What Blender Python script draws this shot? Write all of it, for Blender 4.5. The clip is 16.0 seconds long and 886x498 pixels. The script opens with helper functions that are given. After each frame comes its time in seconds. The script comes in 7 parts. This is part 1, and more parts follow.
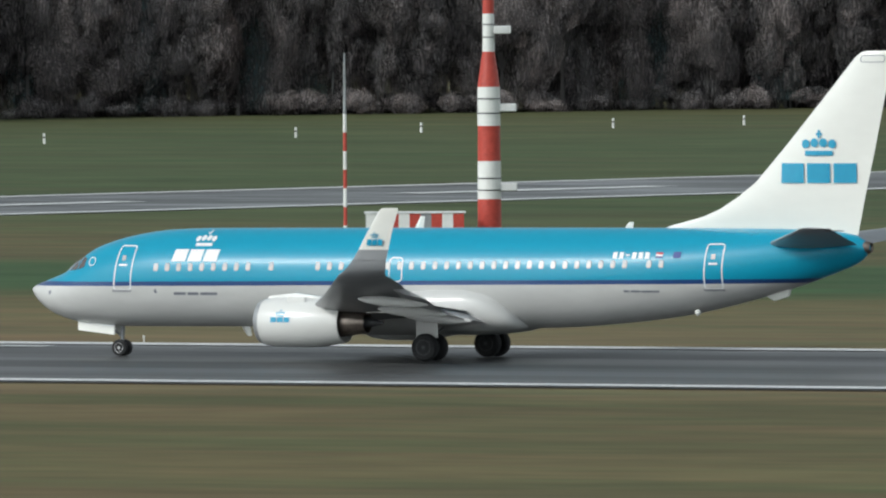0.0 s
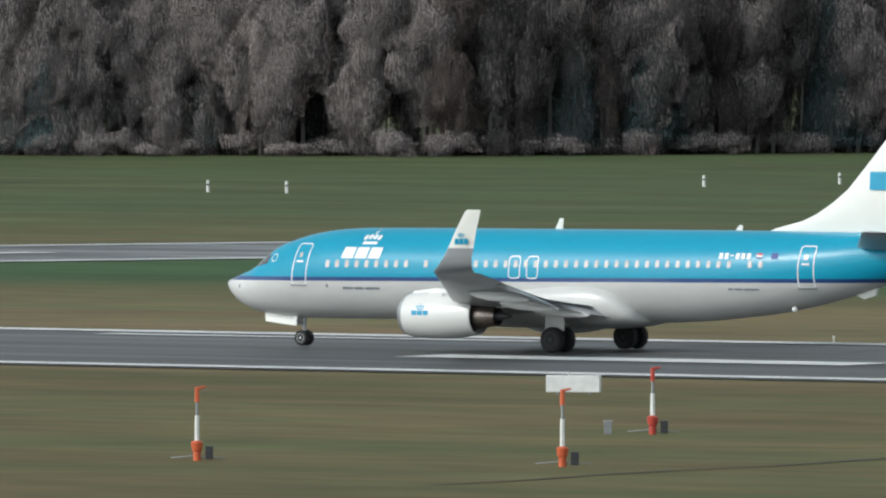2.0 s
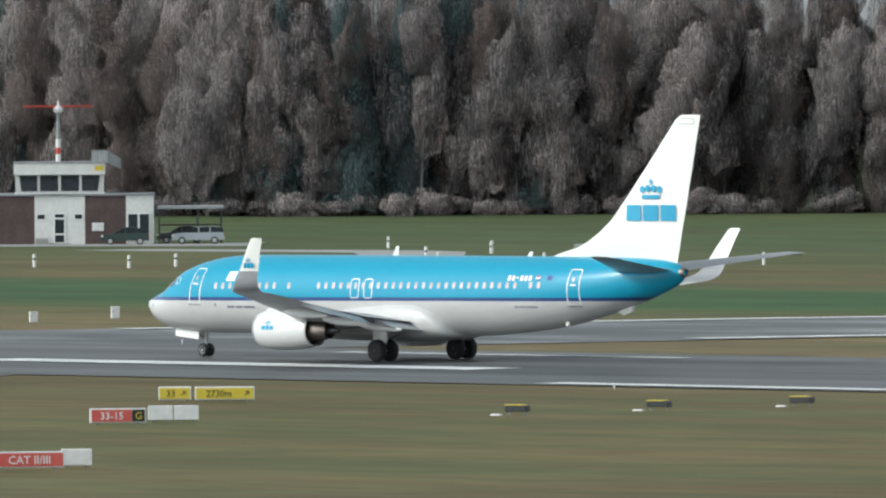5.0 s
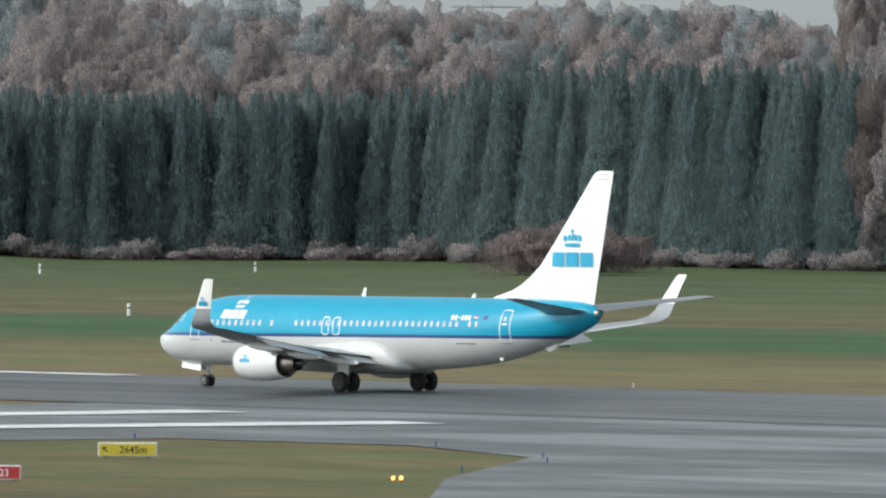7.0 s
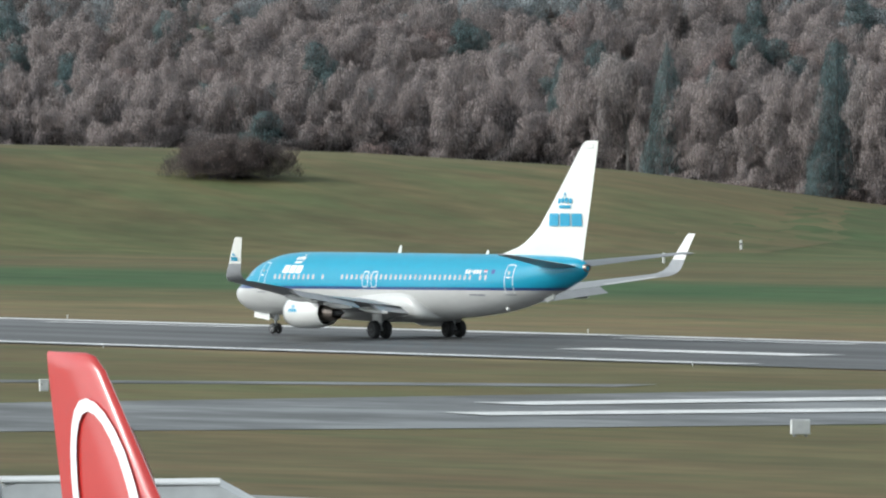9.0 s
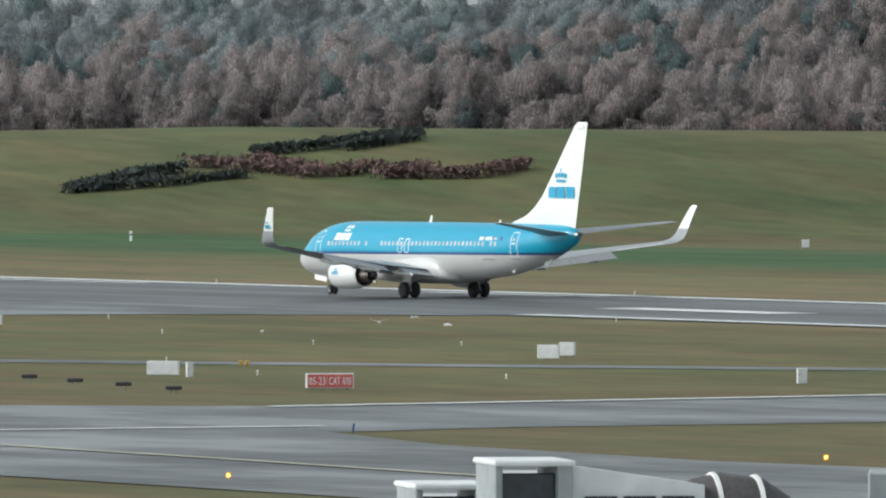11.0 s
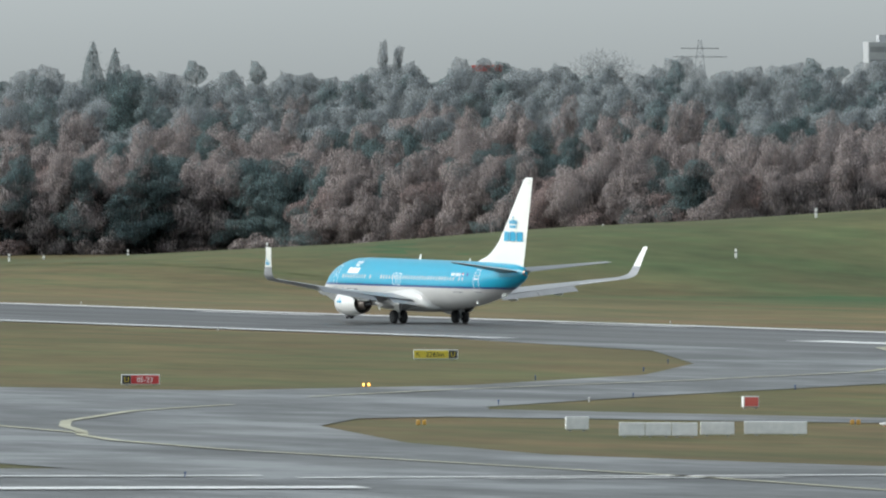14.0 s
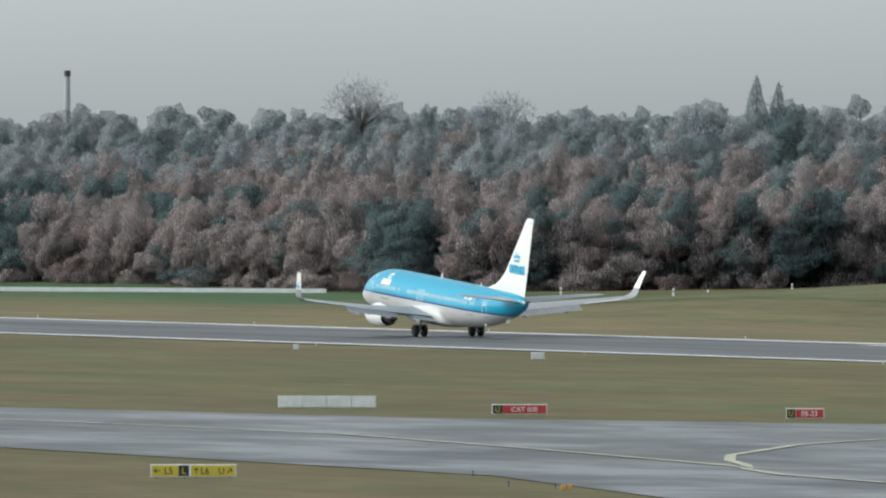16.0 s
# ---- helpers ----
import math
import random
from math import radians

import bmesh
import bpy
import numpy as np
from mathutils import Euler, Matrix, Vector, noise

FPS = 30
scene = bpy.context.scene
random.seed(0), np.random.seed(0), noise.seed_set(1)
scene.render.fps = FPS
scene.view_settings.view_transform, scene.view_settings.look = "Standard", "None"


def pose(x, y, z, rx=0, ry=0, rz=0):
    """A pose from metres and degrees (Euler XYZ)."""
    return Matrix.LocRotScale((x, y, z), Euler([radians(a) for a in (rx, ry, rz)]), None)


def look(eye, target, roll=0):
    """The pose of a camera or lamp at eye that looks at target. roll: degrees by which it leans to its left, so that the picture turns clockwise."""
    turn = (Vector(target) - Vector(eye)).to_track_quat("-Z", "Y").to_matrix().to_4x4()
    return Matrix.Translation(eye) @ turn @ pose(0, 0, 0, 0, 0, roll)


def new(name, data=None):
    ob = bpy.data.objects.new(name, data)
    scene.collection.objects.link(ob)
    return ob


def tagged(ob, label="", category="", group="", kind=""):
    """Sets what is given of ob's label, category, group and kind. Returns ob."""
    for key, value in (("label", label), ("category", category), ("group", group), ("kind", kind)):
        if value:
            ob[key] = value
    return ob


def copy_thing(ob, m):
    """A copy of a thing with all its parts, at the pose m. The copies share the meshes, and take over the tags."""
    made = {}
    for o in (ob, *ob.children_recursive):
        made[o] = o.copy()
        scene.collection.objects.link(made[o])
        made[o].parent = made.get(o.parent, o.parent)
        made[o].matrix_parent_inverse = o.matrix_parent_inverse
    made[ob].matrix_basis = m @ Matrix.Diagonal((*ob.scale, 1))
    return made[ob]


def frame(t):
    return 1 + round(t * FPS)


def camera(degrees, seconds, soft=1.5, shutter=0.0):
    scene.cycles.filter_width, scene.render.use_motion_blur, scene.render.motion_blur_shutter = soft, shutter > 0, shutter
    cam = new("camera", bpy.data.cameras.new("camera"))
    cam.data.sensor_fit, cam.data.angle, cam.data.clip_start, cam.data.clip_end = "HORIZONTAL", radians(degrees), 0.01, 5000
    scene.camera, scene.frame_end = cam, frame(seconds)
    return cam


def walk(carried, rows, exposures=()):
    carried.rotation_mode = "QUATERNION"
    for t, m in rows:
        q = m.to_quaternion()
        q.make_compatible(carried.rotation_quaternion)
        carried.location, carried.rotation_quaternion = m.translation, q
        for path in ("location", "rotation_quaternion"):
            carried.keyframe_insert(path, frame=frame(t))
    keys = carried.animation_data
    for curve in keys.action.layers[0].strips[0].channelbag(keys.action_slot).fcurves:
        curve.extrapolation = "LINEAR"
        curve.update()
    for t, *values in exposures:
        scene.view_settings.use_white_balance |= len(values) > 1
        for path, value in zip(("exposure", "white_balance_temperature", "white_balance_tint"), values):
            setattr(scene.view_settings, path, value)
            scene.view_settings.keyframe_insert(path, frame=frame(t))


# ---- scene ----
# ------------------------------------------------------------------ camera
EYE = 16.61          # height of the terrace camera over the field
LINE = 477.1         # the airliner's track lies this far from the camera
GEAR = 19.65         # main gear, metres behind the nose

cam = camera(3.869, 16.0, soft=2.2)
# seconds, distance of the nose along the runway, yaw, pitch, roll of the camera, nose-up angle of the airliner
RUN = [
    (0, 255.1, 26.336, -1.301, 0.36, 0), (0.5, 275.4, 28.366, -1.225, 0.46, 0), (1, 296.3, 30.393, -1.203, 0.26, 0),
    (1.5, 317.8, 32.466, -1.144, 0.34, 0), (2, 339.8, 34.524, -1.205, 0.04, 0), (2.5, 362.3, 36.448, -1.181, 0.07, 0),
    (3, 385.4, 37.981, -1.145, 0.08, 0), (3.5, 409.1, 39.707, -1.072, 0.12, 0), (4, 433.2, 41.249, -1.060, 0.09, 0),
    (4.5, 457.9, 42.618, -1.015, 0.20, 0), (5, 483.1, 44.072, -0.939, 0.30, 0), (7.5, 605.0, 50.569, -0.670, -0.18, 0),
    (8, 632.8, 51.891, -0.707, -0.10, 0), (10.5, 783.7, 58.031, -0.812, -0.08, 0), (11, 814.4, 59.029, -0.811, -0.07, 0),
    (11.5, 845.5, 60.014, -0.745, -0.13, 0), (12, 877.0, 60.914, -0.714, -0.22, 0), (12.5, 908.7, 61.749, -0.693, -0.16, 0),
    (13, 940.9, 62.600, -0.643, -0.22, 0), (13.5, 973.4, 63.396, -0.602, -0.12, 0.2), (14, 1006.5, 64.141, -0.540, -0.16, 0.6),
    (14.5, 1040.3, 64.869, -0.472, -0.10, 1.0), (15, 1074.6, 65.633, -0.453, 0.07, 2.0), (15.5, 1109.7, 66.369, -0.409, 0.11, 3.1),
    (16, 1144.7, 67.040, -0.394, 0.06, 4.3)]
walk(cam, [(t, pose(0, 0, EYE, 90 + pitch, roll, yaw)) for t, s, yaw, pitch, roll, up in RUN],
     exposures=[(0, 0.15), (2, 0.29), (3.5, 0.44), (5, 0.56), (8, 0.66), (10.5, 0.58), (13, 0.63), (16, 0.62)])

# ------------------------------------------------------------------ sky and sun
SUN_FROM = Vector((-0.50, -0.86, 0.62)).normalized()
world = bpy.data.worlds.new("sky")
scene.world = world
world.use_nodes = True
wn = world.node_tree.nodes
wl = world.node_tree.links
sky = wn.new("ShaderNodeTexSky")
sky.sky_type = "NISHITA"
sky.sun_disc = False
sky.sun_elevation = math.asin(SUN_FROM.z)
sky.sun_rotation = math.atan2(SUN_FROM.x, SUN_FROM.y)
sky.air_density, sky.dust_density, sky.ozone_density = 1.0, 1.5, 1.0
veil = wn.new("ShaderNodeHueSaturation")          # thin high cloud takes most of the blue away
veil.inputs["Saturation"].default_value = 0.12
wl.new(sky.outputs["Color"], veil.inputs["Color"])
cool = wn.new("ShaderNodeVectorMath")
cool.operation = "MULTIPLY"
cool.inputs[1].default_value = (0.90, 1.0, 1.05)
wl.new(veil.outputs["Color"], cool.inputs[0])
wl.new(cool.outputs["Vector"], wn["Background"].inputs["Color"])
wn["Background"].inputs["Strength"].default_value = 0.138
sun = new("sun", bpy.data.lights.new("sun", "SUN"))
sun.data.energy, sun.data.angle, sun.data.color = 1.25, radians(11.0), (1.0, 0.96, 0.90)
sun.matrix_world = look((0, 0, 300), Vector((0, 0, 300)) - SUN_FROM)


# ------------------------------------------------------------------ materials
def rgb(c):
    return (c[0], c[1], c[2], 1.0)


def material(name, low, high=None, rough=0.5, metal=0.0, grain=3.0, stain=0.3, bump=0.0, stretch=(1, 1, 1), spec=0.5, per_object=0.0, bump_far=0.02):
    """A surface whose colour wanders between two tones at two scales, with a fine relief."""
    m = bpy.data.materials.new(name)
    m.use_nodes = True
    n, l = m.node_tree.nodes, m.node_tree.links
    b = n["Principled BSDF"]
    high = high or tuple(min(1.0, v * 1.15) for v in low)
    geo = n.new("ShaderNodeTexCoord")
    mp = n.new("ShaderNodeMapping")
    mp.inputs["Scale"].default_value = stretch
    l.new(geo.outputs["Object"], mp.inputs["Vector"])
    fine = n.new("ShaderNodeTexNoise")
    fine.inputs["Scale"].default_value, fine.inputs["Detail"].default_value = grain, 4
    wide = n.new("ShaderNodeTexNoise")
    wide.inputs["Scale"].default_value, wide.inputs["Detail"].default_value = stain, 5
    l.new(mp.outputs["Vector"], fine.inputs["Vector"])
    l.new(mp.outputs["Vector"], wide.inputs["Vector"])
    mix = n.new("ShaderNodeMath")
    mix.operation = "MULTIPLY_ADD"
    l.new(fine.outputs["Fac"], mix.inputs[0])
    mix.inputs[1].default_value = 0.45
    half = n.new("ShaderNodeMath")
    half.operation = "MULTIPLY"
    half.inputs[1].default_value = 0.55
    l.new(wide.outputs["Fac"], half.inputs[0])
    l.new(half.outputs[0], mix.inputs[2])
    src = mix.outputs[0]
    if per_object:
        inf = n.new("ShaderNodeObjectInfo")
        add = n.new("ShaderNodeMath")
        add.operation = "MULTIPLY_ADD"
        l.new(inf.outputs["Random"], add.inputs[0])
        add.inputs[1].default_value = per_object
        l.new(src, add.inputs[2])
        src = add.outputs[0]
    ramp = n.new("ShaderNodeValToRGB")
    ramp.color_ramp.elements[0].position, ramp.color_ramp.elements[1].position = 0.36, 0.64
    ramp.color_ramp.elements[0].color, ramp.color_ramp.elements[1].color = rgb(low), rgb(high)
    l.new(src, ramp.inputs["Fac"])
    l.new(ramp.outputs["Color"], b.inputs["Base Color"])
    b.inputs["Roughness"].default_value, b.inputs["Metallic"].default_value = rough, metal
    b.inputs["Specular IOR Level"].default_value = spec
    if bump:
        bp = n.new("ShaderNodeBump")
        bp.inputs["Strength"].default_value, bp.inputs["Distance"].default_value = bump, bump_far
        l.new(fine.outputs["Fac"], bp.inputs["Height"])
        l.new(bp.outputs["Normal"], b.inputs["Normal"])
    return m


def wet(m, dry=0.62, damp=0.26, size=0.035, stretch=(0.12, 1, 1)):
    """Damp streaks and drier patches: the gloss of paving wanders."""
    n, l = m.node_tree.nodes, m.node_tree.links
    tc = n.new("ShaderNodeTexCoord")
    mp = n.new("ShaderNodeMapping")
    mp.inputs["Scale"].default_value = stretch
    l.new(tc.outputs["Object"], mp.inputs["Vector"])
    nz = n.new("ShaderNodeTexNoise")
    nz.inputs["Scale"].default_value, nz.inputs["Detail"].default_value, nz.inputs["Roughness"].default_value = size, 7, 0.62
    l.new(mp.outputs["Vector"], nz.inputs["Vector"])
    mr = n.new("ShaderNodeMapRange")
    mr.inputs["From Min"].default_value, mr.inputs["From Max"].default_value = 0.40, 0.60
    mr.inputs["To Min"].default_value, mr.inputs["To Max"].default_value = damp, dry
    l.new(nz.outputs["Fac"], mr.inputs["Value"])
    l.new(mr.outputs["Result"], n["Principled BSDF"].inputs["Roughness"])
    return m


def glow(name, colour, strength):
    m = bpy.data.materials.new(name)
    m.use_nodes = True
    b = m.node_tree.nodes["Principled BSDF"]
    b.inputs["Base Color"].default_value = rgb(colour)
    b.inputs["Emission Color"].default_value, b.inputs["Emission Strength"].default_value = rgb(colour), strength
    return m


def bands(name, stops, rough, grain, wide, axis_wobble, spec=0.3):
    """Ground whose tone runs in long strips beside the runway: stops are (metres from the camera's wall, colour)."""
    m = bpy.data.materials.new(name)
    m.use_nodes = True
    n, l = m.node_tree.nodes, m.node_tree.links
    b = n["Principled BSDF"]
    tc = n.new("ShaderNodeTexCoord")
    sep = n.new("ShaderNodeSeparateXYZ")
    l.new(tc.outputs["Object"], sep.inputs[0])
    mp = n.new("ShaderNodeMapping")
    mp.inputs["Scale"].default_value = (0.5, 1, 1)
    l.new(tc.outputs["Object"], mp.inputs["Vector"])
    nz = n.new("ShaderNodeTexNoise")
    nz.inputs["Scale"].default_value, nz.inputs["Detail"].default_value = wide, 6
    l.new(mp.outputs["Vector"], nz.inputs["Vector"])
    fn = n.new("ShaderNodeTexNoise")
    fn.inputs["Scale"].default_value, fn.inputs["Detail"].default_value = grain, 5
    l.new(mp.outputs["Vector"], fn.inputs["Vector"])
    wob = n.new("ShaderNodeMath")
    wob.operation = "MULTIPLY_ADD"
    l.new(nz.outputs["Fac"], wob.inputs[0])
    wob.inputs[1].default_value = axis_wobble
    l.new(sep.outputs["Y"], wob.inputs[2])
    mr = n.new("ShaderNodeMapRange")
    lo, hi = stops[0][0], stops[-1][0]
    mr.inputs["From Min"].default_value, mr.inputs["From Max"].default_value = lo + axis_wobble / 2, hi + axis_wobble / 2
    l.new(wob.outputs[0], mr.inputs["Value"])
    ramp = n.new("ShaderNodeValToRGB")
    els = ramp.color_ramp.elements
    while len(els) < len(stops):
        els.new(0.5)
    for e, (y, c) in zip(els, stops):
        e.position = (y - lo) / (hi - lo)
    for e, (y, c) in zip(els, stops):
        e.color = rgb(c)
    l.new(mr.outputs["Result"], ramp.inputs["Fac"])
    var = n.new("ShaderNodeMath")
    var.operation = "MULTIPLY_ADD"
    l.new(fn.outputs["Fac"], var.inputs[0])
    var.inputs[1].default_value, var.inputs[2].default_value = 0.8, 0.60
    blot = n.new("ShaderNodeTexNoise")
    blot.inputs["Scale"].default_value, blot.inputs["Detail"].default_value = 0.06, 6
    l.new(mp.outputs["Vector"], blot.inputs["Vector"])
    v2 = n.new("ShaderNodeMath")
    v2.operation = "MULTIPLY_ADD"
    l.new(blot.outputs["Fac"], v2.inputs[0])
    v2.inputs[1].default_value, v2.inputs[2].default_value = 0.9, 0.55
    v3 = n.new("ShaderNodeMath")
    v3.operation = "MULTIPLY"
    l.new(var.outputs[0], v3.inputs[0])
    l.new(v2.outputs[0], v3.inputs[1])
    tone = n.new("ShaderNodeVectorMath")
    tone.operation = "SCALE"
    l.new(ramp.outputs["Color"], tone.inputs[0])
    l.new(v3.outputs[0], tone.inputs["Scale"])
    streak = n.new("ShaderNodeMapping")
    streak.inputs["Scale"].default_value = (0.22, 1, 1)
    l.new(tc.outputs["Object"], streak.inputs["Vector"])
    pn = n.new("ShaderNodeTexNoise")
    pn.inputs["Scale"].default_value, pn.inputs["Detail"].default_value, pn.inputs["Roughness"].default_value = 0.11, 8, 0.65
    l.new(streak.outputs["Vector"], pn.inputs["Vector"])
    pr = n.new("ShaderNodeValToRGB")
    pr.color_ramp.elements[0].position, pr.color_ramp.elements[1].position = 0.36, 0.64
    pr.color_ramp.elements[0].color, pr.color_ramp.elements[1].color = rgb((0.80, 0.98, 0.86)), rgb((1.24, 1.04, 1.04))
    l.new(pn.outputs["Fac"], pr.inputs["Fac"])
    straw = n.new("ShaderNodeVectorMath")
    straw.operation = "MULTIPLY"
    l.new(tone.outputs["Vector"], straw.inputs[0])
    l.new(pr.outputs["Color"], straw.inputs[1])
    l.new(straw.outputs["Vector"], b.inputs["Base Color"])
    b.inputs["Roughness"].default_value, b.inputs["Specular IOR Level"].default_value = rough, spec
    bp = n.new("ShaderNodeBump")
    bp.inputs["Strength"].default_value, bp.inputs["Distance"].default_value = 0.4, 0.05
    l.new(fn.outputs["Fac"], bp.inputs["Height"])
    l.new(bp.outputs["Normal"], b.inputs["Normal"])
    return m


DRY, OLIVE, GREEN, DEEP = (0.166, 0.134, 0.074), (0.118, 0.102, 0.050), (0.072, 0.096, 0.042), (0.050, 0.098, 0.040)
grass_mat = bands("grass", [(230, OLIVE), (330, OLIVE), (380, (0.12, 0.112, 0.05)), (440, OLIVE), (447, DRY), (494, DRY), (535, (0.15, 0.13, 0.065)),
                            (565, (0.115, 0.108, 0.050)), (590, DEEP), (638, DEEP), (665, OLIVE), (740, (0.10, 0.104, 0.046)), (800, GREEN), (1100, GREEN), (1500, OLIVE)], 0.9, 0.35, 0.03, 30, 0.15)
asphalt = material("damp_asphalt", (0.040, 0.041, 0.041), (0.102, 0.102, 0.100), 0.42, grain=0.9, stain=0.05, bump=0.25, stretch=(0.06, 1, 1), spec=0.40)
asphalt_cross = material("pale_asphalt", (0.038, 0.041, 0.041), (0.102, 0.104, 0.101), 0.42, grain=0.7, stain=0.05, bump=0.25, stretch=(0.5, 0.3, 1), spec=0.55)
wet(asphalt, 0.64, 0.48, 0.14, (0.06, 1, 1))
wet(asphalt_cross, 0.60, 0.36, 0.10, (0.35, 0.8, 1))
line_mat = material("runway_paint", (0.52, 0.53, 0.53), (0.82, 0.82, 0.80), 0.6, grain=2.5, stain=0.4)
yellow_line = material("taxiway_paint", (0.30, 0.29, 0.20), (0.50, 0.48, 0.35), 0.6, grain=2, stain=0.3)
white_paint = material("white_paint", (0.74, 0.74, 0.71), (0.82, 0.82, 0.79), 0.5, grain=6, stain=1.2)
board_white = material("board_white", (0.62, 0.63, 0.62), (0.78, 0.78, 0.76), 0.5, grain=3, stain=0.8)
red_paint = material("signal_red", (0.42, 0.045, 0.03), (0.55, 0.07, 0.045), 0.5, grain=4, stain=1)
orange_paint = material("signal_orange", (0.55, 0.10, 0.035), (0.68, 0.14, 0.05), 0.5, grain=4, stain=1)
sign_red = material("sign_red", (0.46, 0.03, 0.035), (0.54, 0.045, 0.045), 0.4, grain=3, stain=1)
# sign_red again, paler: the light of lit faces is put into the colour
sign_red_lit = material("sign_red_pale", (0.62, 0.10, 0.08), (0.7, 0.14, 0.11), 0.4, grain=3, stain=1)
sign_yellow = material("sign_yellow", (0.60, 0.47, 0.04), (0.70, 0.55, 0.06), 0.4, grain=3, stain=1)
sign_black = material("sign_black", (0.015, 0.016, 0.018), (0.03, 0.03, 0.032), 0.45, grain=3, stain=1)
steel = material("galvanised_steel", (0.24, 0.25, 0.26), (0.36, 0.37, 0.38), 0.45, 0.3, grain=5, stain=1)
dark_metal = material("dark_metal", (0.03, 0.032, 0.035), (0.06, 0.06, 0.065), 0.5, 0.2, grain=5, stain=1)
concrete = material("concrete", (0.26, 0.26, 0.25), (0.36, 0.36, 0.34), 0.85, grain=3, stain=0.5, bump=0.3)


# ------------------------------------------------------------------ small mesh tools
def part(name, bm, mat, parent=None, label="", smooth=False):
    me = bpy.data.meshes.new(name)
    bmesh.ops.recalc_face_normals(bm, faces=bm.faces)
    if smooth:
        for e in bm.edges:
            e.smooth = not (len(e.link_faces) == 2 and e.calc_face_angle(0) > 0.75)
    bm.to_mesh(me)
    bm.free()
    for m in (mat if isinstance(mat, (list, tuple)) else [mat]):
        me.materials.append(m)
    if smooth:
        for p in me.polygons:
            p.use_smooth = True
    ob = new(name, me)
    if parent:
        ob.parent = parent
    if label:
        ob["label"] = label
    return ob


def shared(name, me, parent, m):
    ob = new(name, me)
    ob.parent = parent
    ob.matrix_local = m
    return ob


def thing(name, label, category, m=None, group="", kind=""):
    ob = new(name)
    ob.matrix_world = m or Matrix()
    return tagged(ob, label, category, group, kind)


def box(bm, x0, y0, z0, x1, y1, z1, bevel=0.0, m=None):
    made = bmesh.ops.create_cube(bm, size=1)["verts"]
    bmesh.ops.scale(bm, vec=(x1 - x0, y1 - y0, z1 - z0), verts=made)
    bmesh.ops.translate(bm, vec=((x0 + x1) / 2, (y0 + y1) / 2, (z0 + z1) / 2), verts=made)
    if m:
        bmesh.ops.transform(bm, matrix=m, verts=made)
    if bevel:
        edges = list({e for v in made for e in v.link_edges})
        bmesh.ops.bevel(bm, geom=edges, offset=bevel, segments=1, affect="EDGES")
    return bm


def boxed(*a, **k):
    return box(bmesh.new(), *a, **k)


def tube(bm, a, b, r0, r1=None, sides=12, caps=True):
    """A round bar from a to b."""
    a, b = Vector(a), Vector(b)
    r1 = r0 if r1 is None else r1
    q = (b - a).to_track_quat("Z", "Y").to_matrix().to_4x4()
    bmesh.ops.create_cone(bm, cap_ends=caps, segments=sides, radius1=max(r0, 1e-4), radius2=max(r1, 1e-4), depth=(b - a).length,
                          matrix=Matrix.Translation((a + b) / 2) @ q)
    return bm


def loft(rings, close=True, caps=True, bm=None):
    """A skin over rings of equal numbers of points."""
    bm = bm or bmesh.new()
    vs = [[bm.verts.new(p) for p in r] for r in rings]
    n = len(rings[0])
    for a, b in zip(vs, vs[1:]):
        for i in range(n if close else n - 1):
            j = (i + 1) % n
            bm.faces.new((a[i], a[j], b[j], b[i]))
    if caps and close:
        bm.faces.new(vs[0])
        bm.faces.new(list(reversed(vs[-1])))
    return bm


def spun(profile, centre, sides=28, bm=None, axis="x"):
    """A body of revolution round a line along x: profile of (x, radius)."""
    cx, cy, cz = centre
    rings = []
    for x, r in profile:
        ring = []
        for k in range(sides):
            a = 2 * math.pi * k / sides
            if axis == "x":
                ring.append((cx + x, cy + r * math.cos(a), cz + r * math.sin(a)))
            elif axis == "y":
                ring.append((cx + r * math.cos(a), cy + x, cz + r * math.sin(a)))
            else:
                ring.append((cx + r * math.cos(a), cy + r * math.sin(a), cz + x))
        rings.append(ring)
    return loft(rings, caps=True, bm=bm)


def ease(a, b, x):
    u = min(1.0, max(0.0, (x - a) / (b - a)))
    return u * u * (3 - 2 * u)


def table(rows, x):
    """Straight interpolation in (x, value) rows."""
    for (a, p), (b, q) in zip(rows, rows[1:]):
        if x <= b:
            return p + (q - p) * max(0.0, (x - a)) / (b - a)
    return rows[-1][1]


# ------------------------------------------------------------------ the lie of the land
CREST = [(50.9, 0), (51.4, 0.6), (52.5, 3.2), (53.8, 7.6), (55, 9.4), (57, 10.4), (60, 10.6), (61.5, 9.7), (62.9, 7.0), (63.7, 5.9), (64.5, 4.1), (65.3, 2.9), (66.6, 0.8), (67.6, 0)]
WOOD_EDGE = [(15, 1500), (24, 1478), (26.3, 1446), (28.3, 1415), (30.3, 1348), (32.3, 1302), (34.5, 1276), (38, 1292), (45, 1288), (47, 1330), (49.5, 1420), (51.5, 1424), (54, 1520), (63, 1545), (65, 1660), (67, 1668), (69, 1790), (75, 1850)]


def rise(x, y):
    """Height of the ground."""
    r, az = math.hypot(x, y), math.degrees(math.atan2(-x, y))
    z = -1.2 * ease(500, 800, y)
    if 50 < az < 68.5:
        z += table(CREST, az) * ease(1275, 1400, r) * (1 - 0.7 * ease(1430, 1560, r))
    if r > 1250 and 0 < az < 85:
        edge = table(WOOD_EDGE, az)
        hill = ease(45.5, 48.5, az)
        slope = min(1.0, max(0.0, (r - edge - 20) / 800))
        z += (3 * (1 - hill) * ease(edge + 60, edge + 420, r) + hill * (16 * slope + (5 + 5 * ease(50.2, 51.2, az)) * (1 - ease(57.6, 59, az)) * ease(edge + 60, edge + 420, r))) * ease(520, 640, y)
    return z


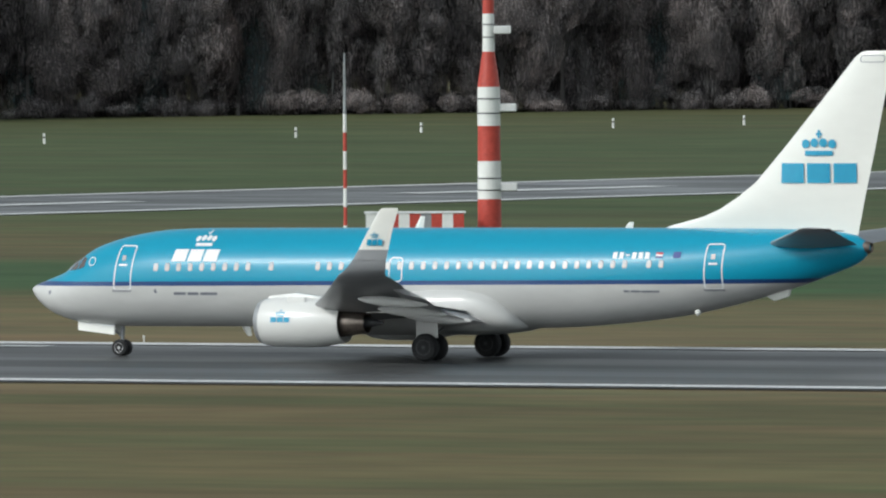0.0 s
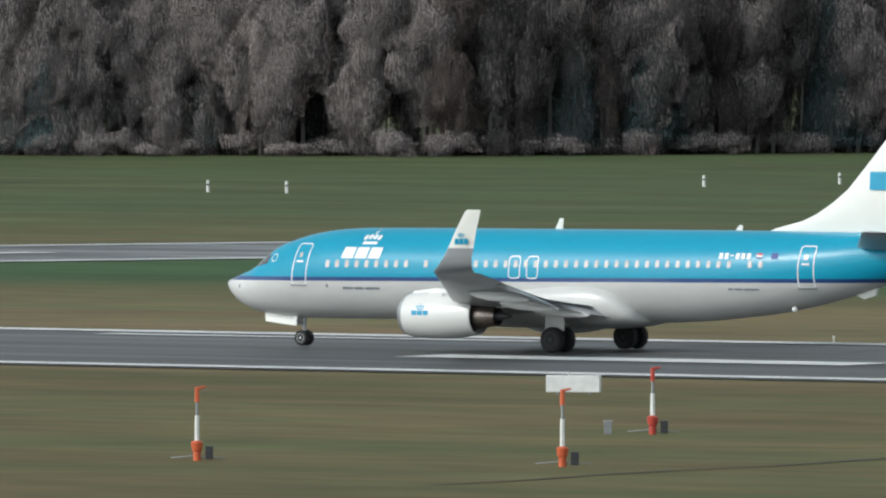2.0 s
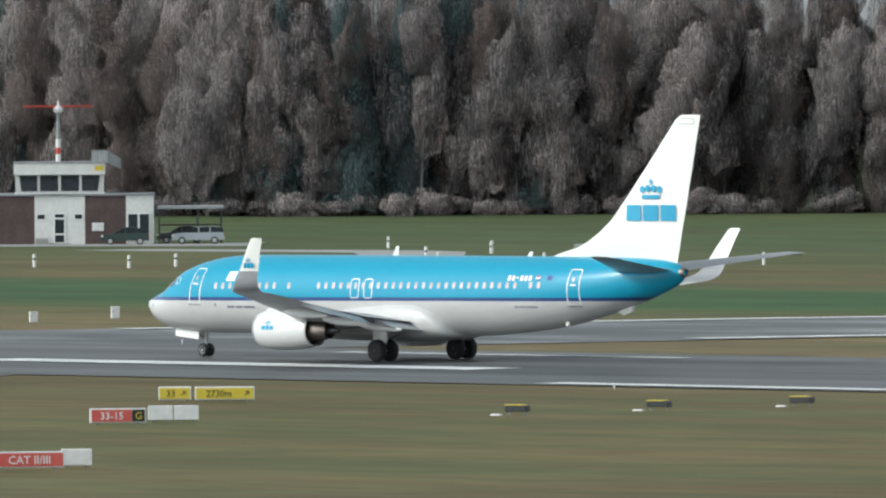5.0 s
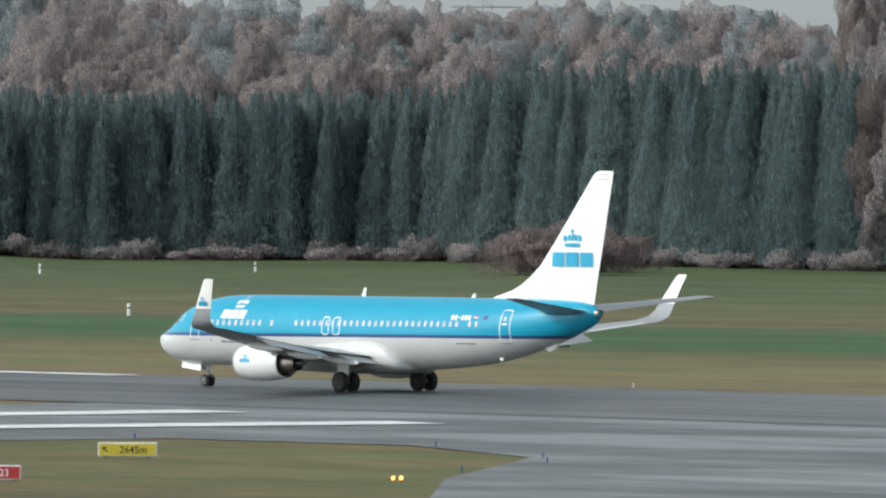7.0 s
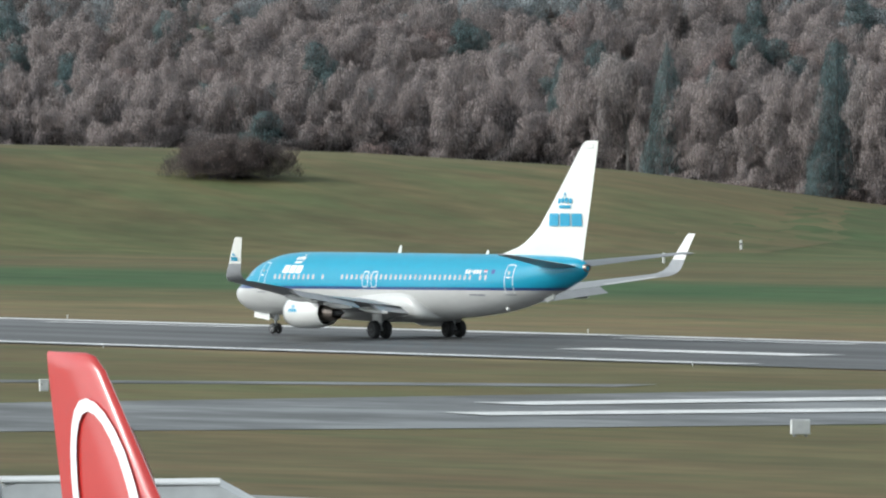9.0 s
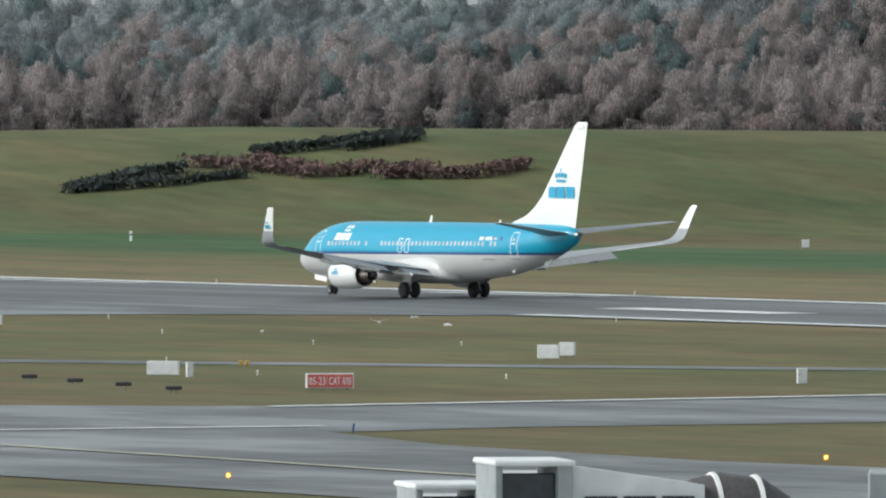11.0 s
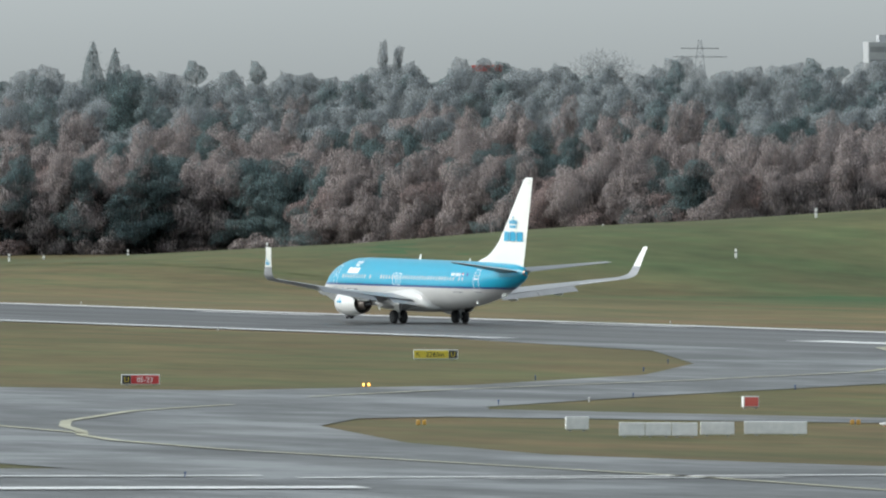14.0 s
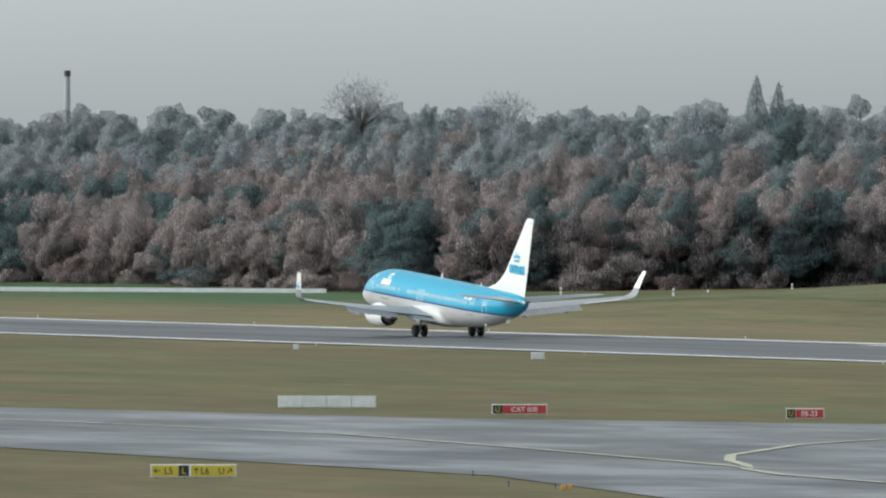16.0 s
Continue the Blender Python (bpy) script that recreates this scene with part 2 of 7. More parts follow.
def polar(az, r):
    return -r * math.sin(radians(az)), r * math.cos(radians(az))


bm = bmesh.new()
azs = [i * 6 - 180 for i in range(33)] + [18 + 0.35 * i for i in range(168)] + [78 + 6 * i for i in range(17)]
rads = [2, 60, 150, 250, 350, 450, 500, 560, 620, 680, 740, 800, 900, 1000, 1100, 1200, 1265] + [1280 + 15 * i for i in range(20)] + [1600, 1700, 1850, 2000, 2200, 2500, 3000, 3800, 4900]
rings = []
for r in rads:
    rings.append([(*polar(a, r), rise(*polar(a, r))) for a in azs])
loft(rings, close=True, caps=False, bm=bm)
tagged(part("ground", bm, grass_mat, smooth=True), "mown olive and dry winter grass of the airfield with a grassed bank", "grass", kind="structure")


bm = bmesh.new()
bank_az = [51 + 0.3 * i for i in range(56)]
bank_u = [i / 25 for i in range(26)]


def bank_radius(a, u):
    r0 = 1425 - 140 * ease(0, 6, table(CREST, a))
    return r0 + (1570 - r0) * u


loft([[(*polar(a, bank_radius(a, u)), rise(*polar(a, bank_radius(a, u))) + 0.05) for a in bank_az] for u in bank_u], close=False, caps=False, bm=bm)
bank_mat = bands("bank_grass", [(500, (0.150, 0.128, 0.066)), (566, (0.115, 0.108, 0.050)), (595, (0.090, 0.104, 0.047)), (632, (0.090, 0.104, 0.047)), (656, (0.105, 0.108, 0.050)), (720, (0.092, 0.102, 0.045)), (760, (0.115, 0.110, 0.055)), (1000, OLIVE)], 0.9, 0.3, 0.03, 60, 0.15)
tagged(part("bank", bm, bank_mat, smooth=True), "long olive grass bank before the woods", "grass bank", kind="structure")


def upward(ob):
    """Turns every face of a flat sheet to the sky."""
    for p in ob.data.polygons:
        if p.normal.z < 0:
            p.flip()
    return ob


def sheet(name, outline, lift, mat, label, category, step=40):
    """A flat sheet of paving, draped over the land."""
    b = bmesh.new()
    f = b.faces.new([b.verts.new((x, y, 0)) for x, y in outline])
    f.normal_update()
    bmesh.ops.triangulate(b, faces=[f])
    if max(y for x, y in outline) > 500:
        for y in range(500, 1160, step):
            bmesh.ops.bisect_plane(b, geom=b.verts[:] + b.edges[:] + b.faces[:], plane_co=(0, y, 0), plane_no=(0, 1, 0))
    for v in b.verts:
        v.co.z = rise(v.co.x, v.co.y) + lift
    ob = upward(part(name, b, mat))
    return tagged(ob, label, category, kind="structure")


def stripe(b, x0, y0, x1, y1, w, lift):
    d = Vector((x1 - x0, y1 - y0)).normalized()
    nx, ny = -d.y * w / 2, d.x * w / 2
    n = max(1, int(abs(y1 - y0) // 40)) if max(y0, y1) > 500 else 1
    prev = None
    for i in range(n + 1):
        x, y = x0 + (x1 - x0) * i / n, y0 + (y1 - y0) * i / n
        z = rise(x, y) + lift
        row = (b.verts.new((x - nx, y - ny, z)), b.verts.new((x + nx, y + ny, z)))
        if prev:
            b.faces.new((prev[0], row[0], row[1], prev[1]))
        prev = row


sheet("runway", [(400, 447.3), (400, 493.8), (-3200, 493.8), (-3200, 447.3)], 0.05, asphalt, "damp grey asphalt runway with white edge lines", "runway")


def cross(y, off):
    return (-534 + 0.228 * (y - 400) + off, y)


sheet("cross_runway", [cross(1150, -25), cross(494, -25), cross(460, -30), (-549, 447), (-552, 362), (-547.5, 320), (-562, 299), cross(150, -25), cross(150, 24), (-520, 262), (-508, 300), (-511, 310), (-510, 330), (-498, 364),
                       (-490, 404), (-473, 405), (-462, 447), (-440, 449), cross(494, 24), cross(1150, 24)], 0.03, asphalt_cross, "wet pale asphalt runway crossing the field", "runway")
sheet("taxiway_g", [(-490, 447), (-490, 404), (-473, 405), (-454, 396), (-431, 371), (-380, 325), (-340, 280), (-318, 300), (-375, 356), (-424, 405), (-458, 440), (-462, 447)],
      0.04, asphalt_cross, "wet asphalt taxiway leading to the runway", "taxiway")
sheet("taxiway_l", [(-300, 292), (-440, 294), (-463, 291), (-488, 293), (-512, 300), (-560, 300), (-577, 296), (-592, 293), (-617, 297), (-653, 309), (-669, 319), (-672, 328), (-693, 339),
                    (-742, 344), (-770, 327), (-819, 315), (-900, 290), (-1100, 230), (-1100, 200), (-900, 268), (-705, 271), (-631, 270), (-586, 260), (-513, 254), (-469, 256), (-300, 250)],
      0.045, asphalt_cross, "wet asphalt taxiway with faded yellow lines", "taxiway")
sheet("taxiway_u", [(-672, 326), (-693, 338), (-722, 366), (-749, 395), (-756, 412), (-752, 430), (-738, 446), (-738, 450), (-930, 450), (-913, 445), (-864, 436), (-816, 415), (-780, 393), (-752, 366), (-742, 343)],
      0.04, asphalt_cross, "wet asphalt taxiway curving off the runway", "taxiway")
sheet("service_road", [(-672, 325), (-640, 349), (-617, 367), (-598, 383), (-562, 412), (-565, 417), (-600, 389), (-619, 373), (-642, 356), (-690, 336)], 0.035, asphalt_cross, "narrow paved service road in the grass", "road")
sheet("apron", [(-300, 292), (-300, 250), (-469, 230), (-700, 150), (-700, -300), (400, -300), (400, 260), (-200, 240)], 0.02, concrete, "grey concrete apron beside the terminal", "apron")

bm = bmesh.new()
stripe(bm, 400, 449.2, -428, 449.2, 2.2, 0.09)
stripe(bm, -600, 449.2, -738, 449.2, 2.2, 0.09)
stripe(bm, -915, 449.2, -3000, 449.2, 2.2, 0.09)
stripe(bm, 400, 491.6, -440, 491.6, 2.6, 0.09)
stripe(bm, -600, 491.6, -3000, 491.6, 2.6, 0.09)
for x0, x1 in ((-299, -322), (-448, -484), (-616, -640), (-732, -754), (-878, -898)):
    stripe(bm, x0, 466.4, x1, 466.4, 4.0, 0.09)
for x in (-260, -330, -395, -455, -640, -705, -790, -855, -960, -1030):
    stripe(bm, x, 487.6, x - 24, 487.0, 1.5, 0.09)
tagged(upward(part("runway_line", bm, line_mat)), "white painted edge lines and centre dashes on the runway", "runway marking", kind="structure")
bm = bmesh.new()
for off, w in ((-22.0, 2.6), (22.0, 2.6)):
    stripe(bm, *cross(520, off), *cross(1130, off), w, 0.07)
for k in range(9):
    stripe(bm, *cross(560 + k * 60, 0), *cross(590 + k * 60, 0), 3.5, 0.08)
stripe(bm, -535, 385, -529.5, 440, 6.0, 0.08)
stripe(bm, -520, 372, -505, 433, 6.0, 0.08)
for x0, y0, x1, y1, w in ((-546, 318, -551, 362, 1.2), (-517, 285, -515.5, 303, 1.0), (-556, 262, -551, 292, 1.3), (-545, 240, -540.5, 258, 4.0), (-564, 248, -560, 262, 1.5), (-552, 270, -549, 284, 1.0)):
    stripe(bm, x0, y0, x1, y1, w, 0.09)
tagged(upward(part("cross_runway_line", bm, line_mat)), "white painted lines on the crossing runway", "runway marking", kind="structure")
bm = bmesh.new()
LEADS = [[(-703, 327), (-698, 322), (-689, 314), (-667, 300), (-655, 294.5), (-645, 291), (-636, 287), (-625, 284), (-606, 281.5), (-550, 280.5), (-514, 277), (-473, 274), (-430, 270)],
         [(-900, 290), (-763, 301), (-729, 302), (-690, 297), (-640, 289)], [(-876, 464), (-868, 457), (-850, 449), (-831, 441), (-807, 428), (-783, 411), (-762, 388), (-740, 360), (-722, 341)]]
for pts in LEADS:
    for a, b in zip(pts, pts[1:]):
        stripe(bm, *a, *b, 0.65, 0.09)
tagged(upward(part("taxiway_line", bm, yellow_line)), "faded yellow guide lines on the taxiways", "taxiway marking", kind="structure")


soil = material("dark_damp_soil", (0.040, 0.034, 0.024), (0.075, 0.064, 0.040), 0.9, grain=1.5, stain=0.4, bump=0.4)
for x in (-241.3, -296.0):
    bm = bmesh.new()
    wander = [(x + 0.4 * math.sin(k * 1.9), 350 + 5 * k) for k in range(10)]
    for k, (a, b) in enumerate(zip(wander, wander[1:])):
        stripe(bm, *a, *b, 0.30 + 0.12 * (k % 3), 0.02)
    tagged(upward(part("cable_trench", bm, soil)), "narrow dark soil of a filled cable trench in the grass", "trench", kind="structure")


# ------------------------------------------------------------------ the woods
def tapered(out_v, out_f, a, b, r0, r1, sides=4):
    a, b = np.array(a, float), np.array(b, float)
    d = (b - a) / (np.linalg.norm(b - a) + 1e-9)
    u = np.cross(d, (0.3, 0.9, 0.2))
    u /= np.linalg.norm(u) + 1e-9
    w = np.cross(d, u)
    base = len(out_v)
    for p, r in ((a, r0), (b, r1)):
        for k in range(sides):
            t = 2 * math.pi * k / sides
            out_v.append(p + r * (u * math.cos(t) + w * math.sin(t)))
    for k in range(sides):
        j = (k + 1) % sides
        out_f.append((base + k, base + j, base + sides + j))
        out_f.append((base + k, base + sides + j, base + sides + k))


def ball_points():
    """A unit ball of 42 points and 80 faces."""
    b = bmesh.new()
    bmesh.ops.create_icosphere(b, subdivisions=2, radius=1.0)
    b.verts.index_update()
    pts = np.array([tuple(q.co) for q in b.verts])
    tri = np.array([[q.index for q in f.verts] for f in b.faces])
    b.free()
    return pts, tri


BALL, BALL_TRI = ball_points()


def clump(rng, v, f, centre, rx, rz, twigs, length=0.8, width=0.08, droop=0.25, shell=True):
    """A ragged lacework of twigs (its material is open between them), with loose twigs standing out of it."""
    if shell:
        n = len(v)
        v.extend(BALL * (1 + rng.normal(0, 0.30, (len(BALL), 1))) * (rx, rx, rz) + centre)
        f.extend((BALL_TRI + n).tolist())
    for _ in range(twigs):
        d = rng.normal(0, 1, 3)
        d /= np.linalg.norm(d)
        p = centre + d * (rx, rx, rz) * (rng.uniform(0.8, 1.05) if shell else rng.uniform(0, 1) ** 0.4)
        e = d * 0.8 + rng.normal(0, 0.5, 3) + (0, 0, droop)
        e = e / np.linalg.norm(e) * length * rng.uniform(0.5, 1.3)
        side_ = rng.normal(0, 1, 3)
        side_ = side_ / np.linalg.norm(side_) * width * rng.uniform(0.6, 1.4)
        n = len(v)
        v.extend((p - side_, p + side_, p + e))
        f.append([n, n + 1, n + 2])


def open_tree(rng, height, spread, lumps, twigs):
    """An open leafless oak: forking limbs and thin domes of twigs that let the sky through."""
    v, f = [], []
    tapered(v, f, (0, 0, -0.6), (0, 0, height * 0.4), 0.35, 0.25, 5)
    spots = []
    for k in range(lumps):
        a = 2.4 * k
        d = spread * 0.75 * math.sqrt((k + 0.3) / lumps)
        spots.append(np.array((math.cos(a) * d, math.sin(a) * d, height * (0.82 - 0.30 * (d / spread) ** 2 - rng.uniform(0, 0.12)))))
        tapered(v, f, (0, 0, height * rng.uniform(0.3, 0.42)), spots[-1], 0.16, 0.04, 4)
    wood = len(f)
    for c in spots:
        clump(rng, v, f, c, spread * 0.34, height * 0.15, twigs, 0.9, 0.12, 0.3, False)
    return np.array(v), np.array(f), wood


def tall_tree(rng, height, spread, lumps, twigs, low=0.12, trunk=0.13):
    """A slender forest tree: a bare lower stem and a narrow crown of upright twig masses."""
    v, f = [], []
    lean = rng.normal(0, 0.02, 2) * height
    tapered(v, f, (0, 0, -0.6), (lean[0], lean[1], height * 0.75), trunk * 1.2, trunk * 0.5, 5)
    for k in range(5):
        h = height * rng.uniform(0.12, 0.55)
        a = rng.uniform(0, 6.28)
        tapered(v, f, (lean[0] * h / height, lean[1] * h / height, h), (math.cos(a) * spread * 0.7, math.sin(a) * spread * 0.7, h + height * 0.2), trunk * 0.4, 0.03, 3)
    wood = len(f)
    for k in range(lumps):
        u = low + (0.86 - low) * (k + rng.uniform(0.2, 0.8)) / lumps
        a = rng.uniform(0, 6.28)
        w = spread * (0.75 - 0.45 * abs(u - 0.5)) * rng.uniform(0.7, 1.1)
        d = spread * rng.uniform(0.05, 0.45)
        clump(rng, v, f, np.array((lean[0] * u + math.cos(a) * d, lean[1] * u + math.sin(a) * d, height * u)), w, height * rng.uniform(0.12, 0.18), twigs, 1.3, 0.10, 0.8)
    return np.array(v), np.array(f), wood


def round_tree(rng, height, spread, lumps, twigs, low=0.3):
    """A broad leafless tree whose fine twigs fill a crown of several domes."""
    v, f = [], []
    tapered(v, f, (0, 0, -0.6), (0, 0, height * 0.55), 0.22, 0.12, 5)
    spots = []
    for k in range(lumps):
        a = 2 * math.pi * k / lumps + rng.uniform(-0.5, 0.5)
        h = rng.uniform(low, 0.78)
        d = spread * rng.uniform(0.25, 0.75) * (1.25 - h)
        spots.append(np.array((math.cos(a) * d, math.sin(a) * d, height * h)))
        tapered(v, f, (0, 0, height * 0.25), spots[-1], 0.10, 0.03, 3)
    wood = len(f)
    for c in spots:
        clump(rng, v, f, c, spread * rng.uniform(0.34, 0.56), height * rng.uniform(0.13, 0.21), twigs, 1.0, 0.11, 0.35)
    return np.array(v), np.array(f), wood


def fir_tree(rng, height, spread, sprays):
    """A spruce: a ragged cone of drooping sprays."""
    v, f = [], []
    tapered(v, f, (0, 0, -0.6), (0, 0, height * 0.97), 0.2, 0.03, 4)
    wood = len(f)
    n, rows, m = len(v), 9, 10
    for i in range(rows):
        u = i / (rows - 1)
        for k in range(m):
            a = 2 * math.pi * (k + 0.5 * (i % 2)) / m
            r = spread * 0.84 * (1 - u) ** 0.7 * rng.uniform(0.72, 1.15) + 0.06
            v.append(np.array((math.cos(a) * r, math.sin(a) * r, height * (0.03 + 0.95 * u) + rng.uniform(-0.3, 0.3))))
    for i in range(rows - 1):
        for k in range(m):
            p, q = n + i * m + k, n + i * m + (k + 1) % m
            f.append([p, q, q + m])
            f.append([p, q + m, p + m])
    for k in range(sprays):
        h = 1 - rng.uniform(0, 1) ** 0.6 * 0.95
        a = rng.uniform(0, 2 * math.pi)
        reach = spread * (1 - h) ** 0.7 * rng.uniform(0.6, 1.08) + 0.3
        c = np.array((math.cos(a), math.sin(a), 0))
        s = np.array((0, 0, height * h + 0.2)) + c * reach * 0.55
        e = np.array((0, 0, height * h - reach * rng.uniform(0.0, 0.25))) + c * reach
        side_ = np.array((-c[1], c[0], rng.uniform(-0.4, 0.4))) * rng.uniform(0.15, 0.35)
        q = len(v)
        v += [s, e - side_, e + side_]
        f.append([q, q + 1, q + 2])
    return np.array(v), np.array(f), wood


def pine_tree(rng, height, spread, lumps, twigs):
    """A rounded evergreen: a short stem under a dense clumped crown."""
    v, f = [], []
    tapered(v, f, (0, 0, -0.6), (0, 0, height * 0.8), 0.22, 0.06, 5)
    wood = len(f)
    for k in range(lumps):
        u = 0.16 + 0.72 * (k + rng.uniform(0.2, 0.8)) / lumps
        a = rng.uniform(0, 6.28)
        d = spread * rng.uniform(0.1, 0.55) * (1.15 - u)
        clump(rng, v, f, np.array((math.cos(a) * d, math.sin(a) * d, height * u)), spread * rng.uniform(0.5, 0.72) * (1.15 - 0.75 * u), height * rng.uniform(0.10, 0.14), twigs, 0.8, 0.18, 0.1)
    return np.array(v), np.array(f), wood


def scrub_bush(rng, height, spread, lumps, twigs):
    v, f = [], []
    tapered(v, f, (0, 0, -0.3), (0, 0, height * 0.6), 0.08, 0.04, 3)
    wood = len(f)
    for k in range(lumps):
        clump(rng, v, f, np.array((rng.normal(0, spread * 0.4), rng.normal(0, spread * 0.4), height * rng.uniform(0.2, 0.6))), spread * rng.uniform(0.4, 0.65), height * rng.uniform(0.25, 0.4), twigs, 0.9, 0.10, 0.7)
    return np.array(v), np.array(f), wood


def crowd(name, trees, spots, mats, label, category="woods"):
    """Many far trees as one object: spots are (kind, x, y, height scale, width scale, turn)."""
    V, F, M, base = [], [], [], 0
    for kind, x, y, sz, sw, turn in spots:
        v, f, wood, mw, mt = trees[kind]
        c, s = math.cos(turn), math.sin(turn)
        p = np.empty_like(v)
        p[:, 0] = (v[:, 0] * c - v[:, 1] * s) * sw + x
        p[:, 1] = (v[:, 0] * s + v[:, 1] * c) * sw + y
        p[:, 2] = v[:, 2] * sz + rise(x, y)
        V.append(p)
        F.append(f + base)
        base += len(v)
        mi = np.full(len(f), mt, np.int32)
        mi[:wood] = mw
        M.append(mi)
    V, F, M = np.concatenate(V), np.concatenate(F), np.concatenate(M)
    me = bpy.data.meshes.new(name)
    me.vertices.add(len(V))
    me.vertices.foreach_set("co", V.astype(np.float32).ravel())
    me.loops.add(F.size)
    me.loops.foreach_set("vertex_index", F.astype(np.int32).ravel())
    me.polygons.add(len(F))
    me.polygons.foreach_set("loop_start", np.arange(0, F.size, 3, dtype=np.int32))
    me.polygons.foreach_set("material_index", M)
    me.polygons.foreach_set("use_smooth", np.ones(len(F), dtype=bool))
    me.update(calc_edges=True)
    for m in mats:
        me.materials.append(m)
    ob = new(name, me)
    return tagged(ob, label, category, kind="stuff")


def island_material(name, low, high, rough=0.9, lace=0.0):
    """Bark, twigs or needles: tone wanders from tree to tree; lace opens gaps between the upright fine branches."""
    m = bpy.data.materials.new(name)
    m.use_nodes = True
    n, l = m.node_tree.nodes, m.node_tree.links
    g = n.new("ShaderNodeNewGeometry")
    tc = n.new("ShaderNodeTexCoord")
    nz = n.new("ShaderNodeTexNoise")
    nz.inputs["Scale"].default_value, nz.inputs["Detail"].default_value = 0.06, 3
    l.new(tc.outputs["Object"], nz.inputs["Vector"])
    mp = n.new("ShaderNodeMapping")
    mp.inputs["Scale"].default_value = (1, 1, 0.2)
    l.new(tc.outputs["Object"], mp.inputs["Vector"])
    gr = n.new("ShaderNodeTexNoise")
    gr.inputs["Scale"].default_value, gr.inputs["Detail"].default_value = 4.5, 4
    l.new(mp.outputs["Vector"], gr.inputs["Vector"])
    a = n.new("ShaderNodeMath")
    a.operation = "MULTIPLY_ADD"
    l.new(gr.outputs["Fac"], a.inputs[0])
    a.inputs[1].default_value = 0.22
    l.new(nz.outputs["Fac"], a.inputs[2])
    c = n.new("ShaderNodeMath")
    c.operation = "MULTIPLY_ADD"
    l.new(g.outputs["Random Per Island"], c.inputs[0])
    c.inputs[1].default_value = 0.10
    l.new(a.outputs[0], c.inputs[2])
    r = n.new("ShaderNodeValToRGB")
    r.color_ramp.elements[0].position, r.color_ramp.elements[1].position = 0.46, 0.88
    r.color_ramp.elements[0].color, r.color_ramp.elements[1].color = rgb(low), rgb(high)
    l.new(c.outputs[0], r.inputs["Fac"])
    n.remove(n["Principled BSDF"])
    # thin stuff takes light like a soft mass: the crown's lie, not each sliver's, sets the shade, and part of the light goes through
    mixn = n.new("ShaderNodeMix")
    mixn.data_type = "VECTOR"
    mixn.inputs["Factor"].default_value = 0.90
    l.new(g.outputs["Normal"], mixn.inputs["A"])
    mixn.inputs["B"].default_value = (-0.1, -0.6, 0.8)
    nn = n.new("ShaderNodeVectorMath")
    nn.operation = "NORMALIZE"
    l.new(mixn.outputs["Result"], nn.inputs[0])
    d = n.new("ShaderNodeBsdfDiffuse")
    d.inputs["Roughness"].default_value = rough
    l.new(r.outputs["Color"], d.inputs["Color"])
    l.new(nn.outputs["Vector"], d.inputs["Normal"])
    surface = d.outputs[0]
    if lace:
        tr = n.new("ShaderNodeBsdfTranslucent")
        l.new(r.outputs["Color"], tr.inputs["Color"])
        thin = n.new("ShaderNodeMixShader")
        thin.inputs[0].default_value = 0.35
        l.new(surface, thin.inputs[1])
        l.new(tr.outputs[0], thin.inputs[2])
        op = n.new("ShaderNodeMapRange")
        op.inputs["From Min"].default_value, op.inputs["From Max"].default_value = lace - 0.20, lace + 0.20
        l.new(gr.outputs["Fac"], op.inputs["Value"])
        gap = n.new("ShaderNodeBsdfTransparent")
        opened = n.new("ShaderNodeMixShader")
        l.new(op.outputs["Result"], opened.inputs[0])
        l.new(gap.outputs[0], opened.inputs[1])
        l.new(thin.outputs[0], opened.inputs[2])
        surface = opened.outputs[0]
    l.new(surface, n["Material Output"].inputs["Surface"])
    return m


bark = island_material("bark", (0.110, 0.100, 0.095), (0.170, 0.160, 0.150))
twig = island_material("alder_twigs", (0.242, 0.222, 0.220), (0.339, 0.299, 0.288), lace=0.55)
birch = island_material("birch_bark", (0.15, 0.145, 0.14), (0.27, 0.26, 0.25))
needles = island_material("needles", (0.096, 0.137, 0.141), (0.135, 0.182, 0.182), lace=0.52)
russet = island_material("russet_twigs", (0.232, 0.185, 0.178), (0.309, 0.239, 0.227), lace=0.55)
bush_twig = island_material("bush_twigs", (0.137, 0.114, 0.107), (0.192, 0.158, 0.148), lace=0.55)
pale_twig = island_material("brown_twigs", (0.261, 0.228, 0.223), (0.347, 0.299, 0.288), lace=0.55)
# pale blue-grey tones: the haze over distant woods is put into their colour
far_twig = island_material("hazed_twigs", (0.246, 0.273, 0.287), (0.318, 0.347, 0.357), lace=0.55)
far_needles = island_material("hazed_needles", (0.157, 0.204, 0.211), (0.208, 0.252, 0.257), lace=0.52)
hedge_green = island_material("hedge_leaves", (0.056, 0.070, 0.064), (0.092, 0.109, 0.098))
hedge_russet = island_material("hedge_russet_leaves", (0.152, 0.102, 0.093), (0.217, 0.142, 0.131))
WOOD_MATS = [bark, twig, birch, needles, russet, bush_twig, pale_twig, far_twig, far_needles, hedge_green, hedge_russet]
rng = np.random.default_rng(7)
KINDS = {}
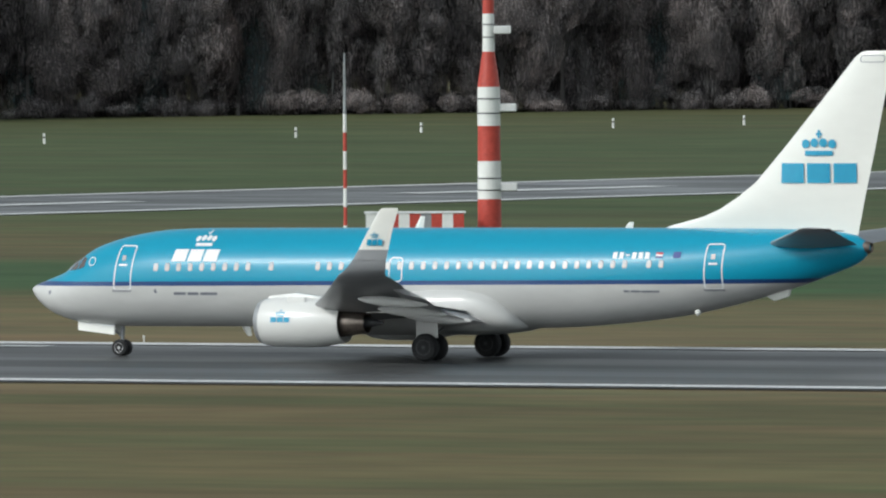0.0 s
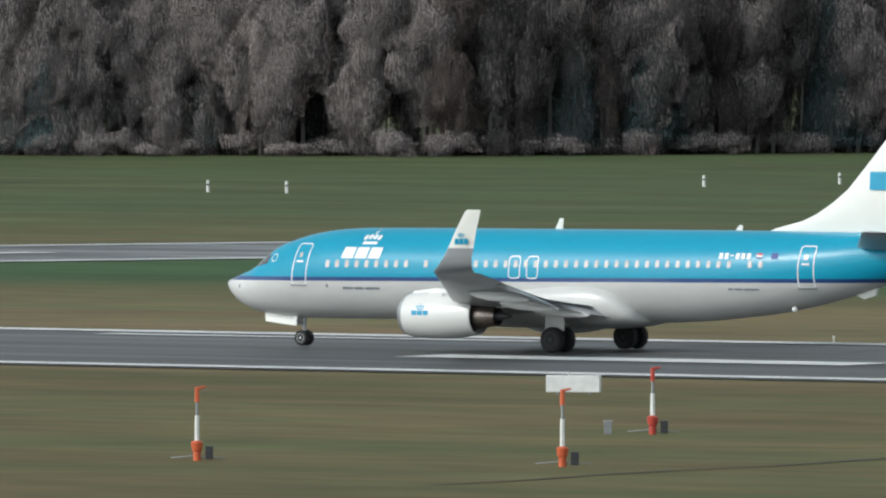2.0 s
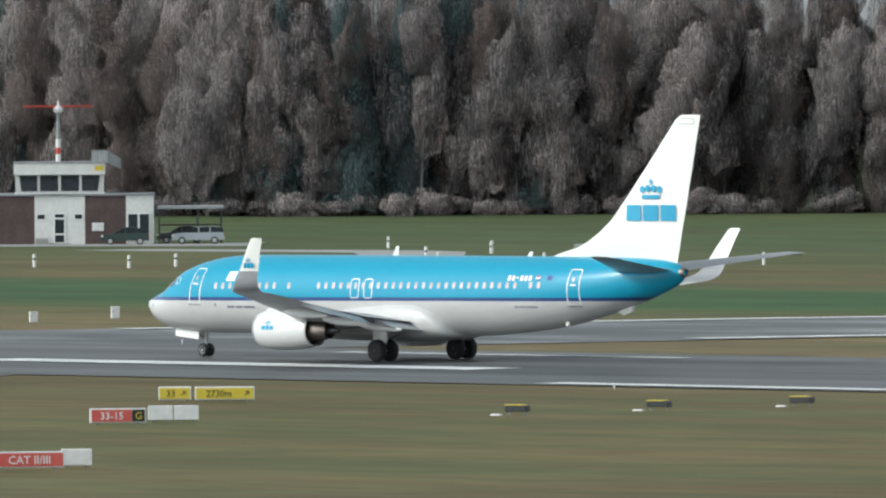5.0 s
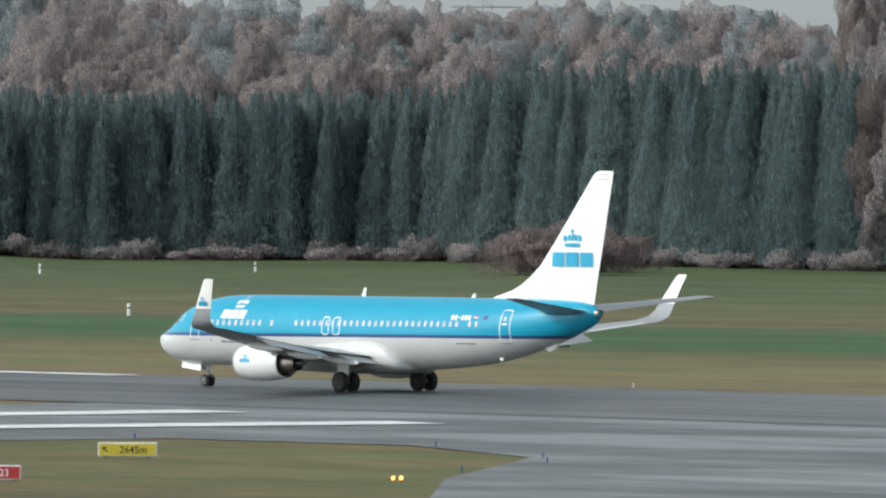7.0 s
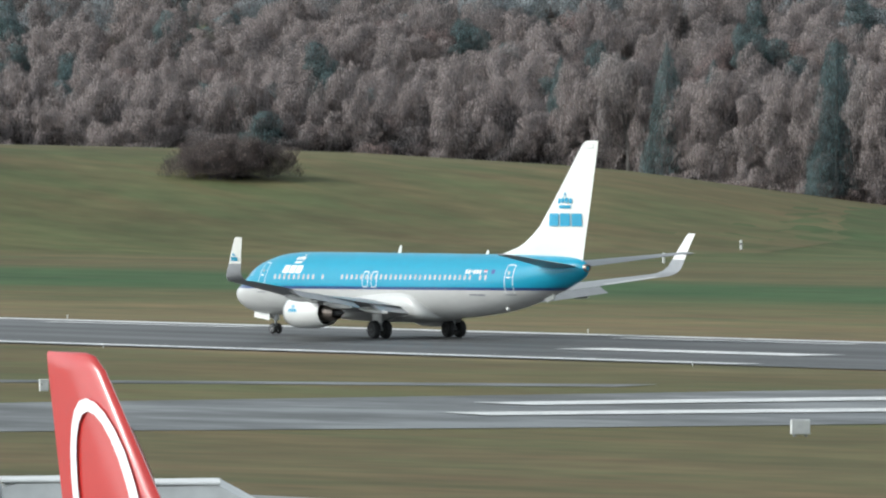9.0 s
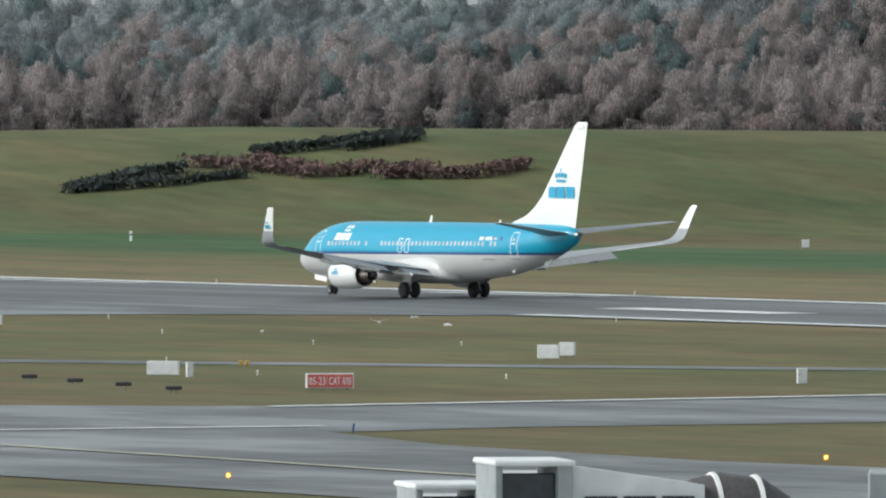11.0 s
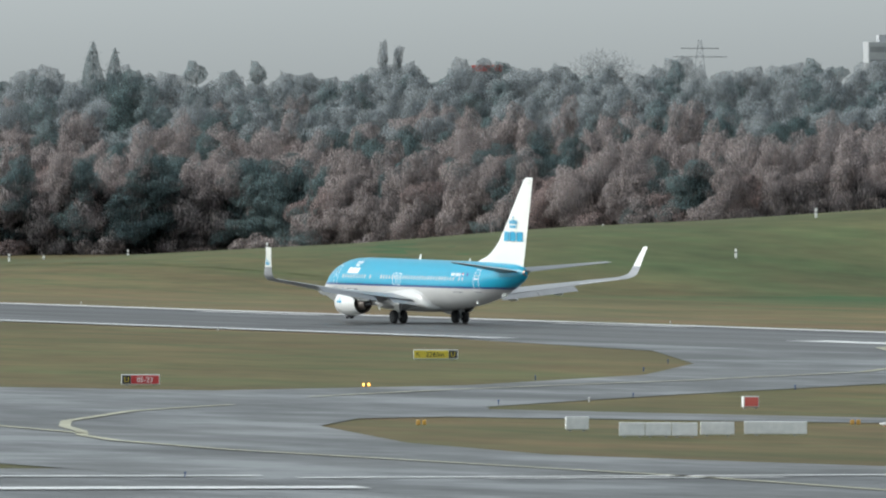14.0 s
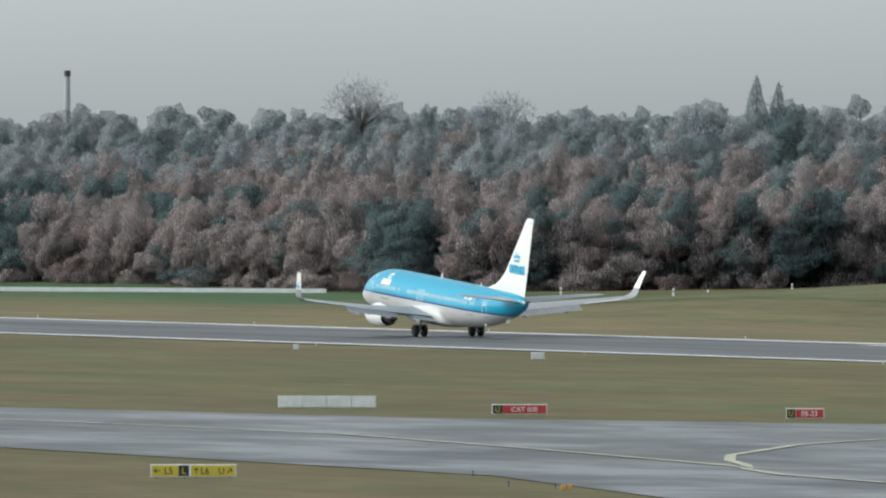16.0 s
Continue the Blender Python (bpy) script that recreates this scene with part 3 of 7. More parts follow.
for k in range(5):
    KINDS["alder", k] = (*tall_tree(rng, 18, 2.7, 6, 10), 0, 1)
    KINDS["birch", k] = (*tall_tree(rng, 17, 2.2, 5, 10, 0.35, 0.11), 2, 1)
    KINDS["dark_round", k] = (*round_tree(rng, 18, 4.2, 7, 10, 0.2), 0, 1)
    KINDS["beech", k] = (*tall_tree(rng, 15, 2.5, 5, 10), 0, 6)
    KINDS["warm", k] = (*tall_tree(rng, 17, 2.8, 6, 10), 0, 5)
    KINDS["pale_stem", k] = (*tall_tree(rng, 15, 2.0, 4, 10, 0.45, 0.12), 2, 6)
    KINDS["fir", k] = (*fir_tree(rng, 18, 3.4, 240), 0, 3)
    KINDS["pine", k] = (*pine_tree(rng, 13, 4.6, 6, 14), 0, 3)
    KINDS["scrub", k] = (*scrub_bush(rng, 5, 2.6, 3, 8), 0, 6)
    KINDS["briar", k] = (*scrub_bush(rng, 5, 2.6, 3, 8), 0, 4)
    KINDS["bramble", k] = (*scrub_bush(rng, 4, 2.4, 3, 8), 0, 1)
    KINDS["grove", k] = (*round_tree(rng, 13, 4.2, 5, 10), 0, 6)
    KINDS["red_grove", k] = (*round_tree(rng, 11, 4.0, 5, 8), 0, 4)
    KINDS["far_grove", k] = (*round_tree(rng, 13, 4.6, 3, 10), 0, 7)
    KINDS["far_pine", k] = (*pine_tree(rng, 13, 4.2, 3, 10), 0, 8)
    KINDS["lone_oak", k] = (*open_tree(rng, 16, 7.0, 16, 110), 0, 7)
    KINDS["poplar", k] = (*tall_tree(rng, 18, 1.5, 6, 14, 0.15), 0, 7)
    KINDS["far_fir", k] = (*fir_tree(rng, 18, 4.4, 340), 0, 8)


def stand(az, back):
    """What grows where: shares of the kinds by bearing and by the way behind the wood's edge, and the height."""
    if az < 47.5:
        dark = 0.5 + 0.5 * math.sin(az * 1.9) * math.sin(az * 0.73 + 1)
        warm = 0.35 if az > 39 else 0.05
        return [("alder", 0.42), ("dark_round", 0.28), ("birch", 0.05), ("fir", 0.22 * dark + 0.02), ("warm", warm), ("beech", 0.8 if az < 31 else 0.0)], 1.22 if back < 4.5 else 1.46
    if az < 54 and back < 70:
        return [("fir", 0.9 if az < 52.3 else 0.1), ("dark_round", 0.04), ("beech", 0.10 if az < 52.3 else 0.6), ("pale_stem", 0.05)], 1.0
    clusters = math.sin(az * 7.3 + back * 0.011) + math.sin(az * 3.1 - back * 0.019 + 0.6)
    if az < 63 and back < 110:
        return [("beech", 0.62), ("grove", 0.28), ("red_grove", 0.06), ("pale_stem", 0.05), ("pine", 0.02 if clusters < 1 else 0.25)], 0.72 if back < 5 else 0.95
    if back < 330:
        green = 0.08 if clusters < 0.35 else 1.2
        return [("grove", 0.6), ("red_grove", 0.22 if az > 63 else 0.10), ("beech", 0.12), ("pale_stem", 0.02), ("pine", green if az > 56 else 0.05)], 0.88 if az > 54 else 1.05
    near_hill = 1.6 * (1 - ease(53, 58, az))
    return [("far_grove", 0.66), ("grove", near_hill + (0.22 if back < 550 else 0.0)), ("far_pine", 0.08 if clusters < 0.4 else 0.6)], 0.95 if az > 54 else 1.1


def wood_spots(a0, a1, near, far, per_m2):
    spots = []
    mid = table(WOOD_EDGE, (a0 + a1) / 2) + (near + far) / 2
    for _ in range(int(radians(a1 - a0) * mid * (far - near) * per_m2)):
        az, back = rng.uniform(a0, a1), rng.uniform(near, far)
        shares, tall = stand(az, back)
        u = rng.uniform(0, sum(w for _, w in shares))
        for kind, w in shares:
            u -= w
            if u <= 0:
                break
        x, y = polar(az, table(WOOD_EDGE, az) + back)
        spots.append(((kind, int(rng.integers(5))), x, y, tall * rng.uniform(0.80, 1.12), rng.uniform(0.85, 1.3), rng.uniform(0, 6.28)))
    return spots


def scrub_spots(a0, a1, near, far, per_m2):
    spots = []
    mid = table(WOOD_EDGE, (a0 + a1) / 2)
    for _ in range(int(radians(a1 - a0) * mid * (far - near) * per_m2)):
        az = rng.uniform(a0, a1)
        x, y = polar(az, table(WOOD_EDGE, az) + rng.uniform(near, far))
        spots.append(((("briar" if rng.uniform() < 0.3 else "scrub") if az > 52.4 else "bramble", int(rng.integers(5))), x, y, rng.uniform(0.35, 0.8), rng.uniform(0.9, 1.5), rng.uniform(0, 6.28)))
    return spots


crowd("wood_edge", KINDS, wood_spots(21.5, 47.5, 0, 4.5, 1 / 4.6) + wood_spots(21.5, 47.5, 4.5, 12, 1 / 9) + wood_spots(21.5, 47.5, 12, 40, 1 / 60), WOOD_MATS, "dark leafless wood edge with birches and firs behind the field")
crowd("wood_edge", KINDS, wood_spots(52.3, 71.5, 0, 5, 1 / 5) + wood_spots(52.3, 71.5, 5, 13, 1 / 12) + wood_spots(52.3, 71.5, 13, 45, 1 / 60), WOOD_MATS, "brown leafless wood with rounded evergreens beyond the bank")
crowd("undergrowth", KINDS, scrub_spots(21.5, 71.5, -3, 8, 1 / 12), WOOD_MATS, "leafless brown undergrowth along the wood's foot", "undergrowth")
firs = []
for _ in range(640):
    az = rng.uniform(47.0, 52.4)
    x, y = polar(az, table(WOOD_EDGE, az) + rng.uniform(2, 20))
    firs.append((("fir", int(rng.integers(5))), x, y, rng.uniform(0.92, 1.06) * (1.0 + 0.16 * ease(49.6, 48.9, az) if az < 49.7 else 1.0), rng.uniform(0.95, 1.3), rng.uniform(0, 6.28)))
crowd("fir_plantation", KINDS, firs, WOOD_MATS, "dense dark green fir plantation along the field's edge")
crowd("hillside_wood", KINDS, wood_spots(46.5, 71.5, 40, 330, 1 / 105), WOOD_MATS, "brown leafless woods with evergreens up the hillside")
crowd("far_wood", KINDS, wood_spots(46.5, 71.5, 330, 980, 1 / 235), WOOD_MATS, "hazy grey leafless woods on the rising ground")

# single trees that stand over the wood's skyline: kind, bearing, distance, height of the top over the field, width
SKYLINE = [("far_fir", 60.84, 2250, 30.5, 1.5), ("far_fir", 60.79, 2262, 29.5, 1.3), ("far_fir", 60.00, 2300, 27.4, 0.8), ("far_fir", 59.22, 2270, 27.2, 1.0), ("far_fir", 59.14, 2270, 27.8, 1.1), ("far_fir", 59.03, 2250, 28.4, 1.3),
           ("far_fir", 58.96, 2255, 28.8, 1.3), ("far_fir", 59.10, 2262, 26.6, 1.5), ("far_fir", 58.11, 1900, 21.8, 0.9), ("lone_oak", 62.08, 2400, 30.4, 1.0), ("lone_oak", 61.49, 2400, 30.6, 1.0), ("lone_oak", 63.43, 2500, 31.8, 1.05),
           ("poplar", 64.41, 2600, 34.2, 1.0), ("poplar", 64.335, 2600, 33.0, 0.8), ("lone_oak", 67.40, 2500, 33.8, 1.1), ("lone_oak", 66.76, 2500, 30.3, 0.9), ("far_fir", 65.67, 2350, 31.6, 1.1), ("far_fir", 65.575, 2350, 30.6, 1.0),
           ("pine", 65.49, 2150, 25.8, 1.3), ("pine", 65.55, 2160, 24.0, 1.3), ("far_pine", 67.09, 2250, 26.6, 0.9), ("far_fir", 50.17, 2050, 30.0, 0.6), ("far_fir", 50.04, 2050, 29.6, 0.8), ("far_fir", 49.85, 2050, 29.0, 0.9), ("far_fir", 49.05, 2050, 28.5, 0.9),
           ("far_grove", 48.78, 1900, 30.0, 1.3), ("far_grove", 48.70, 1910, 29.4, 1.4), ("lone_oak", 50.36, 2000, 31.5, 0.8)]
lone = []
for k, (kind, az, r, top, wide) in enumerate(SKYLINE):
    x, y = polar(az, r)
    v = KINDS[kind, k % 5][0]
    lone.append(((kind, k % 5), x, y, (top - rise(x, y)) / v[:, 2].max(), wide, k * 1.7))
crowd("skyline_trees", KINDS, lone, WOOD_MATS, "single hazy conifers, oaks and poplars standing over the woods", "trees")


# ------------------------------------------------------------------ the airliner
def livery(name, base, rough=0.28, coat=0.4, dirt=0.06, spec=0.5):
    m = material(name, tuple(c * (1 - dirt) for c in base), base, rough, grain=2.0, stain=0.35, stretch=(0.4, 1, 1), spec=spec)
    b = m.node_tree.nodes["Principled BSDF"]
    b.inputs["Coat Weight"].default_value, b.inputs["Coat Roughness"].default_value = coat, 0.12
    return m


sky_blue = livery("blue_livery", (0.002, 0.305, 0.465), 0.34, 0.10, spec=0.32)
navy = livery("navy_stripe", (0.012, 0.055, 0.19), 0.35, 0.3)
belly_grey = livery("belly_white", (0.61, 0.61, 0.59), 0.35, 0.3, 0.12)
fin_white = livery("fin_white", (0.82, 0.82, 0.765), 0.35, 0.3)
wing_grey = livery("wing_grey", (0.30, 0.31, 0.32), 0.40, 0.1, 0.2)
nacelle_white = livery("nacelle_white", (0.76, 0.76, 0.73), 0.3, 0.4)
logo_white = material("logo_white", (0.8, 0.8, 0.8), (0.85, 0.85, 0.85), 0.4)
logo_blue = material("logo_blue", (0.008, 0.29, 0.48), (0.010, 0.33, 0.53), 0.35)
mark_grey = material("grey_lettering", (0.16, 0.17, 0.2), (0.22, 0.23, 0.26), 0.5)
# pale panes: mirrored sky and sun are put into their colour
pane_glint = material("window_glint", (0.36, 0.355, 0.35), (0.56, 0.545, 0.52), 0.12, grain=2, stain=1, per_object=0.25, spec=0.8)
cockpit_glass = material("cockpit_glass", (0.05, 0.045, 0.045), (0.10, 0.09, 0.088), 0.08, spec=0.9)
tyre = material("tyre_rubber", (0.012, 0.012, 0.013), (0.022, 0.022, 0.023), 0.8, grain=6, stain=2)
hub_metal = material("wheel_hub", (0.35, 0.36, 0.37), (0.5, 0.5, 0.5), 0.4, 0.5, grain=6)
hot_metal = material("exhaust_metal", (0.15, 0.12, 0.10), (0.27, 0.23, 0.20), 0.35, 0.8, grain=6, stain=2)
inlet_dark = material("nozzle_interior", (0.02, 0.02, 0.02), (0.035, 0.035, 0.035), 0.6)
strut_metal = material("gear_strut", (0.28, 0.29, 0.30), (0.42, 0.43, 0.44), 0.4, 0.4, grain=6)
flag_red = material("flag_red", (0.5, 0.04, 0.05), (0.55, 0.05, 0.06), 0.5)
flag_blue = material("flag_blue", (0.03, 0.06, 0.25), (0.04, 0.08, 0.3), 0.5)

BOTTOM = [(0, 2.62), (0.12, 2.45), (0.45, 2.13), (1.15, 1.71), (2.2, 1.40), (3.5, 1.27), (5, 1.23), (10, 1.25), (23, 1.27), (25, 1.34), (27, 1.50), (29.5, 1.78), (32, 2.28), (34.5, 2.95), (36.4, 3.58), (37.5, 4.05), (37.85, 4.42)]
TOP = [(0, 2.78), (0.12, 2.87), (0.45, 3.01), (0.9, 3.17), (1.63, 3.45), (2.48, 4.06), (3.1, 4.46), (3.8, 4.71), (5.1, 5.03), (6.4, 5.20), (8, 5.27), (10, 5.29), (14, 5.31), (30, 5.36), (34, 5.34), (36, 5.27), (37.2, 5.12), (37.85, 4.78)]
HALF = [(0, 0.08), (0.12, 0.22), (0.45, 0.50), (0.9, 0.83), (1.63, 1.17), (2.48, 1.42), (3.8, 1.66), (5.1, 1.79), (6.4, 1.86), (8, 1.88), (24, 1.88), (28, 1.84), (30, 1.74), (32, 1.55), (34, 1.25), (36, 0.82), (37.2, 0.50), (37.85, 0.2)]


def smooth_table(rows, x):
    """Interpolation in (x, value) rows without corners."""
    n = len(rows)
    for i in range(n - 1):
        x0, y0 = rows[i]
        x1, y1 = rows[i + 1]
        if x <= x1 or i == n - 2:
            h = x1 - x0
            d = (y1 - y0) / h
            if i > 0:
                p = (y0 - rows[i - 1][1]) / (x0 - rows[i - 1][0])
                m0 = 0 if p * d <= 0 else 2 * p * d / (p + d)
            else:
                m0 = d
            if i < n - 2:
                p = (rows[i + 2][1] - y1) / (rows[i + 2][0] - x1)
                m1 = 0 if p * d <= 0 else 2 * p * d / (p + d)
            else:
                m1 = d
            t = min(1.0, max(0.0, (x - x0) / h))
            return (y0 * (2 * t ** 3 - 3 * t ** 2 + 1) + m0 * h * (t ** 3 - 2 * t ** 2 + t) + y1 * (3 * t ** 2 - 2 * t ** 3) + m1 * h * (t ** 3 - t ** 2))


def hull(x):
    b, t, h = smooth_table(BOTTOM, x), smooth_table(TOP, x), smooth_table(HALF, x)
    return (b + t) / 2, (t - b) / 2, h


def side(x, z, out=0.0):
    """A point on the port side of the hull at x behind the nose and height z, and the outward lean of the skin there."""
    c, v, h = hull(x)
    u = max(-0.98, min(0.98, (z - c) / v))
    y = h * math.sqrt(1 - u * u)
    ny, nz = math.sqrt(1 - u * u) / h, u / v
    k = math.hypot(ny, nz)
    return y + out * ny / k, z + out * nz / k, math.atan2(nz, ny)


airliner = thing("airliner", "blue and white twin-jet airliner with winglets rolling along the runway", "airplane")


def wrap(points, out=0.012, star=1):
    """Points (x behind the nose, height) laid on the hull's side; star 1: port, the side to the terrace."""
    r = []
    for x, z in points:
        y, zz, _ = side(x, z, out)
        r.append((x - GEAR, -star * y, zz))
    return r


def decal(name, polys, mat, parent, star=1, out=0.015, label="", cut=0.25):
    """Flat paint shapes on the hull: each polygon of (x, z), cut small enough to follow the curve."""
    b = bmesh.new()
    for poly in polys:
        b.faces.new([b.verts.new((x, 0, z)) for x, z in poly])
    for axis in ((1, 0, 0), (0, 0, 1)):
        vals = [Vector(v.co).dot(Vector(axis)) for v in b.verts]
        k = math.floor(min(vals) / cut) + 1
        while k * cut < max(vals):
            bmesh.ops.bisect_plane(b, geom=b.verts[:] + b.edges[:] + b.faces[:], plane_co=Vector(axis) * k * cut, plane_no=axis)
            k += 1
    for v in b.verts:
        y, zz, _ = side(v.co.x, v.co.z, out)
        v.co = (v.co.x - GEAR, -star * y, zz)
    return part(name, b, mat, parent, label)


def ring_outline(x0, x1, z0, z1, w, lean=0.0, r=0.12):
    """A rounded frame as quads."""
    def path(d):
        a0, a1, b0, b1, q = x0 + d, x1 - d, z0 + d, z1 - d, max(0.02, r - d)
        pts = []
        for cx, cz, s in ((a1 - q, b1 - q, 0), (a0 + q, b1 - q, 90), (a0 + q, b0 + q, 180), (a1 - q, b0 + q, 270)):
            for k in range(4):
                a = radians(s + k * 30)
                pts.append((cx + q * math.cos(a) + lean * (cz - z0), cz + q * math.sin(a)))
        return pts
    o, i = path(0), path(w)
    n = len(o)
    return [(o[k], o[(k + 1) % n], i[(k + 1) % n], i[k]) for k in range(n)]


# hull: blue above, a navy stripe, white below
bm = bmesh.new()
xs = [0, 0.04, 0.12, 0.25, 0.45, 0.7, 0.95, 1.3, 1.63, 1.9, 2.2, 2.5, 2.8, 3.1, 3.5, 4, 4.5, 5.1, 5.7, 6.4, 7.2, 8, 9, 10, 12, 14, 17, 20, 22, 24, 25, 26, 27, 28, 29, 30, 31, 32, 33, 34, 35, 35.7, 36.4, 36.9, 37.3, 37.6, 37.85]
rings = []
for x in xs:
    c, v, h = hull(x)
    rings.append([(x - GEAR, h * math.cos(2 * math.pi * k / 48), c + v * math.sin(2 * math.pi * k / 48)) for k in range(48)])
loft(rings, bm=bm)
for z in (2.88, 3.06):
    bmesh.ops.bisect_plane(bm, geom=bm.verts[:] + bm.edges[:] + bm.faces[:], plane_co=(0, 0, z + 0.17), plane_no=(-0.0085, 0, 1))
for f in bm.faces:
    co = f.calc_center_median()
    z = co.z - 0.0085 * co.x - 0.17
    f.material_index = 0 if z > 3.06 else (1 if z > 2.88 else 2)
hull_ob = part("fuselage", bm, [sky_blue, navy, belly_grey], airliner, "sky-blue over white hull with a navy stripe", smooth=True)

# cockpit windows
GLASS = [[(1.72, 3.50), (2.16, 3.52), (2.44, 3.98), (2.12, 3.84)], [(2.22, 3.52), (2.64, 3.56), (2.74, 4.07), (2.50, 4.01)], [(2.70, 3.58), (3.04, 3.66), (3.08, 4.02), (2.80, 4.08)]]
for star in (1, -1):
    for poly in GLASS:
        decal("cockpit_window", [poly], cockpit_glass, hull_ob, star, 0.012, "dark cockpit pane", 0.2)

# cabin windows: one pane mesh shared by all
bm = bmesh.new()
pane = []
for k in range(12):
    a = 2 * math.pi * k / 12
    pane.append((0.11 * max(-1, min(1, 1.25 * math.cos(a))), 0.165 * max(-1, min(1, 1.18 * math.sin(a)))))
loft([[(x, 0, z) for x, z in pane], [(x * 0.85, -0.012, z * 0.85) for x, z in pane]], bm=bm)
pane_me = bpy.data.meshes.new("cabin_window")
bmesh.ops.recalc_face_normals(bm, faces=bm.faces)
bm.to_mesh(pane_me)
bm.free()
pane_me.materials.append(pane_glint)
SPACE = 0.531
gaps = {9, 11, 12, 13}
for star in (1, -1):
    for k in range(44):
        x = 6.63 + SPACE * k
        if k in gaps or (star == 1 and k == 41):
            continue
        y, z, lean = side(x, 3.70 + 0.0105 * (x - 6.6), 0.004)
        shared("cabin_window", pane_me, hull_ob, Matrix.Translation((x - GEAR, -star * y, z)) @ Matrix.Rotation(-star * lean if star == 1 else -lean * star, 4, "X") @ (Matrix() if star == 1 else Matrix.Rotation(math.pi, 4, "Z")))

# doors and exits
for star in (1, -1):
    for x0, x1, z0, z1, lean in ((4.62, 5.46, 2.74, 4.58, 0.06), (31.25, 32.05, 2.92, 4.76, 0.05)):
        d = decal("door", ring_outline(x0, x1, z0, z1, 0.055, lean, 0.14), logo_white, hull_ob, star, 0.014, "white-outlined cabin door")
        decal("door_window", [[(x0 + 0.34, z1 - 0.62), (x0 + 0.52, z1 - 0.62), (x0 + 0.52, z1 - 0.42), (x0 + 0.34, z1 - 0.42)]], pane_glint, d, star, 0.016)
        decal("door_handle", [[(x0 + 0.25, z0 + 1.0), (x0 + 0.62, z0 + 1.0), (x0 + 0.62, z0 + 1.08), (x0 + 0.25, z0 + 1.08)]], logo_white, d, star, 0.018)
        decal("door_sill", [[(x0 - 0.04, z0 - 0.06), (x1 + 0.02, z0 - 0.06), (x1 + 0.02, z0 + 0.03), (x0 - 0.04, z0 + 0.03)]], strut_metal, d, star, 0.02)
    for x0 in (16.35, 17.30):
        decal("overwing_exit", ring_outline(x0, x0 + 0.62, 3.16, 4.16, 0.05, 0, 0.16), logo_white, hull_ob, star, 0.014, "white-outlined overwing exit")
    decal("flag", [[(29.2, 4.32), (29.5, 4.32), (29.5, 4.40), (29.2, 4.40)]], flag_red, hull_ob, star)
    decal("flag", [[(29.2, 4.25), (29.5, 4.25), (29.5, 4.32), (29.2, 4.32)]], logo_white, hull_ob, star)
    decal("flag", [[(29.2, 4.18), (29.5, 4.18), (29.5, 4.25), (29.2, 4.25)]], flag_blue, hull_ob, star)
    decal("flag", [[(29.95, 4.18), (30.28, 4.18), (30.28, 4.42), (29.95, 4.42)]], flag_blue, hull_ob, star, label="small blue flag")
    # registration as plain bars
    regs = []
    for k in range(6):
        x = 27.30 + k * 0.285
        w, z0, z1 = (0.18, 4.26, 4.32) if k == 2 else (0.19, 4.15, 4.40)
        regs.append([(x, z0), (x + w, z0), (x + w, z1), (x, z1)])
    decal("registration_bar", regs, logo_white, hull_ob, star)
    decal("lettering_bar", [[(x, 2.58), (x + w, 2.58), (x + w, 2.69), (x, 2.69)] for x, w in ((7.45, 0.55), (8.08, 0.5), (8.66, 0.78))], mark_grey, hull_ob, star, label="small grey lettering")
    decal("lettering_bar", [[(x, 2.80), (x + w, 2.80), (x + w, 2.88), (x, 2.88)] for x, w in ((27.8, 0.25), (28.1, 0.42), (28.58, 0.75))], mark_grey, hull_ob, star)


def disc(cx, cz, rx, rz, n=14):
    return [(cx + rx * math.cos(2 * math.pi * k / n), cz + rz * math.sin(2 * math.pi * k / n)) for k in range(n)]


def crown(cx, cz, w):
    """An emblem of four dots, a cross and a bar, plain shapes: width w, the bar's foot at cz."""
    r = w * 0.115
    polys = [[(cx - w * 0.40, cz), (cx + w * 0.40, cz), (cx + w * 0.40, cz + w * 0.13), (cx - w * 0.40, cz + w * 0.13)]]
    for k, lift in ((-1.5, 0.0), (-0.5, 0.03), (0.5, 0.03), (1.5, 0.0)):
        polys.append(disc(cx + k * w * 0.255, cz + w * 0.31 + lift * w, r, r * 1.05))
    polys.append([(cx - w * 0.03, cz + w * 0.46), (cx + w * 0.03, cz + w * 0.46), (cx + w * 0.03, cz + w * 0.68), (cx - w * 0.03, cz + w * 0.68)])
    polys.append([(cx - w * 0.09, cz + w * 0.54), (cx - w * 0.031, cz + w * 0.54), (cx - w * 0.031, cz + w * 0.60), (cx - w * 0.09, cz + w * 0.60)])
    polys.append([(cx + w * 0.031, cz + w * 0.54), (cx + w * 0.09, cz + w * 0.54), (cx + w * 0.09, cz + w * 0.60), (cx + w * 0.031, cz + w * 0.60)])
    return polys


def blocks(x0, x1, z0, z1, lean=0.0):
    """Three heavy blocks where the name stands, as plain shapes."""
    w = (x1 - x0) / 3
    out = []
    for k in range(3):
        a, b = x0 + k * w + w * 0.05, x0 + (k + 1) * w - w * 0.08
        out.append([(a, z0), (b, z0), (b + lean, z1), (a + lean, z1)])
    return out


for star in (1, -1):
    decal("emblem", crown(8.65, 4.56, 0.95), logo_white, hull_ob, star, label="white crown-shaped emblem of dots and a bar")
    decal("emblem_block", blocks(7.30, 9.45, 3.95, 4.43, 0.09), logo_white, hull_ob, star, label="white bold emblem shapes")
    decal("nose_emblem", ring_outline(3.25, 3.62, 3.72, 4.10, 0.04, 0, 0.18), logo_white, hull_ob, star)


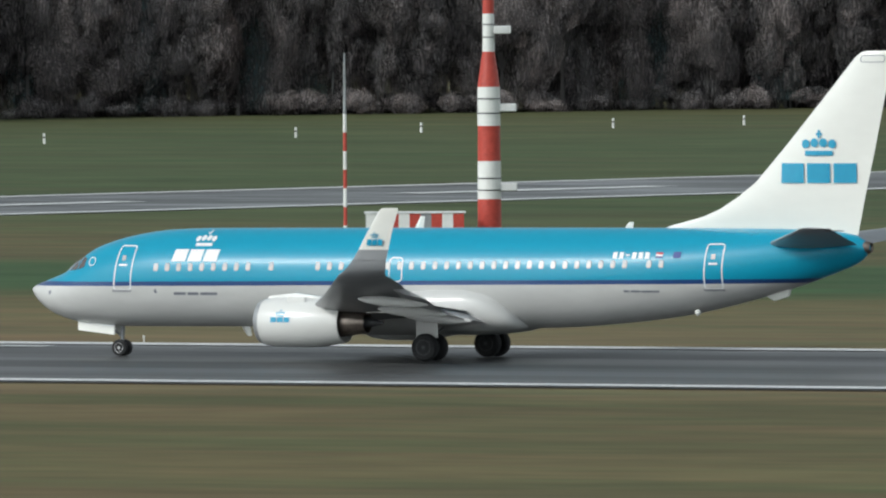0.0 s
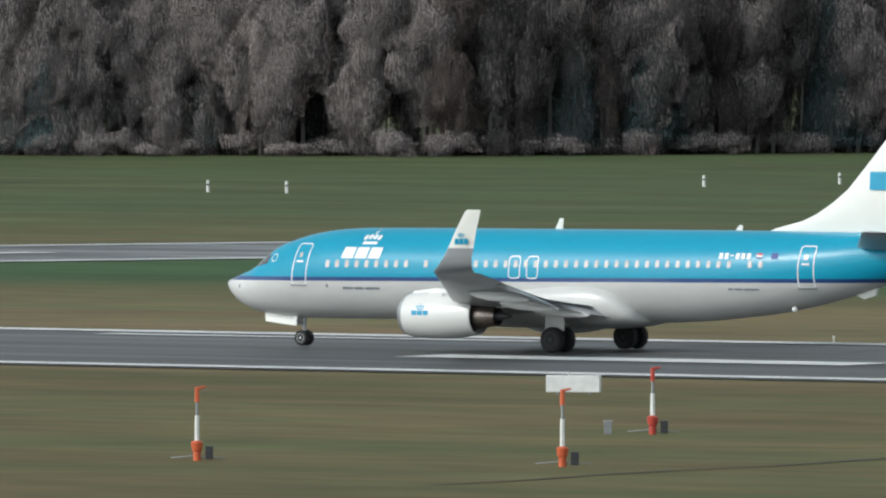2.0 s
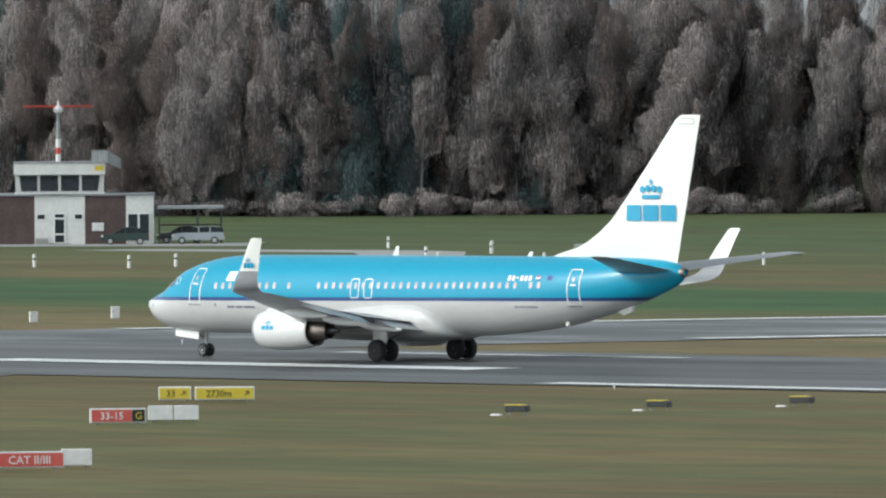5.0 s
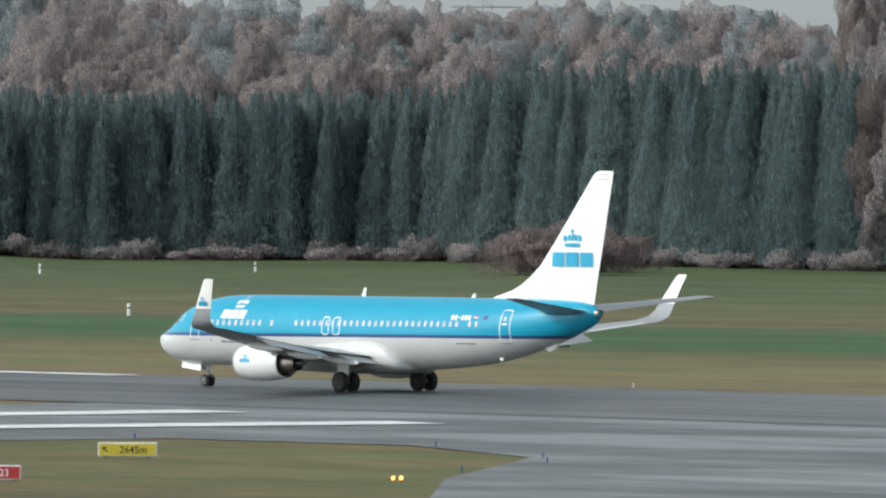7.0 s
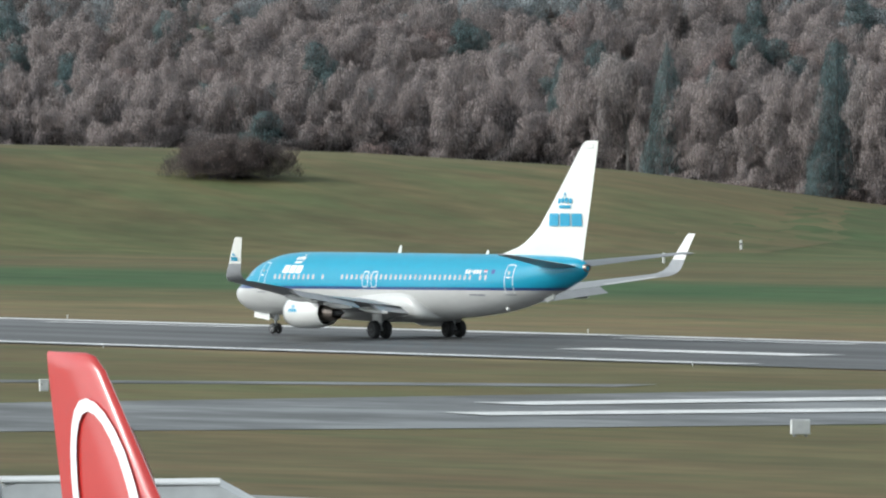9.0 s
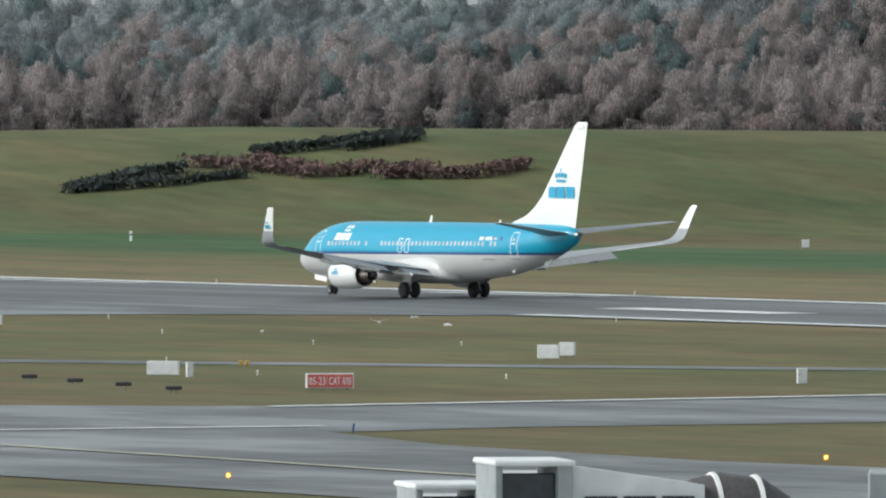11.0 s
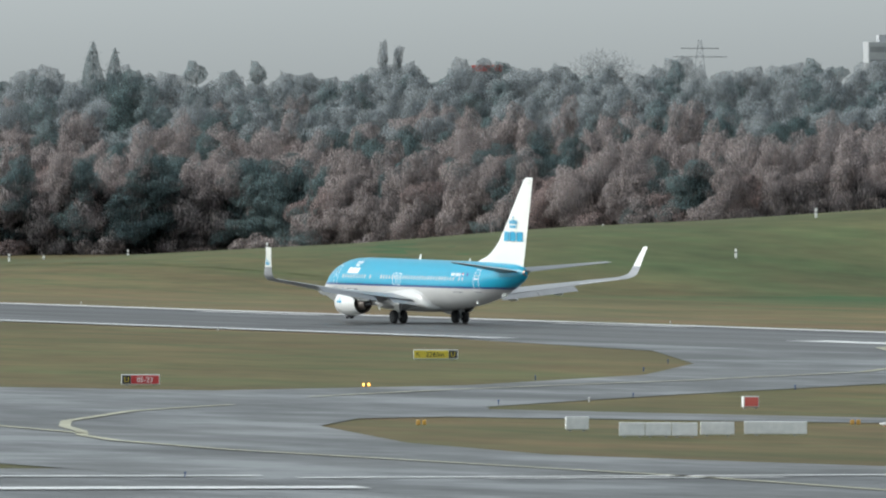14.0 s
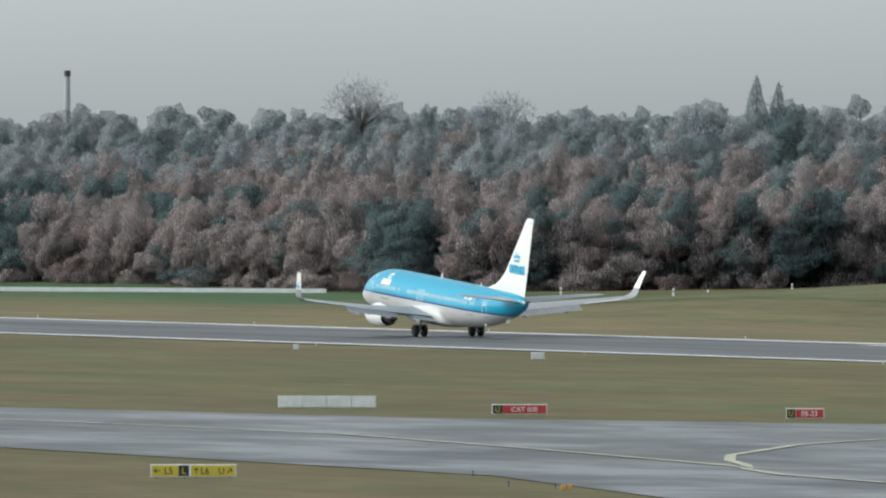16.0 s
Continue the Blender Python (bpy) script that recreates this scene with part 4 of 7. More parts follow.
def foil(le, te, z0, thick, sharp=0.0):
    """Ring of an aerofoil section: (x, z) pairs round it."""
    c = te - le
    up = [(0, 0), (0.02, 0.22), (0.08, 0.40), (0.2, 0.52), (0.38, 0.55), (0.6, 0.42), (0.8, 0.22), (1, 0.02)]
    lo = [(0.8, -0.16), (0.6, -0.34), (0.38, -0.45), (0.2, -0.42), (0.08, -0.3), (0.02, -0.16)]
    return [(le + u * c, z0 + v * thick) for u, v in up + lo]


WING = [  # half-span, leading edge, trailing edge, height, thickness
    (1.3, 13.2, 21.0, 1.95, 0.95), (1.88, 13.6, 21.0, 1.98, 0.90), (3.4, 14.5, 20.95, 2.12, 0.78), (5.6, 15.85, 20.95, 2.36, 0.60), (9.0, 17.95, 22.05, 2.80, 0.42), (13.0, 20.35, 23.35, 3.36, 0.30), (16.2, 22.25, 24.35, 3.80, 0.22),
    (16.55, 22.6, 24.5, 3.93, 0.18), (16.82, 22.95, 24.65, 4.12, 0.15), (16.98, 23.3, 24.75, 4.45, 0.12)]
for star in (1, -1):
    wing = part("wing", loft([[(x - GEAR, -star * y, z) for x, z in foil(le, te, h, t)] for y, le, te, h, t in WING], bm=bmesh.new()), wing_grey, airliner, "grey swept wing", smooth=True)
    LET = [(16.98, 23.3, 24.75, 4.45, 0.12), (17.06, 23.6, 24.9, 4.85, 0.11), (17.22, 24.1, 25.15, 5.6, 0.09), (17.40, 24.7, 25.5, 6.42, 0.06), (17.42, 24.85, 25.5, 6.50, 0.03)]
    rings = []
    for y, le, te, h, t in LET:
        rings.append([(x - GEAR, -star * (y - (z - h) * 1.0), h) for x, z in foil(le, te, h, t)])
    let = part("winglet", loft(rings), [fin_white, wing_grey], wing, "white upturned winglet with a grey foot", smooth=True)
    for p in let.data.polygons:
        p.material_index = 1 if p.center.z < 4.9 else 0
    b = bmesh.new()
    for poly in blocks(24.0, 24.7, 5.02, 5.26, 0.05) + crown(24.4, 5.32, 0.34):
        b.faces.new([b.verts.new((x - GEAR, -star * (17.06 + (z - 4.85) * 0.22 + 0.085), z)) for x, z in poly])
    part("emblem", b, logo_blue, let)
    # flaps drooped a little, in three panels, with their track fairings
    for y0, y1, n0, n1 in ((1.95, 4.3, 20.2, 20.3), (5.8, 8.7, 20.35, 21.45), (8.75, 11.8, 21.45, 22.45)):
        def zz(y):
            return table([(r[0], r[3]) for r in WING], y)
        ring = []
        for y, x in ((y0, n0), (y1, n1)):
            z = zz(y) - 0.06
            ring.append([(x - GEAR, -star * y, z), (x + 0.5 - GEAR, -star * y, z + 0.05), (x + 1.45 - GEAR, -star * y, z - 0.36), (x + 0.55 - GEAR, -star * y, z - 0.20)])
        part("flap", loft(ring), wing_grey, wing)
    for y, x in ((4.0, 19.0), (6.9, 19.3), (10.6, 20.3)):
        z = table([(r[0], r[3]) for r in WING], y) - 0.30
        prof = [(0, 0.03), (0.3, 0.13), (1.0, 0.21), (2.0, 0.20), (2.8, 0.10), (3.1, 0.02)]
        rings = []
        for u, r in prof:
            rings.append([(x + u - GEAR, -star * (y + 0.7 * r * math.cos(2 * math.pi * k / 10)), z - 0.07 * u + r * math.sin(2 * math.pi * k / 10)) for k in range(10)])
        part("flap_track_fairing", loft(rings), belly_grey, wing, smooth=True)
    for y0, y1 in ((12.3, 15.6),):
        ring = []
        for y in (y0, y1):
            te = table([(r[0], r[2]) for r in WING], y)
            z = table([(r[0], r[3]) for r in WING], y)
            ring.append([(te - 0.75 - GEAR, -star * y, z + 0.055), (te + 0.02 - GEAR, -star * y, z + 0.03), (te - 0.75 - GEAR, -star * y, z + 0.072)])
        part("aileron", loft(ring), belly_grey, wing)
    # engine
    ey, ez = star * -4.83, 1.60
    eng = part("engine", spun([(12.82, 0.74), (12.70, 0.80), (12.73, 0.86), (12.95, 0.94), (13.4, 1.01), (14.0, 1.03), (14.9, 1.02), (15.7, 0.95), (16.45, 0.83), (16.46, 0.78), (15.6, 0.80)], (0.38 - GEAR, ey, ez), 32), nacelle_white, airliner, "white engine nacelle", smooth=True)
    part("inlet_lip", spun([(12.86, 0.75), (12.70, 0.80), (12.67, 0.83), (12.72, 0.875), (12.90, 0.935)], (0.38 - GEAR, ey, ez), 32), hub_metal, eng, "bare metal inlet lip", smooth=True)
    part("fan", spun([(13.0, 0.02), (13.3, 0.28), (13.35, 0.74), (13.4, 0.76)], (0.38 - GEAR, ey, ez), 24), dark_metal, eng)
    part("bypass_duct", spun([(15.55, 0.79), (16.0, 0.77), (16.05, 0.52)], (0.38 - GEAR, ey, ez), 28), inlet_dark, eng, "dark bypass duct")
    part("core_nozzle", spun([(15.8, 0.60), (16.5, 0.56), (17.2, 0.46), (17.45, 0.42), (17.42, 0.38), (16.9, 0.36)], (0.38 - GEAR, ey, ez), 24), hot_metal, eng, "heat-stained exhaust nozzle", smooth=True)
    part("exhaust_plug", spun([(16.9, 0.24), (17.5, 0.22), (18.15, 0.05)], (0.38 - GEAR, ey, ez), 16), dark_metal, eng, smooth=True)
    rings = []
    for x, z0, z1, w in ((13.4, 2.50, 2.64, 0.10), (14.6, 2.3, 2.78, 0.20), (15.8, 2.1, 2.62, 0.22), (17.2, 1.95, 2.42, 0.18), (18.6, 2.0, 2.3, 0.08)):
        rings.append([(x - GEAR, ey - w, z0), (x - GEAR, ey + w, z0), (x - GEAR, ey + w * 0.6, z1), (x - GEAR, ey - w * 0.6, z1)])
    part("pylon", loft(rings), nacelle_white, eng)
    b = bmesh.new()
    for poly in blocks(13.55, 14.45, 1.62, 1.82, 0.0) + crown(14.0, 1.86, 0.42):
        vs = []
        for x, z in poly:
            a = (z - ez) / 1.035
            r = 1.045
            vs.append(b.verts.new((x + 0.38 - GEAR, ey - star * r * math.cos(a), ez + r * math.sin(a))))
        b.faces.new(vs)
    part("emblem", b, logo_blue, eng)
    b = bmesh.new()
    box(b, 14.5 - GEAR, ey - star * 0.6 - 0.02, ez + 0.78, 15.3 - GEAR, ey - star * 0.6 + 0.02, ez + 1.02)
    part("nacelle_chine", b, nacelle_white, eng)
    # tailplane
    TAIL = [(0.6, 33.6, 37.6, 4.72, 0.42), (1.2, 34.1, 37.75, 4.80, 0.38), (4.0, 36.0, 38.5, 5.14, 0.24), (7.0, 38.05, 39.35, 5.50, 0.12), (7.17, 38.3, 39.4, 5.52, 0.04)]
    tp = part("tailplane", loft([[(x - GEAR, -star * y, z) for x, z in foil(le, te, h, t)] for y, le, te, h, t in TAIL]), wing_grey, airliner, "grey tailplane", smooth=True)
    b = bmesh.new()
    box(b, 38.9 - GEAR, -star * 6.6 - 0.02, 5.40, 39.75 - GEAR, -star * 6.6 + 0.02, 5.44)
    part("static_wick", b, dark_metal, tp)

# fin with its fillet
FIN = [(5.10, 27.9, 37.15, 0.10), (5.45, 28.9, 37.22, 0.14), (5.80, 30.3, 37.30, 0.22), (6.12, 31.05, 37.36, 0.30), (6.6, 31.85, 37.46, 0.36), (7.2, 32.65, 37.6, 0.38), (8.5, 33.85, 37.9, 0.36), (10.5, 35.6, 38.33, 0.28), (12.2, 37.05, 38.70, 0.18), (12.42, 37.35, 38.74, 0.14), (12.47, 37.6, 38.72, 0.05)]
rings = []
FIN = [(z, le + 0.22, te + 0.22, t) for z, le, te, t in FIN]
for z, le, te, t in FIN:
    rings.append([(x - GEAR, w, z) for x, w in foil(le, te, 0, t)])
fin = part("fin", loft(rings), fin_white, airliner, "tall white fin with a blue emblem", smooth=True)


def fin_half(x, z):
    le, te, t = (table([(r[0], r[k]) for r in FIN], z) for k in (1, 2, 3))
    u = (x - le) / (te - le)
    return t * max(0.02, table([(0, 0), (0.08, 0.40), (0.2, 0.52), (0.38, 0.55), (0.6, 0.42), (0.8, 0.22), (1, 0.03)], u))


for star in (1, -1):
    for name, polys in (("emblem", crown(35.75, 8.28, 1.5)), ("emblem_block", blocks(34.05, 37.45, 7.18, 7.97))):
        b = bmesh.new()
        for poly in polys:
            b.faces.new([b.verts.new((x, 0, z)) for x, z in poly])
        for k in range(130, 152):
            bmesh.ops.bisect_plane(b, geom=b.verts[:] + b.edges[:] + b.faces[:], plane_co=(k / 4, 0, 0), plane_no=(1, 0, 0))
        for v in b.verts:
            x, z = v.co.x, v.co.z
            v.co = (x - GEAR, -star * (max(fin_half(x, z), fin_half(x, z) * 0.9) + 0.03), z)
        part(name, b, logo_blue, fin, "sky-blue bold emblem shapes" if name == "emblem_block" else "sky-blue crown-shaped emblem")
    b = bmesh.new()
    for poly in ring_outline(37.55, 38.6, 12.0, 12.3, 0.03, 0.1, 0.1):
        b.faces.new([b.verts.new((x - GEAR, -star * (fin_half(x, z) + 0.025), z)) for x, z in poly])
    part("panel_line", b, mark_grey, fin)
# belly fairing, aerials, tail details
rings = []
for x, w, z0, z1 in ((11.6, 0.4, 1.25, 1.6), (12.4, 1.5, 1.10, 2.0), (13.6, 2.0, 1.02, 2.5), (16, 2.14, 0.96, 2.9), (19, 2.16, 0.96, 3.2), (20.6, 2.15, 0.98, 3.25), (21.5, 2.10, 1.02, 3.05), (22.1, 2.0, 1.08, 2.65), (22.5, 1.84, 1.14, 2.25), (22.8, 1.5, 1.22, 1.85), (22.95, 0.7, 1.3, 1.55)):
    c, v = (z0 + z1) / 2, (z1 - z0) / 2
    rings.append([(x - GEAR, w * math.copysign(abs(math.cos(a)) ** 0.7, math.cos(a)), c + v * math.copysign(abs(math.sin(a)) ** 0.8, math.sin(a))) for a in [2 * math.pi * k / 32 for k in range(32)]])
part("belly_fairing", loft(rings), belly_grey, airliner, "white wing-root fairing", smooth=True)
for x, h in ((17.55, 0.46), (26.95, 0.25)):
    rings = [[(x + u - GEAR, w, 5.25) for u, w in ((0, 0), (0.15, 0.04), (0.42, 0), (0.15, -0.04))], [(x + 0.28 + u * 0.5 - GEAR, w * 0.5, 5.33 + h) for u, w in ((0, 0), (0.15, 0.04), (0.42, 0), (0.15, -0.04))]]
    part("blade_aerial", loft(rings), fin_white, hull_ob)
rings = [[(9.6 + u - GEAR, w, 1.30) for u, w in ((0, 0), (0.15, 0.04), (0.42, 0), (0.15, -0.04))], [(9.9 + u * 0.5 - GEAR, w, 0.88) for u, w in ((0, 0), (0.15, 0.02), (0.42, 0), (0.15, -0.02))]]
part("blade_aerial", loft(rings), fin_white, hull_ob)
part("tail_skid", loft([[(33.2 - GEAR, -0.12, 2.7), (33.2 - GEAR, 0.12, 2.7), (34.4 - GEAR, 0.12, 2.95), (34.4 - GEAR, -0.12, 2.95)], [(33.7 - GEAR, -0.06, 2.45), (33.7 - GEAR, 0.06, 2.45), (34.3 - GEAR, 0.06, 2.62), (34.3 - GEAR, -0.06, 2.62)]]), fin_white, hull_ob, "white tail skid")
part("tail_exhaust", spun([(37.55, 0.30), (37.86, 0.24), (37.95, 0.20), (37.8, 0.12)], (-GEAR, 0, 4.60), 18), hot_metal, hull_ob, "burnt metal tail exhaust", smooth=True)
b = bmesh.new()
bmesh.ops.create_uvsphere(b, u_segments=10, v_segments=6, radius=0.13, matrix=Matrix.Translation((33.9 - 3.2 - GEAR, -0.9, 1.98)))
part("drain_mast", b, fin_white, hull_ob)


def wheel(name, parent, x, y, r, w, rim=None):
    t = part(name, bmesh.new(), tyre, parent)
    a = part("tyre", spun([(-w / 2, r * 0.55), (-w / 2, r * 0.86), (-w * 0.36, r * 0.97), (-w * 0.15, r), (w * 0.15, r), (w * 0.36, r * 0.97), (w / 2, r * 0.86), (w / 2, r * 0.55)], (x, y, r), 26, axis="y"), tyre, parent, "black rubber tyre", smooth=False)
    part("rim", spun([(-w * 0.52, 0.04), (-w * 0.44, r * 0.35), (-w * 0.52, r * 0.57), (w * 0.52, r * 0.57), (w * 0.44, r * 0.35), (w * 0.52, 0.04)], (x, y, r), 20, axis="y"), rim or hub_metal, a, "grey metal rim" if not rim else "dark metal rim")
    bpy.data.objects.remove(t)
    return a


for star in (1, -1):
    gear = part("main_gear", tube(tube(tube(bmesh.new(), (0, -star * 2.86, 0.5), (0.05, -star * 2.75, 2.2), 0.13, 0.16), (0, -star * 2.75, 1.0), (0.2, -star * 1.4, 1.5), 0.06), (0, -star * 2.3, 0.56), (0, -star * 3.4, 0.56), 0.09), strut_metal, airliner, "main landing gear leg")
    for off in (-0.43, 0.43):
        wheel("wheel", gear, 0, -star * (2.86 + off), 0.565, 0.40, dark_metal)
    part("gear_door", boxed(-0.55, -star * 3.02 - 0.02, 0.95, 0.45, -star * 3.02 + 0.02, 1.95, 0.01), belly_grey, gear)
NG = 4.10 - GEAR
ngear = part("nose_gear", tube(tube(tube(bmesh.new(), (NG, 0, 0.34), (NG + 0.05, 0, 1.6), 0.07, 0.10), (NG, 0, 0.8), (NG - 0.9, 0, 1.45), 0.05), (NG, -0.3, 0.34), (NG, 0.3, 0.34), 0.06), strut_metal, airliner, "nose landing gear leg")
for off in (-0.21, 0.21):
    wheel("wheel", ngear, NG, off, 0.345, 0.20)
for off in (-0.34, 0.34):
    rings = [[(2.25 - GEAR, off - 0.02, 1.44), (2.25 - GEAR, off + 0.02, 1.44), (3.95 - GEAR, off + 0.02, 1.30), (3.95 - GEAR, off - 0.02, 1.30)],
             [(2.28 - GEAR, off * 1.15 - 0.02, 1.06), (2.28 - GEAR, off * 1.15 + 0.02, 1.06), (3.95 - GEAR, off * 1.15 + 0.02, 0.88), (3.95 - GEAR, off * 1.15 - 0.02, 0.88)]]
    part("gear_door", loft(rings), fin_white, ngear, "white nose gear door")
for x, z, star in ((1.3, 2.62, 1), (10.9, 1.75, 1), (6.6, 2.72, 1)):
    decal("service_panel", [disc(x, z, 0.07, 0.09, 8)], mark_grey, hull_ob, star)


# ------------------------------------------------------------------ signs and boards on the field
def facing(x, y, turn=0.0, z=None):
    """A pose at a spot of the field whose front looks at the terrace: local x to the right, y away from it."""
    az = math.degrees(math.atan2(-x, y))
    return pose(x, y, rise(x, y) if z is None else z, 0, 0, az + turn)


def lettering(text, size, parent, x, z, y, mat):
    cu = bpy.data.curves.new("lettering", "FONT")
    cu.body, cu.size, cu.extrude, cu.align_x, cu.resolution_u = text, size, 0.004, "CENTER", 2
    cu.offset = size * 0.008
    tmp = bpy.data.objects.new("lettering", cu)
    me = bpy.data.meshes.new_from_object(tmp)
    bpy.data.objects.remove(tmp)
    me.materials.append(mat)
    ob = new("lettering", me)
    ob.parent = parent
    ob.matrix_local = pose(x, y, z, 90, 0, 0)
    return ob


def arrow(parent, x, z, y, size, angle, mat):
    b = bmesh.new()
    for poly in ([(-0.5, -0.07), (0.35, -0.07), (0.35, 0.07), (-0.5, 0.07)], [(0.5, 0.0), (0.12, 0.36), (0.02, 0.27), (0.28, 0.0)], [(0.5, 0.0), (0.28, 0.0), (0.02, -0.27), (0.12, -0.36)]):
        c, s = math.cos(radians(angle)), math.sin(radians(angle))
        b.faces.new([b.verts.new((x + size * (u * c - v * s), y, z + size * (u * s + v * c))) for u, v in poly])
    return part("arrow", b, mat, parent)


def sign(x, y, w, h, panels, label, turn=0.0, depth=0.28, group="airfield signs"):
    """A lit guidance sign: cabinet on feet, faces of (share, material, text, text material, arrow angle or None)."""
    s = thing("airfield_sign", label, "sign", facing(x, y, turn), group)
    part("cabinet", boxed(-w / 2, 0, 0.10, w / 2, depth, h, 0.02), board_white, s, "white sign cabinet")
    for fx in (-w * 0.36, w * 0.36):
        part("foot", boxed(fx - 0.05, depth * 0.3, -0.06, fx + 0.05, depth * 0.7, 0.10), steel, s)
    u = -w / 2 + 0.05
    for share, mat, text, tm, ang in panels:
        pw = (w - 0.1) * share
        p = part("face", boxed(u + 0.01, -0.025, 0.15, u + pw - 0.01, -0.001, h - 0.06, 0.006), mat, s)
        size = (h - 0.21) * 0.86
        tx = u + pw / 2
        if text:
            o = lettering(text, size, p, tx + (0.0 if ang is None else (-0.26 if ang in (45, 90.5) else 0.26) * min(1, pw / 2)), 0.15 + (h - 0.21) * 0.20, -0.032, tm)
            wide = max((abs(v.co.x) for v in o.data.vertices), default=1) * 2
            room = pw * (0.86 if ang is None else 0.62)
            if wide > room:
                o.matrix_basis = o.matrix_basis @ Matrix.Diagonal((room / wide, 1, 1, 1))
        if ang is not None:
            side_x = u + pw - 0.30 if ang in (45,) else u + 0.28
            arrow(p, side_x, 0.15 + (h - 0.21) / 2, -0.030, (h - 0.21) * 0.62, ang, tm)
        u += pw
    return s


def board(x, y, w, h, n=1, turn=0.0, depth=0.3, label="white blank back of an airfield sign on the grass", group="sign backs"):
    """The blank white back of a sign, in n cabinets side by side."""
    s = thing("sign_back", label, "sign", facing(x, y, turn), group)
    for k in range(n):
        a, b_ = -w / 2 + w * k / n, -w / 2 + w * (k + 1) / n
        part("cabinet", boxed(a + 0.015, 0, 0.10, b_ - 0.015, depth, h, 0.025), board_white, s)
        for fx in (a + 0.2 * (b_ - a), a + 0.8 * (b_ - a)):
            part("foot", boxed(fx - 0.05, depth * 0.3, -0.06, fx + 0.05, depth * 0.7, 0.10), steel, s)
    return s


W_, Y_, K_ = logo_white, sign_yellow, sign_black
sign(-343.8, 512.2, 1.45, 0.74, [(1, sign_red, "33-15", W_, None)], "red runway sign with a white cabinet beyond the runway", 24, 0.55)
sign(-350.1, 427.4, 1.10, 0.70, [(1, sign_red, "33-15", W_, None)], "red runway sign with white lettering beside the runway", 24, 0.5)
sign(-422.0, 418.3, 1.48, 0.70, [(1, Y_, "33", K_, 45)], "yellow sign with black number and arrow")
sign(-420.1, 419.6, 2.71, 0.70, [(1, Y_, "2730m", K_, 45)], "yellow distance sign with black lettering and arrow")
sign(-399.0, 392.1, 2.40, 0.72, [(0.76, sign_red_lit, "33-15", W_, None), (0.24, K_, "G", Y_, None)], "red and black runway sign with white lettering", 8)
board(-399.9, 396.3, 2.21, 0.72, 2)
sign(-360.3, 349.3, 2.7, 0.72, [(1, sign_red_lit, "CAT II/III", W_, None)], "red sign with white lettering on the grass", 8)
board(-360.7, 352.2, 1.22, 0.74)
sign(-464.2, 380.4, 2.71, 0.74, [(1, Y_, "2645m", K_, 135)], "yellow distance sign with black lettering and arrow")
sign(-439.6, 352.6, 2.67, 0.72, [(0.25, K_, "G", Y_, None), (0.75, sign_red, "05-23", W_, None)], "red and black runway sign with white lettering")
sign(-574.1, 337.9, 2.44, 0.86, [(0.43, sign_red_lit, "05-23", W_, None), (0.57, sign_red_lit, "CAT II/III", W_, None)], "pale red sign with white lettering in two faces", 10)
sign(-488.5, 318.2, 0.98, 0.82, [(1, sign_red_lit, "", W_, None)], "small red sign in a white cabinet", 22, 0.45)
board(-725.95, 394.8, 1.28, 0.71)
sign(-725.2, 397.1, 3.31, 0.71, [(0.66, sign_red, "05-23", W_, None), (0.34, board_white, "", W_, None)], "red runway sign with a blank white half")
board(-724.0, 400.3, 3.21, 0.70)
sign(-685.8, 352.6, 0.96, 0.74, [(1, sign_red_lit, "", W_, None)], "small red sign in a white cabinet", 20, 0.4)
sign(-485.3, 242.5, 1.05, 0.74, [(0.4, board_white, "", K_, None), (0.6, Y_, "TL", K_, None)], "small yellow sign with black letters", 5)
sign(-452.9, 247.5, 2.27, 0.74, [(0.32, K_, "S", Y_, None), (0.68, sign_red, "33-15", W_, None)], "red and black runway sign by the taxiway")
sign(-834.4, 403.9, 3.16, 0.76, [(0.8, Y_, "2260m", K_, 135), (0.2, K_, "U", Y_, None)], "yellow and black distance sign with an arrow")
sign(-757.8, 346.0, 2.44, 0.74, [(0.24, K_, "U", Y_, None), (0.76, sign_red, "05-23", W_, None)], "red and black runway sign with white lettering")
sign(-778.6, 335.2, 3.58, 0.74, [(0.19, K_, "U", Y_, None), (0.81, sign_red, "CAT II/III", W_, None)], "red and black sign with white lettering")
sign(-632.6, 252.6, 2.05, 0.76, [(0.72, Y_, "L5", K_, 180), (0.28, K_, "L", Y_, None)], "yellow and black direction sign with an arrow")
sign(-631.6, 254.6, 2.41, 0.76, [(0.5, Y_, "L6", K_, 90), (0.5, Y_, "U", K_, 45)], "yellow direction sign with two arrows")
